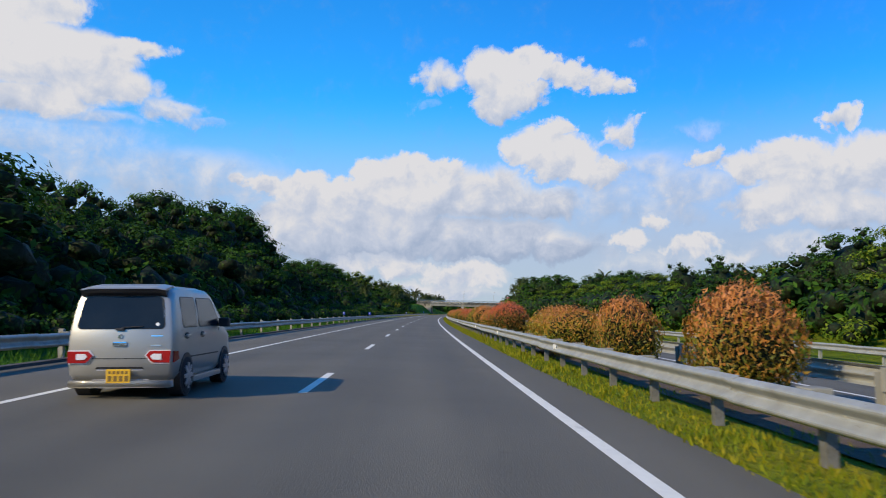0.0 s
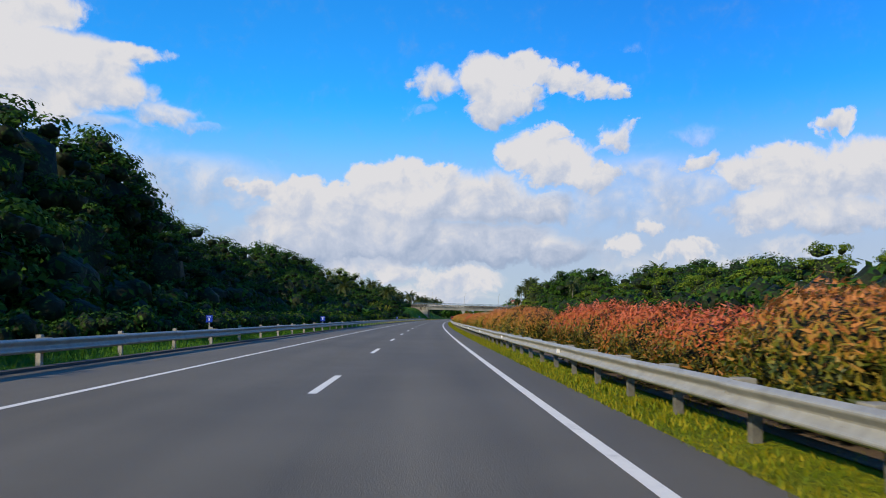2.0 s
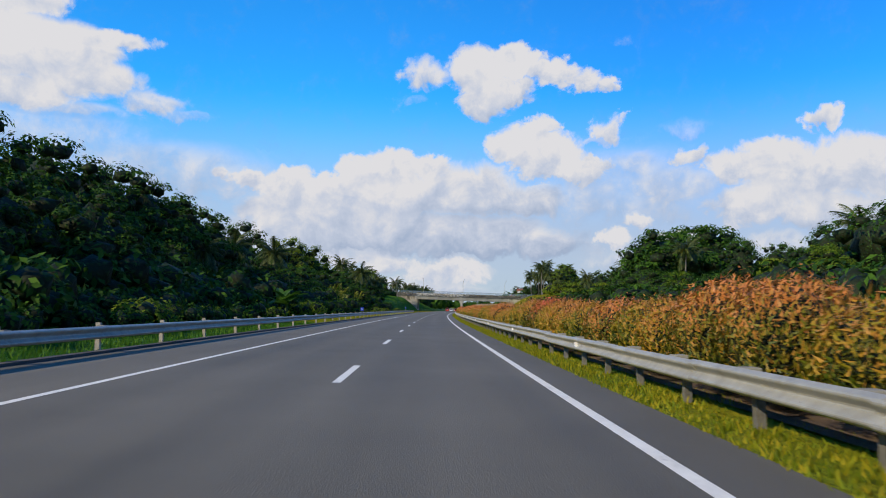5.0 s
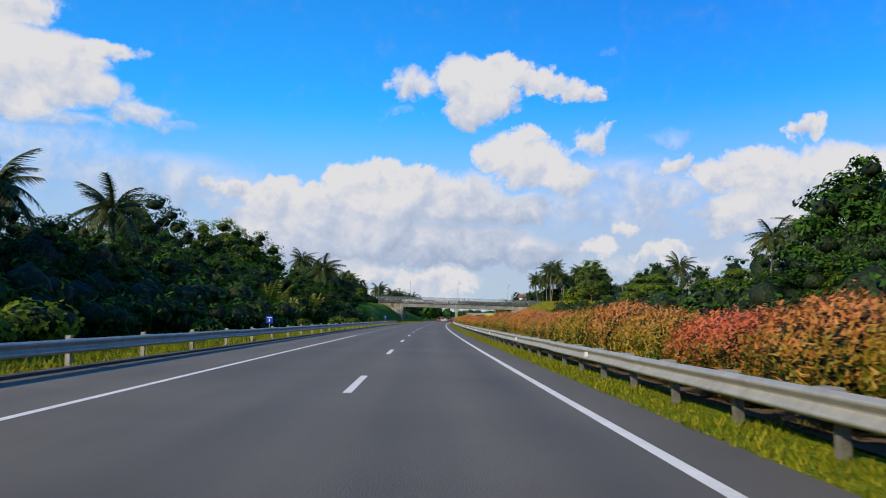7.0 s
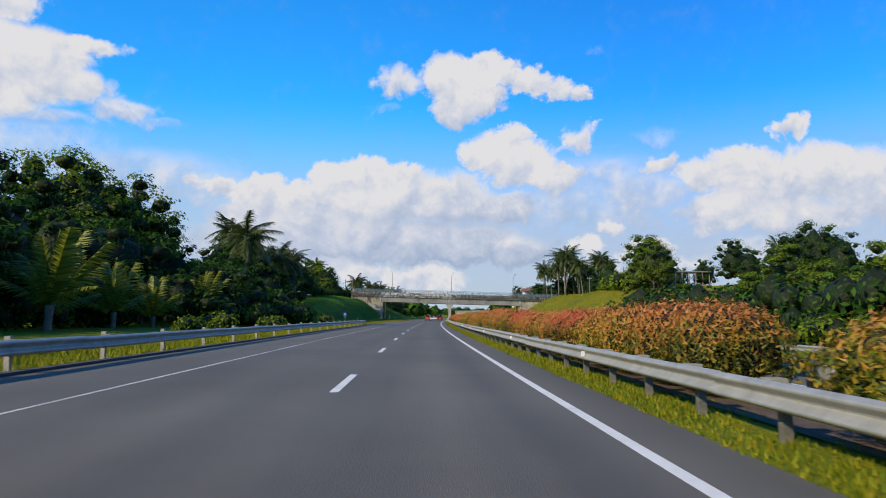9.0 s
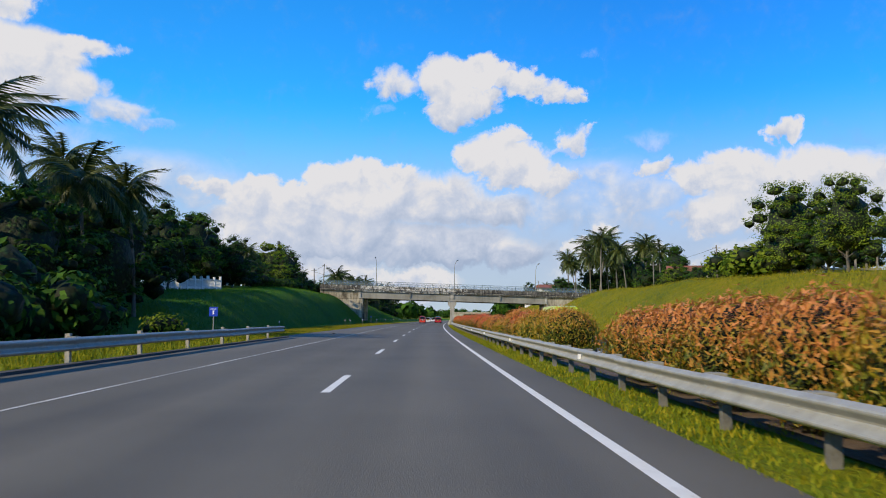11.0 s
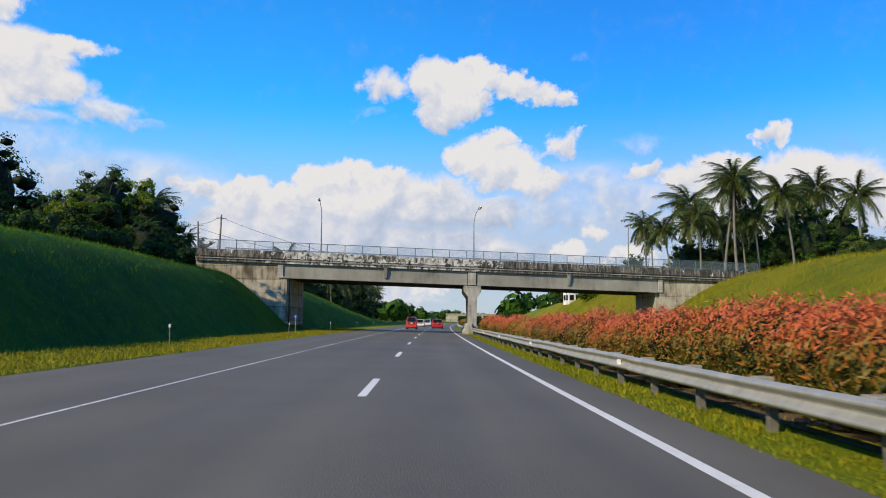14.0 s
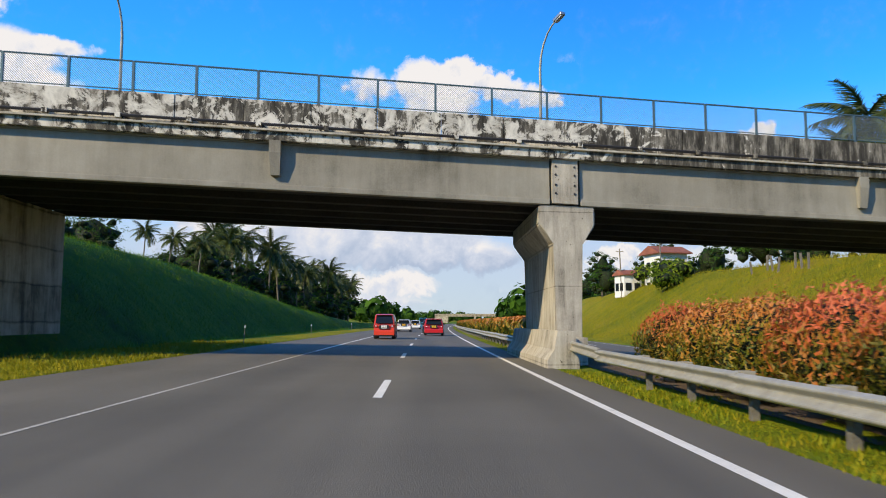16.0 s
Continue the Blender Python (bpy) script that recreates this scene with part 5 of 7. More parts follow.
# the hedge in the median, with its gaps
GAPS = [(0.25, 4.6), (6.35, 10.1), (15.1, 27.2), (38.2, 45.0), (67.2, 75.4), (78.0, 79.2), (81.3, 84.2), (94.6, 98.2), (101.4, 104.8), (113.4, 117.8), (120.0, 121.0),
        (226.6, 229.4), (240.2, 245.2), (249.9, 253.4), (315.5, 323.3), (344.2, 345.6), (457, 475.0)]
runs = [(-1.45, GAPS[0][0])] + [(g[1], h[0]) for g, h in zip(GAPS, GAPS[1:])]
for a, b in runs:
    # each run is a row of clipped clumps with narrow clefts between them
    cuts = [a]
    while b - cuts[-1] > 6.4:
        cuts.append(cuts[-1] + rng.uniform(2.3, 5.2))
    cuts.append(b)
    for u, v in zip(cuts, cuts[1:]):
        u, v = u + (0.28 if u > a else 0.0), v - (0.28 if v < b else 0.0)
        s = (u + v) / 2
        green = steps(s, [(0, 0.05), (72, 0.05), (79, 0.8), (92, 0.6), (101, 0.05), (114, 0.1), (120, 0.75), (160, 0.7), (225, 0.7), (240, 0.5), (257, 0.4), (262, 0.2), (300, 0.25), (318, 0.4), (335, 0.25), (365, 0.1)])
        red = steps(s, [(0, 0.0), (3, 0.0), (5, 0.6), (12, 0.35), (45, 0.7), (72, 0.7), (80, 0.2), (98, 0.2), (104, 0.6), (114, 0.5), (120, 0.1), (240, 0.1), (260, 0.2), (320, 0.1), (340, 0.25), (365, 0.8)])
        kind = BUSHES[2] if rng.uniform() < green else BUSHES[1] if rng.uniform() < red else BUSHES[0]
        tall, off = rng.uniform(0.86, 1.07) * (1.02 if s < 8 else 1.0), rng.uniform(-0.1, 0.1)
        n = max(1, round((v - u) / 1.95))
        for i in range(n):
            s = u + (v - u) * (i + 0.5) / n
            size = (v - u) / n / 2.0 * rng.uniform(0.99, 1.06)
            p = level(s, 6.58 + off, ground_height(s, 6.6))
            o = copy_thing(kind, pose(p.x, p.y, p.z, 0, 0, heading(s) + (180 if rng.uniform() < 0.5 else 0)))
            slim = 0.74 if s < 8 else 1.0
            o.scale = (rng.uniform(0.94, 1.04) * slim, size * (0.5 + 0.5 * slim), tall * rng.uniform(0.97, 1.03))
# the hedge beyond the bridge is one far row
v_all, f_all, base = [], [], 0
for s in np.arange(475, 900, 1.6):
    dd = unit_vectors(110)
    c = np.array(level(s, 6.6, ground_height(s, 6.6) + 0.9)) + np.sign(dd) * np.abs(dd) ** 0.65 * [0.9, 0.95, 0.78]
    v, f = leaf_arrays(c, dd, 0.42, 0.30)
    v_all.append(v)
    f_all.append(f + base)
    base += len(v)
tagged(leaf_object("far_hedge", np.concatenate(v_all), np.concatenate(f_all), M_HEDGE, None), "reddish hedge in the median beyond the bridge", "hedge", kind="stuff")

# the wood on the near side
HEIGHT = {}
for kind, h in zip(TREES + LIGHT + [RAIN, CONE] + PALMS, (13.5, 10.5, 12.0, 9.5, 14.0, 9.0, 10.5, 12.0, 12.6, 11.2)):
    HEIGHT[kind] = h


def stand_to(kind, s, d, top, sink=0.3):
    """A tree whose crown ends at a given height over the road."""
    if top - ground_height(s, d) > 1.2 * HEIGHT[kind] and kind in TREES:
        kind = TREES[0]
    return stand(kind, s, d, (top - ground_height(s, d)) / HEIGHT[kind], sink)


def behind_to(kind, s, d, top):
    """A tree of the back rows whose crown ends at a given height over the road."""
    behind(kind, s, d, (top - ground_height(s, d)) / HEIGHT[kind], 0.3)


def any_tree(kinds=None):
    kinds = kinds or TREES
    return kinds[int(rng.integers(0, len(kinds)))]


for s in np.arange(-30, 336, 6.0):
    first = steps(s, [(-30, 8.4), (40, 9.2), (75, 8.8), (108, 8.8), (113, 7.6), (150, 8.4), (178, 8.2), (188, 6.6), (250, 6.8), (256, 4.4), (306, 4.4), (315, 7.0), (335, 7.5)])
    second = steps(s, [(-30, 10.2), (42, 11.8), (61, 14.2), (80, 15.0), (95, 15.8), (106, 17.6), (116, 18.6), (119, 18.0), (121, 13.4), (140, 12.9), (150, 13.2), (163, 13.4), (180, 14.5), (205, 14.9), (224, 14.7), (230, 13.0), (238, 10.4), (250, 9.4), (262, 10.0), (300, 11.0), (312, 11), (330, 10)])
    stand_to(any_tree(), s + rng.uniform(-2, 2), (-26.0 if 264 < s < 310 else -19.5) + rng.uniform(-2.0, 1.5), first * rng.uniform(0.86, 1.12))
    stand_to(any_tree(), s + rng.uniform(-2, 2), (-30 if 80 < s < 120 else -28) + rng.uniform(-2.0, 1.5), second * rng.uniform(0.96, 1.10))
    if rng.uniform() < 0.3:
        behind(any_tree(TREES[:3]), s + rng.uniform(-3, 3), -39 + rng.uniform(-3, 3), second * rng.uniform(0.9, 1.1) / 12.0)
for s, d, top in ((325, -37, 20.6), (331, -34.5, 18.8), (336, -33.0, 15.5), (332, -43, 17.5), (340, -37, 14.0)):
    stand_to(LIGHT[0], s, d, top)
stand_to(TREES[2], 314, -48, 23.4)
stand_to(TREES[1], 325, -48, 20.6)
for s, d, top in ((331, -22.5, 9.5), (338, -23.5, 10.6), (344, -25.5, 9.8), (326, -21.5, 8.6), (350, -24.0, 11.0), (356, -27.0, 13.4), (362, -29.0, 14.4), (369, -33.0, 15.0)):
    stand_to(TREES[1], s, d, top)
stand_to(TREES[0], 112, -29, 18.4)
stand_to(TREES[0], 118, -30, 18.2)
stand_to(TREES[0], 222, -29, 15.0)
stand_to(TREES[0], 205, -28, 15.4)
for k, (s, d, top) in enumerate(((243.6, -23.0, 11.3), (334, -20.0, 13.2), (366, -30.0, 17.2), (374, -29.2, 16.0), (232, -27, 11.5), (213, -24, 9.5), (344.8, -16.2, 10.6), (341, -17.6, 10.8))):
    stand_to(PALMS[k % 2], s, d, top)
for s in np.arange(-20, 338, 3.8):
    stand(SHRUBS[0], s + rng.uniform(-1, 1), (-25.0 if 264 < s < 312 else -14.2) + rng.uniform(-1.6, 1.2), rng.uniform(0.7, 1.25))
for s in np.arange(-20, 338, 5.2):
    behind(SHRUBS[0], s + rng.uniform(-1, 1), (-26.5 if 264 < s < 312 else -17.5) + rng.uniform(-1.0, 1.0), rng.uniform(1.3, 1.9))
for s in np.arange(-8, 185, 3.4):
    stand(SHRUBS[0], s + rng.uniform(-1, 1), -10.4 + rng.uniform(-0.8, 0.6), rng.uniform(0.40, 0.70))
for s in np.arange(6, 335, 17.0):
    stand(SHRUBS[1], s + rng.uniform(-5, 5), -10.8 + rng.uniform(-1.0, 0.6), rng.uniform(0.6, 1.0))
for s, d, k in ((201, -11.0, 0.9), (204, -10.6, 1.05), (207, -11.3, 0.8)):
    stand(SHRUBS[1], s, d, k)
for s, d, k in ((287.3, -20.8, 1.75), (281, -23.5, 1.2), (292, -23.0, 1.4), (299, -21.6, 1.5), (304, -20.4, 1.3), (312, -19.2, 1.5), (318, -18.0, 1.3)):
    stand(YOUNG[int(rng.integers(0, 2))], s, d, k, 0.9)
stand(BANANA, 199, -12.0, 1.1)
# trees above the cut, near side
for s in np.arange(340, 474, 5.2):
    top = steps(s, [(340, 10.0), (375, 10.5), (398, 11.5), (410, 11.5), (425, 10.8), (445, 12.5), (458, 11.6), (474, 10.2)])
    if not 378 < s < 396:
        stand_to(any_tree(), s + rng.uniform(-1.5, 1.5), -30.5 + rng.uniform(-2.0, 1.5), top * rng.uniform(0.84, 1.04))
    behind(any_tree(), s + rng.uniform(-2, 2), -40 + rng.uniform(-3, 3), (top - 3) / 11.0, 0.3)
for s, d, top in ((335, -18, 8.8), (343, -17.8, 8.6), (350, -19.5, 9.8)):
    stand_to(TREES[1], s, d, top)
stand_to(TREES[0], 382.5, -28.6, 15.0)
stand_to(TREES[2], 377, -30.5, 13.6)
stand_to(TREES[0], 369, -22.5, 11.6)
stand_to(TREES[0], 363, -27, 12.0)
stand_to(CONE, 403, -30.5, 16.8)
stand_to(CONE, 399, -33.0, 15.4)
stand_to(TREES[0], 398, -29.0, 15.6)
stand_to(TREES[0], 396, -36.0, 16.8)
stand_to(TREES[1], 409, -31.5, 13.8)
stand_to(TREES[1], 414, -30.0, 12.6)
stand_to(TREES[1], 404.5, -26.0, 12.5)
stand_to(TREES[1], 410, -29.0, 13.0)
stand_to(TREES[0], 449, -27.6, 15.2)
stand_to(LIGHT[1], 442, -27.0, 11.8)
stand_to(TREES[2], 455, -30.0, 14.6)
stand_to(LIGHT[1], 477.6, -37.7, 19.6)
stand_to(TREES[1], 463, -29.5, 12.6)
for k, (s, d, top) in enumerate(((433, -30.7, 14.8), (438, -33, 13.0), (466, -31, 12.5), (569, -36, 19.0), (576, -39, 18.0), (479, -30, 12.8), (488.2, -38.1, 19.5))):
    stand_to(PALMS[k % 2], s, d, top)
for s in [*np.arange(352, 366, 3.2), *np.arange(410, 470, 3.2)]:
    stand(SHRUBS[0], s, -24.4 + rng.uniform(-0.8, 0.5), rng.uniform(0.5, 0.9))
# beyond the bridge, near side
for s in np.arange(478, 700, 7.0):
    behind(TREES[int(rng.integers(0, 4))], s, -34 + rng.uniform(-4, 3), rng.uniform(0.55, 0.85), 0.3)
for s in np.arange(497, 680, 7.5):
    top = steps(s, [(497, 9.0), (529, 13.4), (558, 16.0), (600, 15.2), (680, 15.0)])
    behind_to(any_tree(TREES[1:]), s + rng.uniform(-2, 2), -28.5 + rng.uniform(-1.5, 1.5), top * rng.uniform(0.66, 0.84))
    stand_to(PALMS[int(rng.integers(0, 2))], s + rng.uniform(-2, 2), -27.0 + rng.uniform(-2.5, 1.5), top * rng.uniform(0.82, 1.04))
# the far side of the oncoming carriageway
for s in np.arange(-10, 335, 7.0):
    low = steps(s, [(-10, 6.8), (33, 6.6), (41, 6.1), (64, 5.0), (72, 5.3), (80, 5.9), (107, 6.8), (135, 7.1), (159, 6.7), (230, 6.2), (265, 6.4), (285, 6.4), (300, 5.2), (335, 4.6)])
    high = steps(s, [(-10, 8.5), (60, 8.2), (128, 9.2), (170, 11.0), (190, 12.0), (216, 12.5), (232, 11.0), (300, 9.0), (335, 8.5)])
    # mostly the paler leaf here, its colour standing in for sunlit foliage
    stand_to(any_tree(TREES[1:] + LIGHT[1:] * 4), s + rng.uniform(-2, 2), 29 + rng.uniform(-2.0, 2.0), low * rng.uniform(0.82, 1.05))
    behind_to(any_tree(TREES), s + rng.uniform(-2, 2), 48 + rng.uniform(-3, 3), high * rng.uniform(0.84, 1.05))
    if rng.uniform() < 0.4:
        behind((TREES + LIGHT)[int(rng.integers(0, 6))], s + rng.uniform(-3, 3), 38 + rng.uniform(-2, 2), low * rng.uniform(0.95, 1.2) / 11.0)
wide = stand_to(RAIN, 240, 38.5, 13.6)
wide.scale = (1.1, 1.1, wide.scale.z)
stand_to(TREES[3], 235, 31.5, 8.6)
stand_to(TREES[3], 229, 30.5, 7.2)
for kind, s, d, top in ((TREES[0], 188, 52, 12.6), (TREES[0], 193, 55, 13.0), (TREES[3], 216, 56, 13.0), (TREES[0], 317.6, 41, 11.4), (LIGHT[1], 313, 36, 8.5), (TREES[2], 346, 46, 11.4), (LIGHT[0], 361, 37, 14.0), (TREES[0], 372, 41, 13.0), (LIGHT[0], 380, 41, 16.8), (TREES[1], 384, 44, 13.0)):
    stand_to(kind, s, d, top)
for k, (s, d, top) in enumerate(((226.5, 34.2, 10.6), (231, 36.5, 10.0), (240, 38, 9.6), (219, 52, 13.6), (256, 33, 10.2), (250, 34.5, 10.4), (271, 30, 8.4), (344, 49, 11.8))):
    stand_to(PALMS[k % 2], s, d, top)
for s in np.arange(-10, 330, 5.0):
    stand(SHRUBS[int(rng.integers(0, 2))], s + rng.uniform(-2, 2), 23.5 + rng.uniform(-1.0, 2.5), rng.uniform(0.7, 1.3))
for s in np.arange(-14, 332, 5.6):
    behind(SHRUBS[0], s + rng.uniform(-2, 2), 26.2 + rng.uniform(-0.8, 1.0), rng.uniform(1.2, 1.8))
for s in np.arange(413, 474, 4.2):
    stand_to(any_tree(TREES[1:] + LIGHT[1:]), s, 49 + rng.uniform(-4, 4), rng.uniform(9.5, 12.0))
for s in np.arange(345, 470, 9.0):
    behind((TREES + LIGHT)[int(rng.integers(0, 6))], s, 58 + rng.uniform(-5, 6), rng.uniform(0.45, 0.7), 0.3)
for s, d, k in ((386.5, 37.0, 1.9), (383, 38.2, 2.3), (379.5, 37.6, 2.2), (386, 41.5, 1.8)):
    stand(SHRUBS[1], s, d, k)
stand_to(LIGHT[1], 377, 38.5, 11.6)
stand_to(CONE, 445.4, 48.5, 16.2)
stand_to(TREES[1], 434, 46.0, 11.6)
stand_to(LIGHT[1], 438, 44.5, 10.6)
stand_to(TREES[3], 450, 44.0, 11.2)
stand_to(TREES[1], 520, 36.5, 14.0)
for i in range(9):
    stand_to(any_tree(TREES), 480 + 6 * i, 50 + (i * 5 % 9) * 1.2, rng.uniform(15.6, 17.6))
for s, d, k in ((535, 30.8, 1.4), (538, 33, 1.7), (546, 34.5, 1.9), (556, 34, 1.8)):
    stand(SHRUBS[1], s, d, k)
stand_to(TREES[0], 590, 34, 15.6)
stand_to(TREES[1], 582, 33, 13.0)
stand_to(PALMS[0], 560, 36.5, 13.6)
# the group of tall palms behind the bridge
for k, (s, d, top) in enumerate(((485, 42, 23.3), (515, 44.7, 24.6), (521, 39.5, 21.2), (486.2, 52.8, 21.8), (496.7, 53.9, 22.2), (512, 44, 20.6), (492.5, 42.8, 23.5), (499.2, 41.7, 19.8), (530, 43, 19.4), (500, 49, 19.2), (478, 46.5, 19.6), (476, 54, 19.0), (503, 38.5, 17.8), (515, 49, 20.0), (506, 48, 19.0), (501, 57, 20.0), (508.5, 53, 19.6), (490, 47, 18.4), (518, 53, 20.6))):
    stand_to(PALMS[k % 2], s, d, top, 0.2)
for s in np.arange(500, 720, 9.0):
    behind((TREES + LIGHT)[int(rng.integers(0, 6))], s, 47 + rng.uniform(-4, 6), rng.uniform(0.5, 0.8), 0.3)
join_back("dark back rows of trees in the woods beside the motorway")
# far woods to the horizon
v_all, f_all, base = [], [], 0
for i in range(420):
    s, side = 700 + 1500 * rng.uniform() ** 1.3, -1 if i % 2 else 1
    d = side * (24 + 260 * rng.uniform() ** 1.5 + (s - 700) * 0.02)
    h, r = rng.uniform(7, 13), rng.uniform(3.5, 6)
    q = np.array(level(s, d, ground_height(s, d)))
    dd = unit_vectors(70)
    c = q + [0, 0, h * 0.55] + dd * [r, r, h * 0.5] * rng.uniform(0.6, 1.1, 70)[:, None]
    v, f = leaf_arrays(c, dd, 3.2, 2.6)
    v_all.append(v)
    f_all.append(f + base)
    base += len(v)
woods = leaf_object("far_woods", np.concatenate(v_all), np.concatenate(f_all), M_TREE_SHADED, None)
tagged(woods, "distant dark green woods along the motorway's horizon", "trees", kind="stuff")


def grass_stuff(name, label, s0, s1, d0, d1, count, tall, height, mat=None):
    n = count
    s = rng.uniform(s0, s1, n)
    clump = np.sin(s * 1.9) * np.sin(s * 0.73 + 1) * 0.5 + 0.6
    d = rng.uniform(d0, d1, n)
    h = tall * rng.uniform(0.4, 1.2, n) * (0.5 + clump)
    ang = rng.uniform(0, math.tau, n)
    base_pts = np.array([level(a, b, height(a, b)) for a, b in zip(s, d)])
    w = 0.010 + 0.014 * rng.uniform(size=n)
    side = np.stack([np.cos(ang) * w, np.sin(ang) * w, np.zeros(n)], 1)
    tip = base_pts + np.stack([np.cos(ang * 3) * h * 0.45, np.sin(ang * 3) * h * 0.45, h], 1)
    v = np.stack([base_pts - side, base_pts + side, tip], 1).reshape(-1, 3)
    f = np.arange(n * 3).reshape(-1, 3)
    return tagged(leaf_object(name, v, f, mat or M_BLADE, None), label, "grass", kind="stuff")


grass_stuff("grass_tufts", "short sunlit grass along the median rail", -12, 460, 4.52, 6.1, 120000, 0.085, lambda s, d: -BANK * d - 0.03)
# these blades are coloured dark to match the wood's shade
grass_stuff("grass_tufts", "rough grass at the foot of the roadside wood, coloured dark as in shade", -12, 186, -9.8, -6.62, 26000, 0.2, ground_height, M_BLADE_SHADED)
grass_stuff("grass_tufts", "rough green grass behind the shoulder rail", 186, 343, -9.8, -6.62, 26000, 0.2, ground_height)
grass_stuff("grass_tufts", "sun-yellowed grass on the verge below the cut slope", 345, 480, -11.2, -7.0, 40000, 0.10, ground_height, M_BLADE_DRY)
grass_stuff("grass_tufts", "long grass on the shaded cut slope", 345, 560, -25, -12.0, 50000, 0.22, ground_height, M_BLADE_SHADED)
grass_stuff("grass_tufts", "long sunlit grass on the far cut slope", 330, 560, 20.5, 38, 60000, 0.34, ground_height, M_BLADE_DRY)
for o in HIDDEN:
    for c in [o] + list(o.children_recursive):
        bpy.data.objects.remove(c)


# ---- vehicles ----
def loft_bm(stations):
    """A car body from stations (y at the belt, y at the roof, z low, z belt, z top, half widths low, belt, top)."""
    bm = bmesh.new()
    rings = []
    for yb, yt, z0, zb, zt, wl, wb, wt in stations:
        half = [(0.0, yb, z0), (wl * 0.86, yb, z0), (wl, yb, z0 + 0.10), (wl * 0.4 + wb * 0.6 + 0.012, yb, z0 + (zb - z0) * 0.62), (wb, yb, zb),
                (wt + (wb - wt) * 0.12, yt + (yb - yt) * 0.12, zt - (zt - zb) * 0.12), (wt * 0.93, yt, zt - 0.012), (wt * 0.6, yt, zt), (0.0, yt, zt + 0.008)]
        pts = half + [(-x, y, z) for x, y, z in half[-2:0:-1]]
        rings.append([bm.verts.new(p) for p in pts])
    n = len(rings[0])
    for r0, r1 in zip(rings, rings[1:]):
        for k in range(n):
            bm.faces.new((r0[k], r1[k], r1[(k + 1) % n], r0[(k + 1) % n]))
    bm.faces.new(rings[0][::-1])
    bm.faces.new(rings[-1])
    return bm


def wheel(car, x, y, r, side, width=0.19):
    w = part("wheel", tube_bm([(-side * width, 0, 0), (-side * 0.02, 0, 0), (0, 0, 0)], [r, r, r * 0.93], 28), M_TYRE, car, smooth=False)
    w.matrix_basis = pose(x, y, r)
    rim = bmesh.new()
    bmesh.ops.create_cone(rim, cap_ends=True, segments=24, radius1=r * 0.70, radius2=r * 0.66, depth=0.02, matrix=pose(side * 0.004, 0, 0, 0, 90, 0))
    part("rim", rim, M_BLACK, w)
    spokes = bmesh.new()
    for k in range(8):
        b = box_bm(-0.012, 0.012, -0.028, 0.028, r * 0.12, r * 0.66, 0.004)
        bmesh.ops.transform(b, matrix=pose(side * 0.018, 0, 0, k * 45, 0, 0), verts=b.verts)
        me = bpy.data.meshes.new("tmp")
        b.to_mesh(me)
        b.free()
        spokes.from_mesh(me)
        bpy.data.meshes.remove(me)
    bmesh.ops.create_cone(spokes, cap_ends=True, segments=14, radius1=r * 0.2, radius2=r * 0.16, depth=0.03, matrix=pose(side * 0.018, 0, 0, 0, 90, 0))
    part("hub_cap", spokes, M_RIM, w, "silver alloy spokes")
    return w


def patch(car, name, corners, mat, label="", thick=0.012):
    """A thin slightly proud panel through the given corners, facing away from the car."""
    bm = bmesh.new()
    pts = [Vector(c) for c in corners]
    n = (pts[1] - pts[0]).cross(pts[2] - pts[1]).normalized()
    a = [bm.verts.new(p + n * thick) for p in pts]
    b = [bm.verts.new(p - n * 0.01) for p in pts]
    bm.faces.new(a)
    bm.faces.new(b[::-1])
    for k in range(len(pts)):
        j = (k + 1) % len(pts)
        bm.faces.new((a[k], b[k], b[j], a[j]))
    return part(name, bm, mat, car, label)


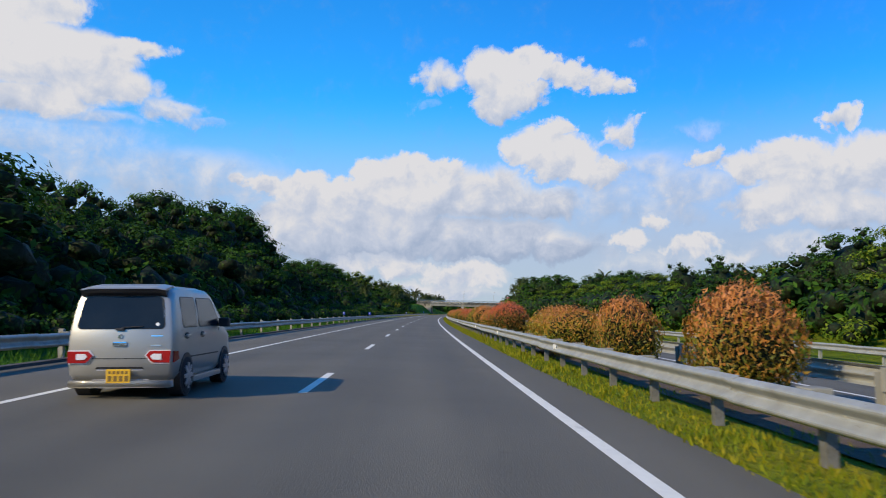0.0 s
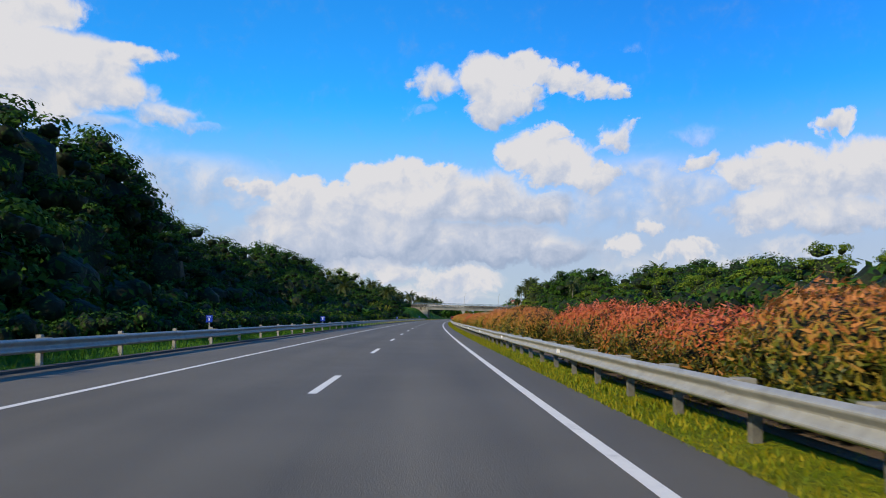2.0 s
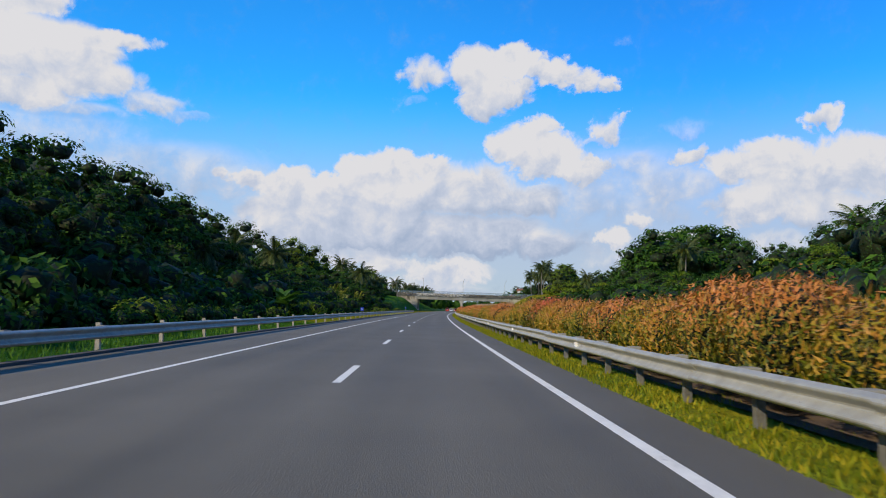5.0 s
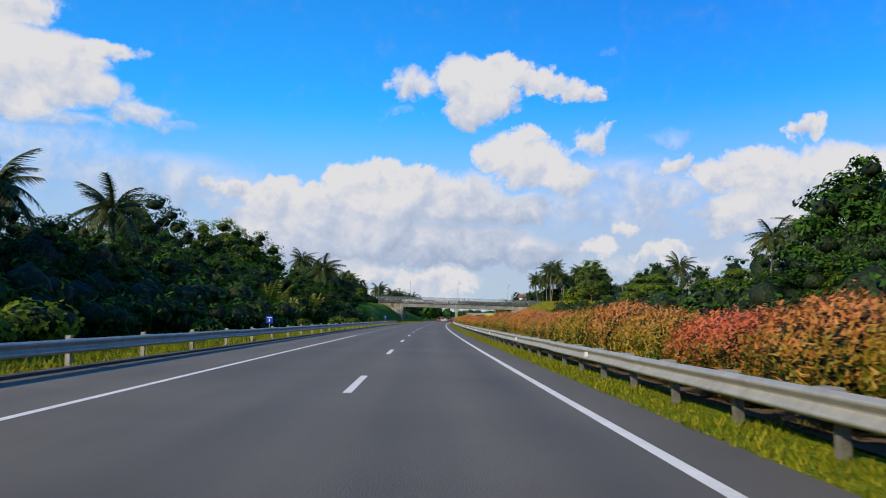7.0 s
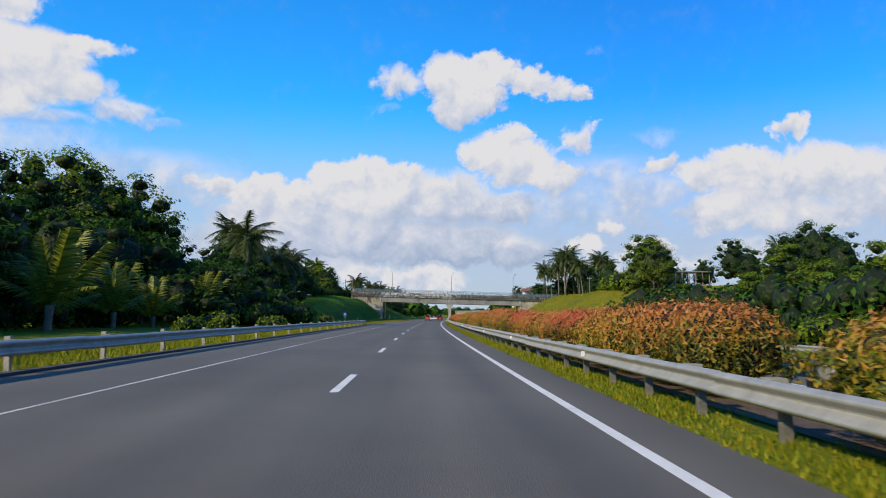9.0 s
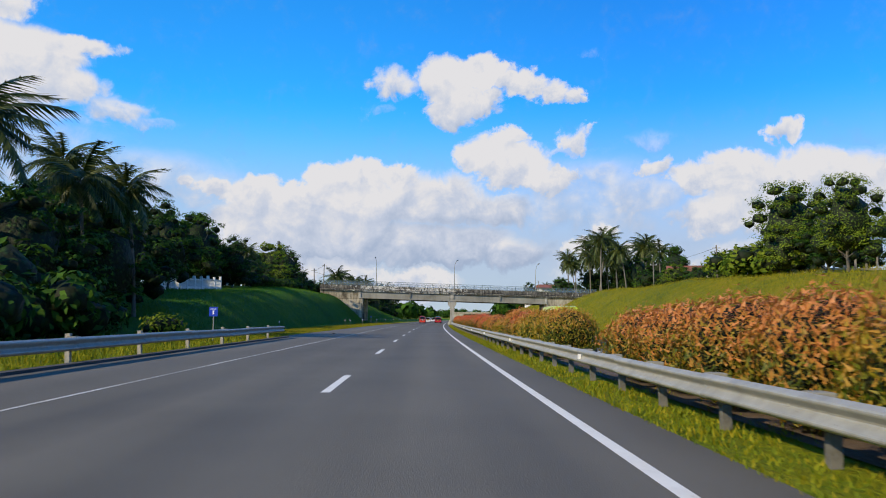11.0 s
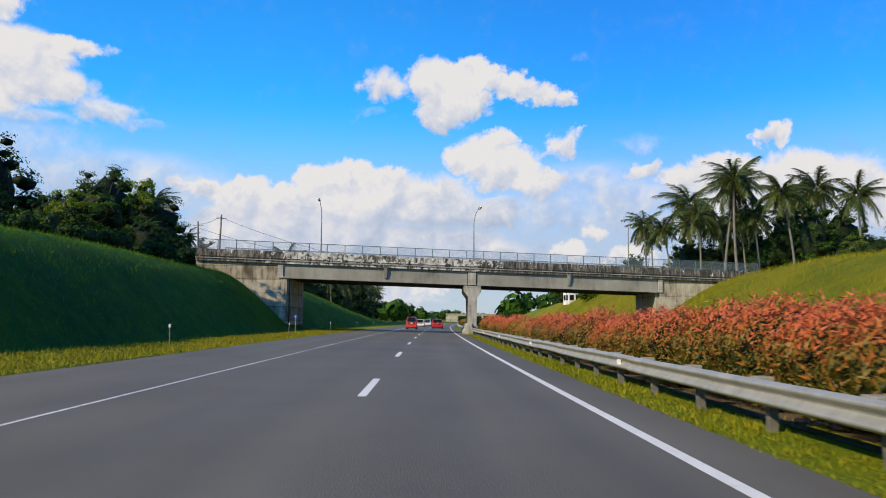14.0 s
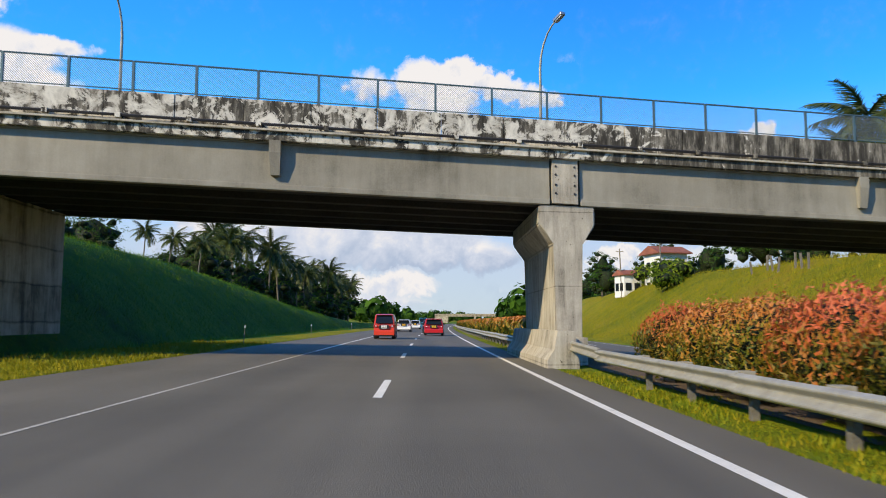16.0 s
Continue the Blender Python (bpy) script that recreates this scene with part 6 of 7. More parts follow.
def build_car(name, label, m, paint, length, width, height, belt, rake=0.14, hood=0.9, nose=0.2, wheel_r=0.30, plate=M_PLATE, group="cars on the road", front_seen=False):
    car = empty(name, m, label, "car", group)
    L, w, h = length, width / 2, height
    roof_end = L - hood - nose - 0.55 * (h - belt)
    st = [(0.03, rake + 0.10, 0.34, belt, h - 0.05, w * 0.93, w * 0.96, w * 0.80),
          (0.14, rake + 0.22, 0.24, belt, h - 0.008, w * 0.985, w * 0.99, w * 0.85),
          (L * 0.35, L * 0.36, 0.21, belt, h, w, w, w * 0.875),
          (L * 0.55, L * 0.53, 0.21, belt - 0.01, h - 0.01, w, w, w * 0.87),
          (L - hood - nose * 0.2, roof_end, 0.21, belt - 0.02, h - 0.06, w, w * 0.99, w * 0.82),
          (L - hood, L - hood - 0.03, 0.21, belt - 0.03, belt + 0.01, w, w * 0.985, w * 0.93),
          (L - nose, L - nose - 0.03, 0.24, belt - 0.14, belt - 0.08, w * 0.97, w * 0.95, w * 0.88),
          (L - 0.02, L - 0.04, 0.32, belt - 0.36, belt - 0.26, w * 0.86, w * 0.84, w * 0.76)]
    body = part("body", loft_bm(st), paint, car, smooth=True)
    body.data.set_sharp_from_angle(angle=radians(34))

    def side_pt(y, f, sgn, out=0.0):
        zb, zt, wb, wt = belt + 0.01, h - 0.03, w, w * 0.875
        return (sgn * (wb + (wt - wb) * f + out), y, zb + (zt - zb) * f)

    # glass: back, sides, front
    def back_pt(u, f):
        return (u * w * (0.93 + (0.80 - 0.93) * f), 0.022 + (rake + 0.09) * f, belt + (h - 0.05 - belt) * f)

    patch(car, "rear_window", [back_pt(-0.90, 0.06), back_pt(0.90, 0.06), back_pt(0.90, 0.86), back_pt(0.80, 0.93), back_pt(-0.80, 0.93), back_pt(-0.90, 0.86)], M_GLASS, "dark tinted rear window", 0.012)
    for sgn in (-1, 1):
        y0, y1, y2 = (0.34 + rake, L * 0.40, L * 0.43)
        y3, y4 = L - hood - nose - 0.02, roof_end - 0.02
        q = [side_pt(y0, 0.04, sgn, 0.0), side_pt(y1, 0.04, sgn), side_pt(y1, 0.80, sgn), side_pt(y0 + 0.06, 0.80, sgn)]
        r = [side_pt(y2, 0.04, sgn), side_pt(y3, 0.04, sgn), side_pt(y4, 0.78, sgn), side_pt(y2, 0.80, sgn)]
        for poly in (q, r):
            patch(car, "side_window", poly if sgn > 0 else poly[::-1], M_GLASS, "dark tinted side window")
        # door seams, sill, handles, mirror
        for y in (L * 0.415, L - hood - nose - 0.12, 0.52 + rake):
            patch(car, "door_seam", [(sgn * (w + 0.004), y - 0.003, 0.34), (sgn * (w + 0.004), y + 0.003, 0.34), (sgn * (w + 0.003), y + 0.003, belt - 0.02), (sgn * (w + 0.003), y - 0.003, belt - 0.02)][::sgn], M_BLACK, "", 0.006)
        patch(car, "side_moulding", [(sgn * (w + 0.012), 0.85, 0.60), (sgn * (w + 0.012), L - hood - 0.15, 0.62), (sgn * (w + 0.012), L - hood - 0.15, 0.635), (sgn * (w + 0.012), 0.85, 0.615)][::sgn], M_BLACK, "", 0.01)
        for y in (L * 0.22, L * 0.47):
            part("door_handle", box_bm(sgn * (w + 0.035) - 0.02, sgn * (w + 0.035) + 0.02, y - 0.09, y + 0.09, belt - 0.16, belt - 0.12, 0.012), paint, car)
        part("sill", box_bm(sgn * w - 0.05, sgn * w + 0.02, 0.95, L - 0.95, 0.17, 0.29, 0.02), paint, car)
        mirror = part("mirror", box_bm(sgn * (w + 0.02) - 0.0, sgn * (w + 0.02) + sgn * 0.17, L - hood - nose - 0.16, L - hood - nose - 0.06, belt + 0.0, belt + 0.15, 0.03) if sgn > 0 else box_bm(-w - 0.19, -w - 0.02, L - hood - nose - 0.16, L - hood - nose - 0.06, belt, belt + 0.15, 0.03), M_BLACK, car)
        # lamps
        zl = belt - 0.10
        lamp = [(sgn * w * 0.62, -0.0, zl - 0.12), (sgn * w * 0.97, 0.03, zl - 0.12), (sgn * w * 0.985, 0.06, zl + 0.02), (sgn * w * 0.66, 0.0, zl + 0.0)]
        t = patch(car, "tail_lamp", lamp if sgn > 0 else lamp[::-1], M_LENS, "red tail lamp with a clear middle", 0.03)
        inner = [(sgn * w * 0.70, -0.03, zl - 0.09), (sgn * w * 0.86, -0.02, zl - 0.09), (sgn * w * 0.86, -0.015, zl - 0.03), (sgn * w * 0.71, -0.03, zl - 0.03)]
        patch(t, "reflector", inner if sgn > 0 else inner[::-1], M_CLEAR, "clear reflector", 0.02)
        wrap = [(sgn * (w * 0.985), 0.03, zl - 0.12), (sgn * (w + 0.0), 0.22, zl - 0.08), (sgn * (w + 0.0), 0.16, zl + 0.01), (sgn * (w * 0.985), 0.05, zl + 0.02)]
        patch(t, "side_lens", wrap if sgn > 0 else wrap[::-1], M_LENS, "", 0.012)
        head = [(sgn * w * 0.50, L - 0.02, belt - 0.34), (sgn * w * 0.90, L - 0.10, belt - 0.34), (sgn * w * 0.93, L - 0.17, belt - 0.18), (sgn * w * 0.52, L - 0.06, belt - 0.23)]
        patch(car, "headlamp", head[::-1] if sgn > 0 else head, M_CLEAR, "clear headlamp", 0.03)
        # wheels in dark arches
        for y in (0.62 if L < 3.7 else 0.78, L - (0.62 if L < 3.7 else 0.82)):
            arch = bmesh.new()
            bmesh.ops.create_cone(arch, cap_ends=True, segments=28, radius1=wheel_r * 1.17, radius2=wheel_r * 1.17, depth=0.22, matrix=pose(sgn * (w - 0.098), y, wheel_r + 0.02, 0, 90, 0))
            part("wheel_arch", arch, M_BLACK, car)
            wheel(car, sgn * (w + 0.022), y, wheel_r, sgn)
    # windscreen
    a = L - hood + 0.01
    screen = [(-w * 0.86, a, belt + 0.03), (w * 0.86, a, belt + 0.03), (w * 0.76, roof_end + 0.06, h - 0.10), (-w * 0.76, roof_end + 0.06, h - 0.10)]
    patch(car, "windscreen", screen[::-1], M_GLASS, "dark windscreen", 0.02)
    # tail: bumper, plate, handle, wiper, spoiler
    part("rear_bumper", box_bm(-w * 0.97, w * 0.97, -0.05, 0.16, 0.27, 0.58, 0.035), paint, car, smooth=False)
    part("bumper_lip", box_bm(-w * 0.98, w * 0.98, -0.055, 0.1, 0.24, 0.275, 0.008), M_BLACK, car)
    pz = 0.86
    part("plate_recess", box_bm(-0.36, 0.36, -0.035, 0.02, pz - 0.15, pz + 0.13, 0.02), M_BLACK, car)
    p = part("number_plate", box_bm(-0.19, 0.19, -0.052, -0.03, pz - 0.11, pz + 0.10, 0.004), plate, car)
    for zz in (pz - 0.06, pz + 0.035):
        for k in range(4):
            part("plate_bar", box_bm(-0.15 + 0.078 * k, -0.10 + 0.078 * k, -0.056, -0.05, zz, zz + 0.05), M_BLACK, p)
    part("tailgate_handle", box_bm(-0.10, 0.10, -0.022, 0.05, belt - 0.17, belt - 0.11, 0.018), M_CHROME, car)
    part("badge", tube_bm([(0, 0.03, belt - 0.06), (0, -0.004, belt - 0.06)], 0.035, 12), M_CHROME, car)
    part("wiper", tube_bm([(0.05, 0.0, belt + 0.04), (-0.3, 0.02, belt + 0.09)], 0.012, 6), M_BLACK, car)
    sp = bmesh.new()
    prof = [(-0.02 + rake * 0.5, h - 0.05), (rake + 0.22, h + 0.005), (rake + 0.22, h - 0.03), (0.0 + rake * 0.5, h - 0.075)]
    ends = [[sp.verts.new((x, y, z)) for y, z in prof] for x in (-w * 0.80, w * 0.80)]
    for k in range(4):
        sp.faces.new((ends[0][k], ends[1][k], ends[1][(k + 1) % 4], ends[0][(k + 1) % 4]))
    sp.faces.new(ends[0][::-1])
    sp.faces.new(ends[1])
    part("spoiler", sp, paint, car)
    part("aerial", tube_bm([(0.0, 0.45, h - 0.01), (0.0, 0.36, h + 0.16)], 0.008, 6), M_BLACK, car)
    part("front_bumper", box_bm(-w * 0.93, w * 0.93, L - 0.22, L + 0.01, 0.26, 0.55, 0.06), paint, car)
    part("grille", box_bm(-w * 0.5, w * 0.5, L - 0.1, L + 0.018, belt - 0.42, belt - 0.30, 0.015), M_BLACK, car)
    part("underside", box_bm(-w * 0.82, w * 0.82, 0.2, L - 0.2, 0.17, 0.30), M_BLACK, car)
    return car




def rounded(y0, y1, z0, z1, r, lean=0.0, n=5):
    """A round-cornered outline; the far edge leans back by lean at the top."""
    out = []
    for cy, cz, a0 in ((y1 - r, z0 + r, -90), (y1 - r, z1 - r, 0), (y0 + r, z1 - r, 90), (y0 + r, z0 + r, 180)):
        for k in range(n):
            a = radians(a0 + 90 * k / (n - 1))
            y, z = cy + r * math.cos(a), cz + r * math.sin(a)
            out.append((y - lean * (z - z0) / (z1 - z0) * (1.0 if cy > (y0 + y1) / 2 else 0.0), z))
    return out


def box_car(m):
    """A tall small hatchback with a flat tail, built from rounded rings."""
    car = empty("hatchback_van", m, "silver box-shaped small car with a black roof spoiler on the road", "car", "cars on the road")
    L, w, h = 3.40, 0.7375, 1.60
    zs = [0.20, 0.22, 0.34, 0.55, 0.80, 0.95, 1.15, 1.34, 1.46, 1.54, 1.585, 1.60]
    ws = [0.0, 0.86, 0.985, 1.0, 1.0, 0.985, 0.95, 0.905, 0.865, 0.80, 0.62, 0.0]
    rear = [0.14, 0.10, 0.03, 0.0, 0.012, 0.03, 0.075, 0.125, 0.165, 0.21, 0.27, 0.30]
    front = [3.20, 3.26, 3.36, 3.38, 3.32, 3.05, 2.78, 2.52, 2.34, 2.20, 2.08, 2.04]

    def tail(z):
        return float(np.interp(z, zs[1:], rear[1:]))

    def flank(z):
        return w * float(np.interp(z, zs[1:], ws[1:]))

    bm = bmesh.new()
    rings = []
    for f, k in ((0.0, 0.90), (0.006, 0.955), (0.025, 0.985), (0.08, 1.0), (0.35, 1.0), (0.62, 1.0), (0.88, 0.985), (0.96, 0.95), (0.99, 0.89), (1.0, 0.82)):
        half = [(x * w * k, a + (b - a) * f, z) for x, a, b, z in zip(ws, rear, front, zs)]
        rings.append([bm.verts.new(q) for q in half] + [bm.verts.new((-x, y, z)) for x, y, z in half[-2:0:-1]])
    n = len(rings[0])
    for r0, r1 in zip(rings, rings[1:]):
        for k in range(n):
            bm.faces.new((r0[k], r1[k], r1[(k + 1) % n], r0[(k + 1) % n]))
    for ring in (rings[0], rings[-1]):
        half = len(zs)
        left = [ring[0]] + ring[:half - 1:-1] + [ring[half - 1]]
        for k in range(half - 1):
            q = [ring[k], ring[k + 1], left[k + 1], left[k]]
            q = [v for i, v in enumerate(q) if v not in q[:i]]
            if len(q) > 2:
                bm.faces.new(q)
    body = part("body", bm, M_SILVER, car, smooth=True)
    body.data.set_sharp_from_angle(angle=radians(40))

    def on_tail(pts, out=0.004):
        return [(x, tail(z) - out, z) for x, z in pts]

    glass = rounded(-0.60, 0.60, 0.97, 1.41, 0.07)
    glass = [(x * (1.0 - 0.11 * (z - 0.97) / 0.44), z) for x, z in glass]
    patch(car, "rear_window", on_tail(glass), M_GLASS, "dark tinted rear window", 0.006)
    patch(car, "window_seal", on_tail([(x * 1.025, 1.19 + (z - 1.19) * 1.04) for x, z in glass], 0.0), M_BLACK, "", 0.004)
    patch(car, "sticker", on_tail([(0.50 + 0.026 * math.cos(a), 1.03 + 0.026 * math.sin(a)) for a in [i * math.tau / 10 for i in range(10)]], 0.010), M_PLATE_WHITE, "small pale round sticker", 0.003)
    # tailgate seam, lamps, bumper, plate
    patch(car, "seam", on_tail([(-0.46, 0.556), (0.46, 0.556), (0.46, 0.564), (-0.46, 0.564)]), M_BLACK, "", 0.004)
    for sgn in (-1, 1):
        shape = [(sgn * x, z) for x, z in ((0.36, 0.60), (0.42, 0.53), (0.46, 0.50), (0.685, 0.50), (0.70, 0.66), (0.42, 0.66))]
        lamp = patch(car, "tail_lamp", on_tail(shape if sgn > 0 else shape[::-1], 0.006), M_LENS, "red tail lamp with a clear middle", 0.02)
        rim = [(sgn * x, z) for x, z in ((0.345, 0.60), (0.415, 0.515), (0.455, 0.485), (0.69, 0.485), (0.70, 0.675), (0.41, 0.675))]
        patch(lamp, "lamp_rim", on_tail(rim if sgn > 0 else rim[::-1], 0.002), M_CLEAR, "pale rim", 0.012)
        inner = [(sgn * x, z) for x, z in ((0.43, 0.585), (0.47, 0.545), (0.58, 0.545), (0.58, 0.625), (0.46, 0.625))]
        patch(lamp, "reflector", on_tail(inner if sgn > 0 else inner[::-1], 0.02), M_CLEAR, "clear reflector", 0.012)
        wrap = [(sgn * 0.725, 0.05, 0.50), (sgn * 0.742, 0.24, 0.54), (sgn * 0.742, 0.20, 0.65), (sgn * 0.725, 0.05, 0.66)]
        patch(lamp, "side_lens", wrap if sgn > 0 else wrap[::-1], M_LENS, "", 0.006)
    skirt = bmesh.new()
    lip = [(-0.71, 0.10), (-0.69, -0.015), (-0.40, -0.045), (0.40, -0.045), (0.69, -0.015), (0.71, 0.10)]
    rows = [[skirt.verts.new((x * k, y + dy, z)) for x, y in lip] for z, k, dy in ((0.16, 0.985, 0.03), (0.175, 1.0, 0.015), (0.25, 1.005, 0.012), (0.265, 0.985, 0.03))]
    for r0, r1 in zip(rows, rows[1:]):
        for k in range(len(lip) - 1):
            skirt.faces.new((r0[k], r0[k + 1], r1[k + 1], r1[k]))
    bmesh.ops.solidify(skirt, geom=skirt.faces[:], thickness=0.012)
    part("bumper_lip", skirt, M_SILVER, car, "silver lower bumper skirt", smooth=True)
    patch(car, "plate_recess", on_tail([(-0.40, 0.24), (0.40, 0.24), (0.31, 0.42), (-0.31, 0.42)], 0.0), M_CLEAR, "pale recessed plate surround", 0.006)
    patch(car, "recess_edge", on_tail([(-0.33, 0.42), (0.33, 0.42), (0.31, 0.445), (-0.31, 0.445)], 0.0), M_BLACK, "", 0.014)
    plate = part("number_plate", box_bm(-0.165, 0.165, -0.035, -0.015, 0.225, 0.415, 0.006), M_PLATE, car, "yellow number plate")
    for z, k0, bw in ((0.35, 5, 0.034), (0.25, 4, 0.048)):
        for k in range(k0):
            x = -0.115 + 0.23 * k / (k0 - 1)
            part("plate_bar", box_bm(x - bw / 2, x + bw / 2, -0.039, -0.034, z, z + (0.04 if k0 == 5 else 0.075)), M_PLATE_INK, plate)
    part("tailgate_handle", box_bm(-0.095, 0.095, -0.012, 0.03, 0.725, 0.79, 0.015), M_CHROME, car, "chrome tailgate handle")
    badge = bmesh.new()
    bmesh.ops.create_cone(badge, cap_ends=True, segments=12, radius1=0.035, radius2=0.03, depth=0.02, matrix=pose(0, 0.014, 0.86, 90, 0, 0))
    part("badge", badge, M_CHROME, car)
    for x0, x1, z in ((0.42, 0.58, 0.86), (0.42, 0.56, 0.73)):
        patch(car, "badge_bar", on_tail([(x0, z), (x1, z), (x1, z + 0.016), (x0, z + 0.016)]), M_CHROME, "", 0.003)
    part("wiper", tube_bm([(0.0, 0.02, 0.965), (0.03, 0.012, 0.985), (0.30, 0.02, 1.0)], 0.009, 6), M_BLACK, car)
    part("wiper_pivot", box_bm(-0.07, 0.05, 0.0, 0.05, 0.945, 0.975, 0.01), M_BLACK, car)
    # roof spoiler: silver top, black under side
    for name, mat, prof in (("spoiler", M_SILVER, [(0.02, 1.525), (0.05, 1.545), (0.40, 1.60), (0.40, 1.575), (0.05, 1.515)]), ("spoiler_underside", M_BLACK, [(0.03, 1.515), (0.30, 1.55), (0.26, 1.46), (0.12, 1.43), (0.06, 1.47)])):
        sp = bmesh.new()
        ends = [[sp.verts.new((x, y + 0.03 * abs(x) / 0.58, z - (0.022 if abs(x) > 0.5 else 0.0))) for y, z in prof] for x in (-0.585, -0.45, 0.0, 0.45, 0.585)]
        for e0, e1 in zip(ends, ends[1:]):
            for k in range(5):
                sp.faces.new((e0[k], e1[k], e1[(k + 1) % 5], e0[(k + 1) % 5]))
        sp.faces.new(ends[0][::-1])
        sp.faces.new(ends[-1])
        part(name, sp, mat, car)
    part("aerial", tube_bm([(0.28, 0.55, 1.585), (0.28, 0.50, 1.66)], 0.008, 6), M_BLACK, car)
    # sides
    for sgn in (-1, 1):
        for y0, y1, lean in ((0.46, 1.16, 0.0), (1.27, 2.52, 0.42)):
            out = rounded(y0, y1, 0.985, 1.41, 0.06, lean)
            pts = [(sgn * (flank(z) + 0.003), y, z) for y, z in out]
            patch(car, "side_window", pts if sgn > 0 else pts[::-1], M_GLASS, "dark tinted side window", 0.004)
            ring = [(sgn * (flank(z) + 0.001), (y0 + y1) / 2 + (y - (y0 + y1) / 2) * 1.04, 1.2 + (z - 1.2) * 1.07) for y, z in out]
            patch(car, "window_seal", ring if sgn > 0 else ring[::-1], M_BLACK, "", 0.002)
        for y in (0.40, 1.21, 2.42):
            seam = [(sgn * (flank(z) + 0.001), yy, z) for yy, z in ((y - 0.004, 0.30), (y + 0.004, 0.30), (y + 0.004, 0.95), (y - 0.004, 0.95))]
            patch(car, "door_seam", seam if sgn > 0 else seam[::-1], M_BLACK, "", 0.002)
        crease = [(sgn * (w + 0.001), yy, z) for yy, z in ((0.70, 0.535), (2.30, 0.525), (2.36, 0.545), (0.62, 0.555))]
        patch(car, "side_moulding", crease if sgn > 0 else crease[::-1], M_BLACK, "", 0.004)
        for y in (0.62, 1.42):
            part("door_handle", box_bm(sgn * 0.755 - 0.018, sgn * 0.755 + 0.018, y - 0.085, y + 0.085, 0.835, 0.875, 0.014), M_SILVER, car)
            patch(car, "handle_recess", [(sgn * 0.7385, y + 0.10 * math.cos(a), 0.855 + 0.05 * math.sin(a)) for a in [i * math.tau / 10 * sgn for i in range(10)]], M_BLACK, "", 0.002)
        part("sill", box_bm(sgn * 0.70 - 0.045, sgn * 0.70 + 0.055, 0.92, 2.48, 0.16, 0.25, 0.02), M_SILVER, car)
        mirror = box_bm(-0.09, 0.09, -0.05, 0.05, -0.075, 0.075, 0.03)
        bmesh.ops.transform(mirror, matrix=pose(sgn * 0.82, 2.42, 1.03, 0, 0, -8 * sgn), verts=mirror.verts)
        part("mirror", mirror, M_BLACK, car)
        head = [(sgn * 0.40, 3.385, 0.60), (sgn * 0.62, 3.33, 0.60), (sgn * 0.66, 3.25, 0.78), (sgn * 0.42, 3.36, 0.76)]
        patch(car, "headlamp", head[::-1] if sgn > 0 else head, M_CLEAR, "clear headlamp", 0.02)
        for y in (0.60, 2.78):
            arch = bmesh.new()
            bmesh.ops.create_cone(arch, cap_ends=True, segments=32, radius1=0.312, radius2=0.312, depth=0.20, matrix=pose(sgn * (w - 0.092), y, 0.30, 0, 90, 0))
            part("wheel_arch", arch, M_BLACK, car)
            wheel(car, sgn * (w + 0.016), y, 0.282, sgn, 0.165)
    screen = [(-0.62, 3.06, 0.96), (0.62, 3.06, 0.96), (0.56, 2.42, 1.42), (-0.56, 2.42, 1.42)]
    patch(car, "windscreen", screen[::-1], M_GLASS, "dark windscreen", 0.02)
    part("grille", box_bm(-0.35, 0.35, 3.34, 3.395, 0.42, 0.52, 0.015), M_BLACK, car)
    part("underside", box_bm(-0.60, 0.60, 0.2, 3.2, 0.15, 0.28), M_BLACK, car)
    return car


box_car(along(-1.25, -2.33))
build_car("sport_utility_car", "red sport utility car driving ahead in the lane", along(511.5, 1.35), M_RED, 4.25, 1.80, 1.60, 1.02, 0.34, 0.95, 0.22, 0.34)
build_car("small_van", "orange-red small van ahead on the road", along(494.0, -2.25), M_ORANGE, 3.50, 1.50, 1.78, 1.08, 0.16, 0.42, 0.14, 0.28, plate=M_PLATE_WHITE)
build_car("white_car", "white hatchback far ahead on the road", along(535.0, -2.45), M_WHITE, 3.95, 1.70, 1.50, 0.98, 0.42, 0.9, 0.2, 0.3)
build_car("white_car", "white car behind others far ahead", along(570.0, -2.2), M_WHITE, 4.2, 1.74, 1.48, 0.96, 0.5, 0.95, 0.2, 0.3)
build_car("navy_car", "dark navy car ahead of the red one", along(528.0, 0.9), M_NAVY, 4.2, 1.74, 1.50, 0.98, 0.40, 0.95, 0.2, 0.31)
build_car("teal_van", "teal van far ahead on the road", along(596.0, -1.6), M_TEAL, 4.4, 1.75, 2.05, 1.15, 0.12, 0.5, 0.15, 0.31)
p = level(43.2, 14.3, opposite(14.3))
build_car("oncoming_car", "white sport utility car on the oncoming carriageway", pose(p.x, p.y, p.z, 0, 0, heading(40) + 180), M_WHITE, 4.1, 1.76, 1.62, 1.02, 0.3, 0.95, 0.22, 0.34)


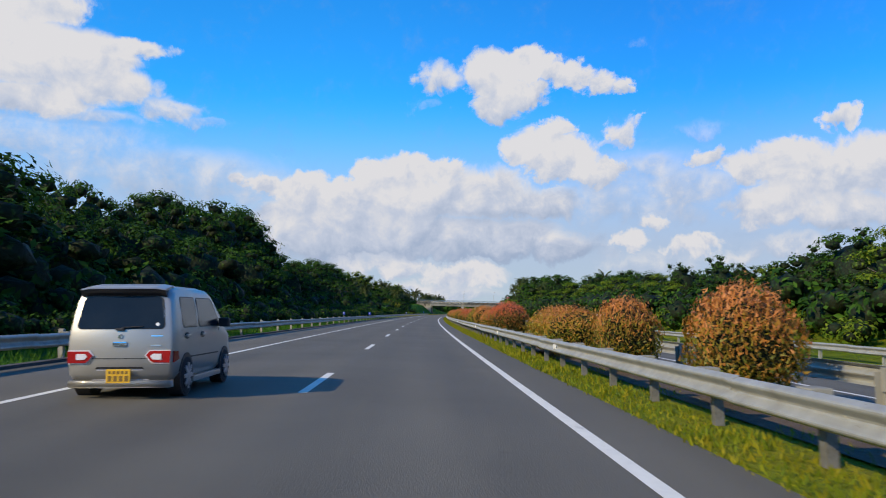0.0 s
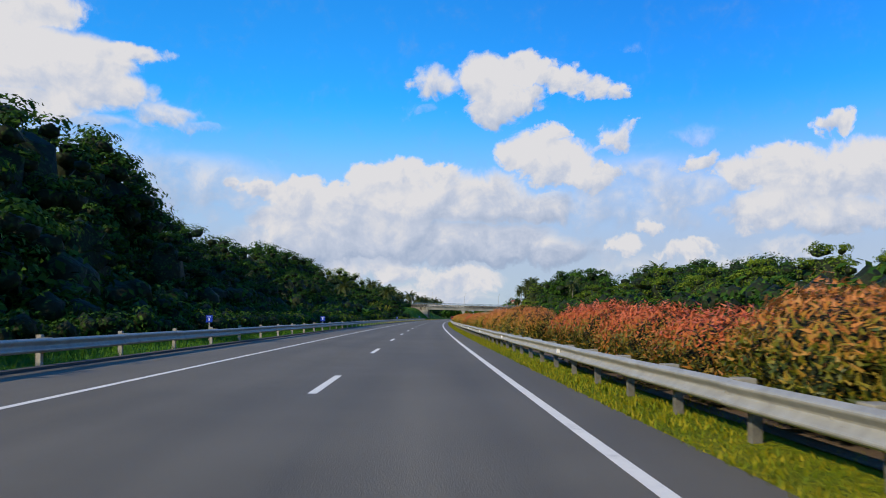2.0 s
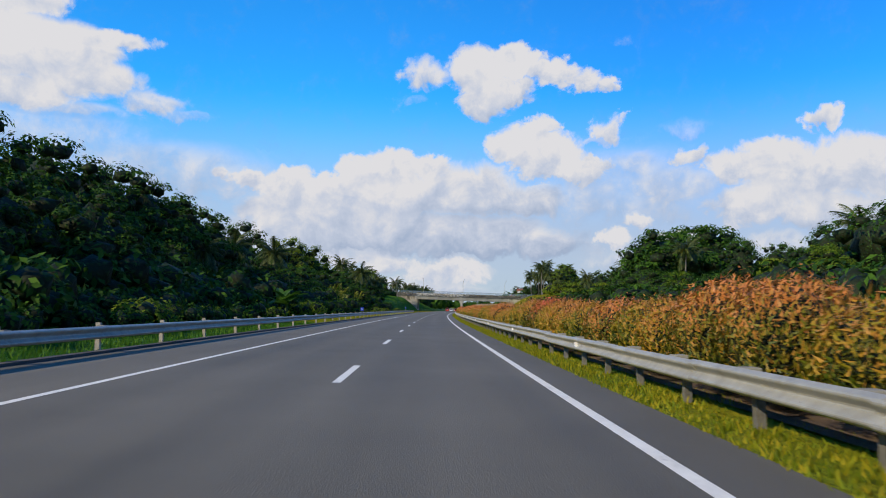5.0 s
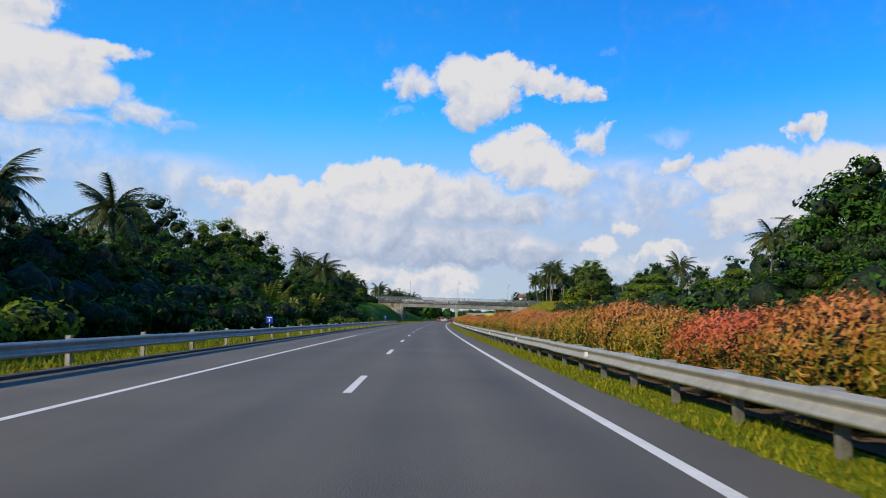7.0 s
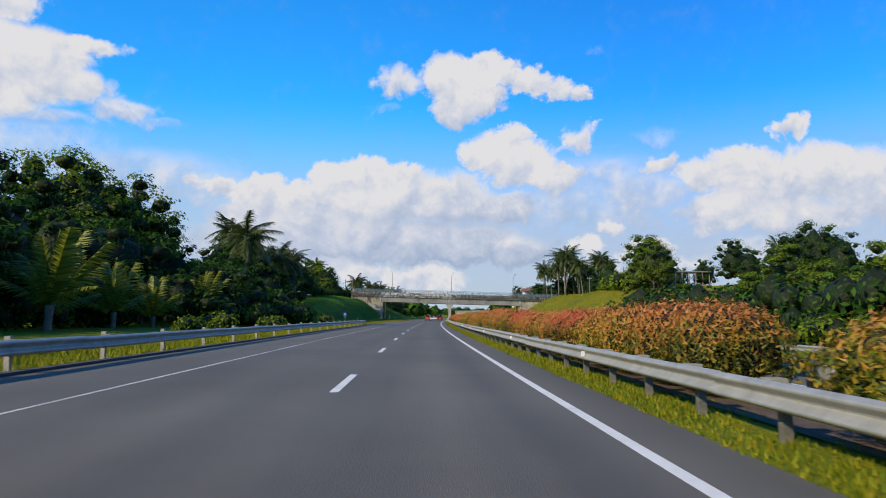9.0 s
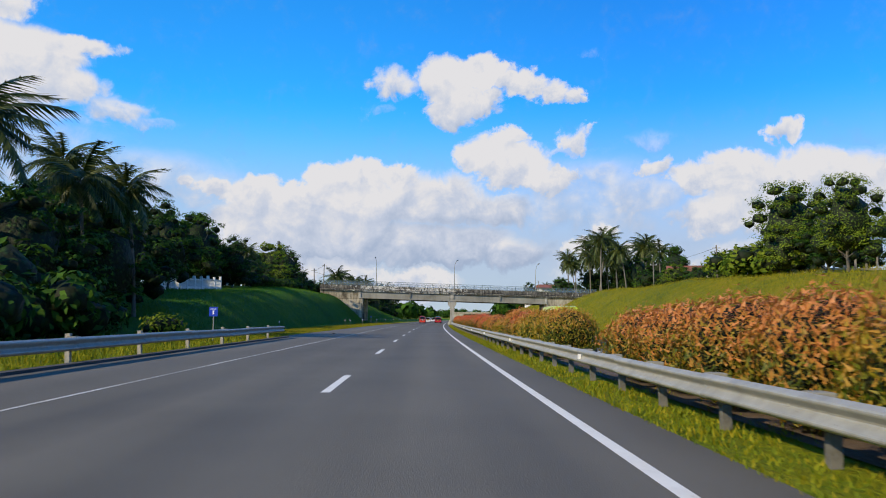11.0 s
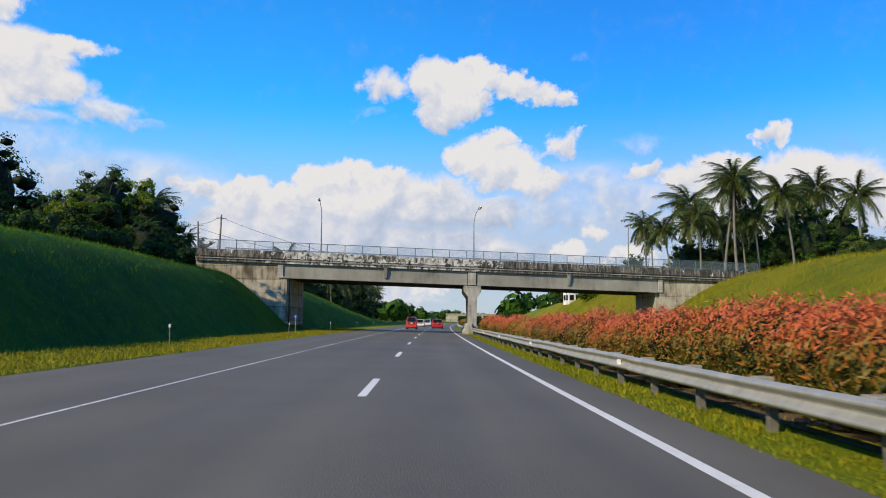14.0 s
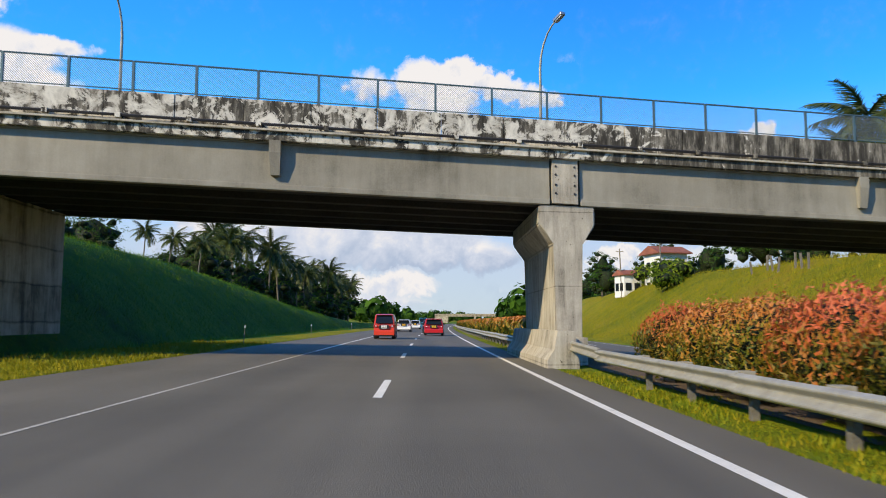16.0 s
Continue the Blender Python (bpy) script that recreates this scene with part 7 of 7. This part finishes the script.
def bus(s_front, d):
    """A lime bus coming the other way: origin at its tail, nose towards -s."""
    p = level(s_front + 8.2, d, opposite(d))
    e = empty("bus", pose(p.x, p.y, p.z, 0, 0, heading(s_front) + 180), "lime green coach with a dark windscreen on the oncoming carriageway", "bus", "cars on the road")
    part("body", box_bm(-1.15, 1.15, 0, 8.2, 0.45, 2.35, 0.08), M_LIME, e)
    roof = loft_bm([(0.1, 0.3, 2.3, 2.5, 2.85, 1.12, 1.14, 0.95), (1.0, 1.0, 2.3, 2.55, 2.95, 1.15, 1.15, 1.0), (7.2, 7.2, 2.3, 2.55, 2.95, 1.15, 1.15, 1.0), (8.15, 7.9, 2.3, 2.5, 2.85, 1.12, 1.14, 0.95)])
    part("roof", roof, M_LIME, e, smooth=False)
    patch(e, "windscreen", [(1.0, 8.2, 1.25), (-1.0, 8.2, 1.25), (-1.0, 8.19, 2.32), (1.0, 8.19, 2.32)], M_GLASS, "dark windscreen", 0.02)
    for sgn in (-1, 1):
        for k in range(6):
            q = [(sgn * 1.15, 0.5 + 1.25 * k, 1.35), (sgn * 1.15, 1.6 + 1.25 * k, 1.35), (sgn * 1.15, 1.6 + 1.25 * k, 2.2), (sgn * 1.15, 0.5 + 1.25 * k, 2.2)]
            patch(e, "window", q if sgn > 0 else q[::-1], M_GLASS, "", 0.015)
        for y in (1.7, 6.6):
            wheel(e, sgn * 1.14, y, 0.45, sgn, 0.26)
        part("mirror", box_bm(sgn * 1.22 - 0.06, sgn * 1.22 + 0.06, 8.2, 8.35, 1.7, 2.1, 0.02), M_BLACK, e)
    part("front_bumper", box_bm(-1.1, 1.1, 8.1, 8.28, 0.4, 0.8, 0.05), M_WHITE, e)
    part("visor", box_bm(-1.0, 1.0, 8.05, 8.26, 2.34, 2.46, 0.03), M_BLACK, e)


bus(366.5, 14.2)


# ---- signs, markers and poles ----
def kilometre_sign(s, d, z, size=0.40):
    p = level(s, d, ground_height(s, d))
    e = empty("marker_sign", pose(p.x, p.y, p.z, 0, 0, heading(s)), "small blue distance sign on a thin steel post", "road sign", "marker signs")
    top = z - p.z
    part("post", tube_bm([(0, 0.03, -0.4), (0, 0.03, top + size * 0.5)], 0.028, 8), M_STEEL, e)
    b = part("panel", box_bm(-size / 2, size / 2, -0.012, 0.008, top - size * 0.55, top + size * 0.55, 0.006), M_SIGN, e, "blue panel with white bars")
    part("bar", box_bm(-size * 0.34, size * 0.34, -0.018, -0.011, top + size * 0.26, top + size * 0.34), M_SIGN_WHITE, b)
    part("bar", box_bm(-size * 0.09, size * 0.09, -0.018, -0.011, top - size * 0.30, top + size * 0.12), M_SIGN_WHITE, b)


for s, d, z in ((113.0, -7.6, 1.15), (230.2, -7.95, 1.2), (333.6, -8.2, 1.55), (76.0, 19.3, 0.55)):
    kilometre_sign(s, d, z)
kilometre_sign(77.6, -7.6, 1.2, 0.28)
kilometre_sign(450.5, -10.9, 1.58, 0.22)


def soil_bank(s0, s1, d0, d1):
    """A low uneven bank of bare red-brown earth behind the rail."""
    verts, faces = [], []
    n, m = 22, 7
    for i in range(n + 1):
        for j in range(m + 1):
            s, d = s0 + (s1 - s0) * i / n, d0 + (d1 - d0) * j / m
            k = math.sin(math.pi * i / n) ** 0.6 * math.sin(math.pi * j / m) ** 0.7
            h = ground_height(s, d) - 0.08 + k * (0.55 + 0.5 * noise.noise(Vector((s * 0.7, d * 0.9, 4.0))))
            verts.append(level(s, d, h))
    for i in range(n):
        for j in range(m):
            a = i * (m + 1) + j
            faces.append((a, a + 1, a + m + 2, a + m + 1))
    tagged(link("soil_bank", verts, faces, M_EARTH, smooth=True), "low bank of bare red-brown earth behind the rail", "soil", kind="structure")


soil_bank(243, 264, -14.6, -10.6)


def tyre_scrap(s, d, turn):
    p = road(s, d, 0.0)
    bm = bmesh.new()
    rings = []
    for k in range(9):
        a = -0.9 + 1.8 * k / 8
        c = Vector((0.28 * math.sin(a), 0.28 * math.cos(a) - 0.25, 0.0))
        w = 0.05 + 0.015 * math.sin(k * 2.1)
        rings.append([bm.verts.new(c + Vector((0, 0, z)) + c.normalized() * o) for o, z in ((-w, 0.004), (w, 0.004), (w * 0.8, 0.03), (-w * 0.8, 0.045))])
    for r0, r1 in zip(rings, rings[1:]):
        for k in range(4):
            bm.faces.new((r0[k], r0[(k + 1) % 4], r1[(k + 1) % 4], r1[k]))
    bm.faces.new(rings[0])
    bm.faces.new(rings[-1][::-1])
    o = part("tyre_scrap", bm, M_TYRE)
    o.matrix_basis = pose(p.x, p.y, p.z, 0, 0, turn)
    tagged(o, "torn strip of black tyre lying on the shoulder", "debris")


tyre_scrap(354.3, -5.2, 70)


def marker_post(s, d):
    p = level(s, d, ground_height(s, d))
    e = empty("marker_post", pose(p.x, p.y, p.z, random.uniform(-3, 3), random.uniform(-4, 4), heading(s)), "thin grey marker post with a white cap", "marker post", "marker posts")
    part("stake", tube_bm([(0, 0, -0.3), (0, 0, 0.85)], 0.022, 8), M_POST, e)
    part("cap", box_bm(-0.035, 0.035, -0.035, 0.035, 0.8, 0.92, 0.01), M_PLASTER, e)


for s in (350.3, 389.8, 395.2, 411.0, 434.3, 455.0, 478.0, 500.0, 530.0):
    marker_post(s, -8.4)


def utility_pole(s, d, top, name="utility_pole"):
    p = level(s, d, ground_height(s, d))
    e = empty(name, pose(p.x, p.y, p.z, random.uniform(-1.5, 1.5), random.uniform(-2, 2), 0), "tall grey concrete utility pole with a short cross-arm", "utility pole", "utility poles")
    h = top - p.z
    part("pole", tube_bm([(0, 0, -0.5), (0, 0, h)], [0.14, 0.09], 8), M_PALM_BARK, e, smooth=True)
    part("cross_arm", box_bm(-0.6, 0.6, -0.05, 0.05, h - 0.5, h - 0.4, 0.01), M_STEEL, e)
    for x in (-0.5, 0.0, 0.5):
        part("insulator", tube_bm([(x, 0, h - 0.4), (x, 0, h - 0.25)], [0.04, 0.025], 8), M_PLASTER, e)
    return Vector((p.x, p.y, top - 0.3))


ends = [utility_pole(469.4, -25.6, 12.5), utility_pole(472.1, -24.1, 13.7), utility_pole(409.6, 43.8, 12.1), utility_pole(430, 40, 11.0), utility_pole(545, 33, 13.5), utility_pole(556, 30, 12.5)]


def cable(a, b, sag):
    pts = [a.lerp(b, k / 10) - Vector((0, 0, sag * 4 * (k / 10) * (1 - k / 10))) for k in range(11)]
    tagged(part("power_cable", tube_bm(pts, 0.02, 5), M_BLACK), "thin black power cable strung between poles", "cable", "power cables")


cable(ends[0], ends[1], 0.2)
cable(ends[1], on_bridge(-12, 10.5, 7.9), 0.5)
cable(ends[0] + Vector((0, 0, -0.5)), on_bridge(-13, 10.4, 7.9), 0.6)
cable(ends[2], ends[3], 0.4)


# ---- houses and walls above the cuts ----
def house(s, d, turn, wide, deep, storeys, label, roof=M_ROOF, wall=M_PLASTER, base=None, eaves=0.6):
    z = ground_height(s, d) - 0.4 if base is None else base
    p = level(s, d, z)
    e = empty("house", pose(p.x, p.y, p.z, 0, 0, heading(s) + turn), label, "house", "houses above the road")
    h = 3.0 * storeys + 0.4
    part("wall", box_bm(-wide / 2, wide / 2, -deep / 2, deep / 2, 0, h, 0.03), wall, e)
    rf = bmesh.new()
    a = wide / 2 + eaves
    b = deep / 2 + eaves
    v = [rf.verts.new(c) for c in ((-a, -b, h - 0.05), (a, -b, h - 0.05), (a, b, h - 0.05), (-a, b, h - 0.05), (-a, 0, h + deep * 0.28), (a, 0, h + deep * 0.28))]
    u = [rf.verts.new(c) for c in ((-a, -b, h + 0.10), (a, -b, h + 0.10), (a, b, h + 0.10), (-a, b, h + 0.10))]
    rf.faces.new((v[0], v[3], v[2], v[1]))
    for q in ((u[0], u[1], v[5], v[4]), (u[2], u[3], v[4], v[5])):
        rf.faces.new(q)
    rf.faces.new((u[1], u[2], v[5]))
    rf.faces.new((u[3], u[0], v[4]))
    for i in range(4):
        rf.faces.new((v[i], v[(i + 1) % 4], u[(i + 1) % 4], u[i]))
    part("roof", rf, roof, e)
    for k in range(storeys):
        for i in range(max(2, int(wide // 2.6))):
            x = -wide / 2 + wide * (i + 0.5) / max(2, int(wide // 2.6))
            for yy, sg in ((-deep / 2, -1), (deep / 2, 1)):
                win = part("window", box_bm(x - 0.5, x + 0.5, yy - 0.05, yy + 0.05, 3.0 * k + 1.0, 3.0 * k + 2.2, 0.01), M_BLACK, e)
                part("pane", box_bm(x - 0.44, x + 0.44, yy + sg * 0.02 - 0.04, yy + sg * 0.02 + 0.04, 3.0 * k + 1.06, 3.0 * k + 2.14), M_GLASS, win)
        for yy in (-deep * 0.22, deep * 0.22):
            win = part("window", box_bm(-wide / 2 - 0.05, -wide / 2 + 0.05, yy - 0.5, yy + 0.5, 3.0 * k + 1.0, 3.0 * k + 2.2, 0.01), M_BLACK, e)
            part("pane", box_bm(-wide / 2 - 0.06, -wide / 2 + 0.02, yy - 0.44, yy + 0.44, 3.0 * k + 1.06, 3.0 * k + 2.14), M_GLASS, win)
    return e


house(554, 36.2, 15, 4.6, 4.4, 2, "two-storey white house with red tiled roofs among trees", base=5.0)
house(557, 31.2, 15, 3.0, 3.0, 1, "low white annexe with a red tiled roof", base=5.0, eaves=0.3)
house(306, 47, 0, 8, 6, 1, "small white house with a grey roof half hidden by trees", roof=M_BRICK_GREY, base=2.6)
house(442, 50.5, -10, 8, 6, 1, "low house with a red gable roof above the far slope", base=6.2)
house(262, -27, 0, 6, 5, 1, "dark low house under trees beside the road", wall=M_BRICK_GREY, roof=M_BRICK_GREY, base=0.3)
house(425, -36, 5, 8, 6, 1, "low house with a dark roof above the cut slope", roof=M_BRICK_GREY, base=6.6)


def unfinished_building(s, d0, d1, base, floor, top):
    p = level(s, (d0 + d1) / 2, base)
    w, lo, hi = (d1 - d0) / 2, floor - base, top - base
    e = empty("unfinished_house", pose(p.x, p.y, p.z, 0, 0, heading(s)), "unfinished concrete house with bare columns on its upper floor", "building")
    part("wall", box_bm(-w + 0.3, w - 0.3, -2.4, 2.6, -1.6, lo - 0.25, 0.03), M_PLASTER, e)
    part("floor_slab", box_bm(-w - 0.2, w + 0.2, -2.9, 2.9, lo - 0.25, lo, 0.02), M_BRICK_GREY, e)
    part("roof_slab", box_bm(-w - 0.1, w + 0.1, -2.7, 2.7, hi - 0.2, hi, 0.02), M_BRICK_GREY, e)
    n = int(2 * w / 1.25)
    for i in range(n + 1):
        for y in (-2.5, 2.5):
            x = -w + 0.15 + (2 * w - 0.3) * i / n
            part("column", box_bm(x - 0.09, x + 0.09, y - 0.09, y + 0.09, lo, hi - 0.2, 0.01), M_BRICK_GREY, e)
    for i in range(5):
        x = -w + 1.6 + (2 * w - 3.2) * i / 4
        window = part("window", box_bm(x - 0.55, x + 0.55, -2.46, -2.38, lo - 2.1, lo - 0.9, 0.01), M_BLACK, e)
        part("window_sill", box_bm(x - 0.65, x + 0.65, -2.52, -2.37, lo - 2.18, lo - 2.1, 0.01), M_BRICK_GREY, window)
        part("pillar", box_bm(x - 1.35, x - 1.15, -2.75, -2.55, -1.6, lo - 0.25, 0.01), M_BRICK_GREY, e)


unfinished_building(391, 39.5, 55.5, 5.4, 7.3, 9.9)


def balustrade(s0, s1, d):
    """A white concrete balustrade wall with posts on the crest."""
    e = empty("balustrade_wall", pose(0, 0, 0), "weathered white concrete balustrade wall on the crest", "wall")
    n = int((s1 - s0) // 2.6)
    for i in range(n + 1):
        s = s0 + 2.6 * i
        z = ground_height(s, d) - 0.15
        o = part("post", box_bm(-0.14, 0.14, -0.14, 0.14, -0.3, 1.75, 0.02), M_PLASTER, e)
        p = level(s, d, z)
        o.matrix_basis = pose(p.x, p.y, p.z, 0, 0, heading(s))
        if i == n:
            break
        p = level(s + 1.3, d, ground_height(s + 1.3, d) - 0.15)
        o = part("panel", box_bm(-0.07, 0.07, -1.15, 1.15, -0.2, 0.55, 0.01), M_PLASTER, e)
        o.matrix_basis = pose(p.x, p.y, p.z, 0, 0, heading(s))
        o = part("coping", box_bm(-0.10, 0.10, -1.16, 1.16, 1.28, 1.42, 0.02), M_PLASTER, e)
        o.matrix_basis = pose(p.x, p.y, p.z, 0, 0, heading(s))
        for k in range(8):
            q = part("baluster", tube_bm([(0, 0, 0.54), (0, 0, 0.8), (0, 0, 1.05), (0, 0, 1.29)], [0.05, 0.075, 0.05, 0.06], 6), M_PLASTER, e) if i == 0 and k == 0 else again(q, pose(0, 0, 0), e)
            pk = level(s + 0.28 + 0.29 * k, d, p.z)
            q.matrix_basis = pose(pk.x, pk.y, pk.z, 0, 0, heading(s))


balustrade(371, 397, -24.8)


def water_tower(s, d, top):
    ground = ground_height(s, d) - 0.3
    p = level(s, d, ground)
    h = top - ground
    e = empty("water_tank", pose(p.x, p.y, p.z, 0, 0, heading(s) + 12), "raised weathered concrete water tank on four legs", "water tank")
    for x in (-0.75, 0.75):
        for y in (-0.75, 0.75):
            part("leg", box_bm(x - 0.13, x + 0.13, y - 0.13, y + 0.13, -0.3, h - 1.75, 0.01), M_BRICK_GREY, e)
    part("slab", box_bm(-1.35, 1.35, -1.35, 1.35, h - 1.75, h - 1.55, 0.03), M_BRICK_GREY, e)
    part("tank", box_bm(-1.1, 1.1, -1.1, 1.1, h - 1.55, h - 0.12, 0.05), M_BRICK_GREY, e)
    part("lid", box_bm(-1.2, 1.2, -1.2, 1.2, h - 0.12, h, 0.03), M_BRICK_GREY, e)
    for y in (-0.75, 0.75):
        part("cross_beam", box_bm(-0.62, 0.62, y - 0.08, y + 0.08, h - 3.9, h - 3.7, 0.01), M_BRICK_GREY, e)


water_tower(484.4, -35, 16.4)


def fence_post(s, d):
    p = level(s, d, ground_height(s, d))
    e = empty("fence_post", pose(p.x, p.y, p.z, random.uniform(-6, 6), random.uniform(-8, 8), heading(s)), "weathered grey concrete fence post on the grassy slope", "fence post", "fence posts")
    part("shaft", box_bm(-0.08, 0.08, -0.08, 0.08, -0.3, 1.3, 0.015), M_PALM_BARK, e)
    part("cap", box_bm(-0.10, 0.10, -0.10, 0.10, 1.3, 1.36, 0.01), M_PALM_BARK, e)


for i in range(7):
    fence_post(502 + 1.9 * i, 32.6 + 0.35 * (i % 3))


def far_bridge(s0):
    e = empty("far_bridge", pose(0, 0, 0), "pale concrete overbridge far down the motorway", "bridge", kind="structure")
    for a, b, c, f, g, h in ((-25, 30, 0, 8, 5.3, 6.4), (-25, 30, -0.1, 0.1, 6.4, 7.3), (4.4, 5.6, 0, 7, -0.5, 5.3), (-25, -15, 0, 8, -0.5, 5.3), (24, 30, 0, 8, -1.5, 5.3)):
        part("bridge_piece", box_bm(a, b, c, f, g, h, 0.05, None, lambda x, y, z: level(s0 + y, x, z)), M_CONCRETE, e)


far_bridge(1010)
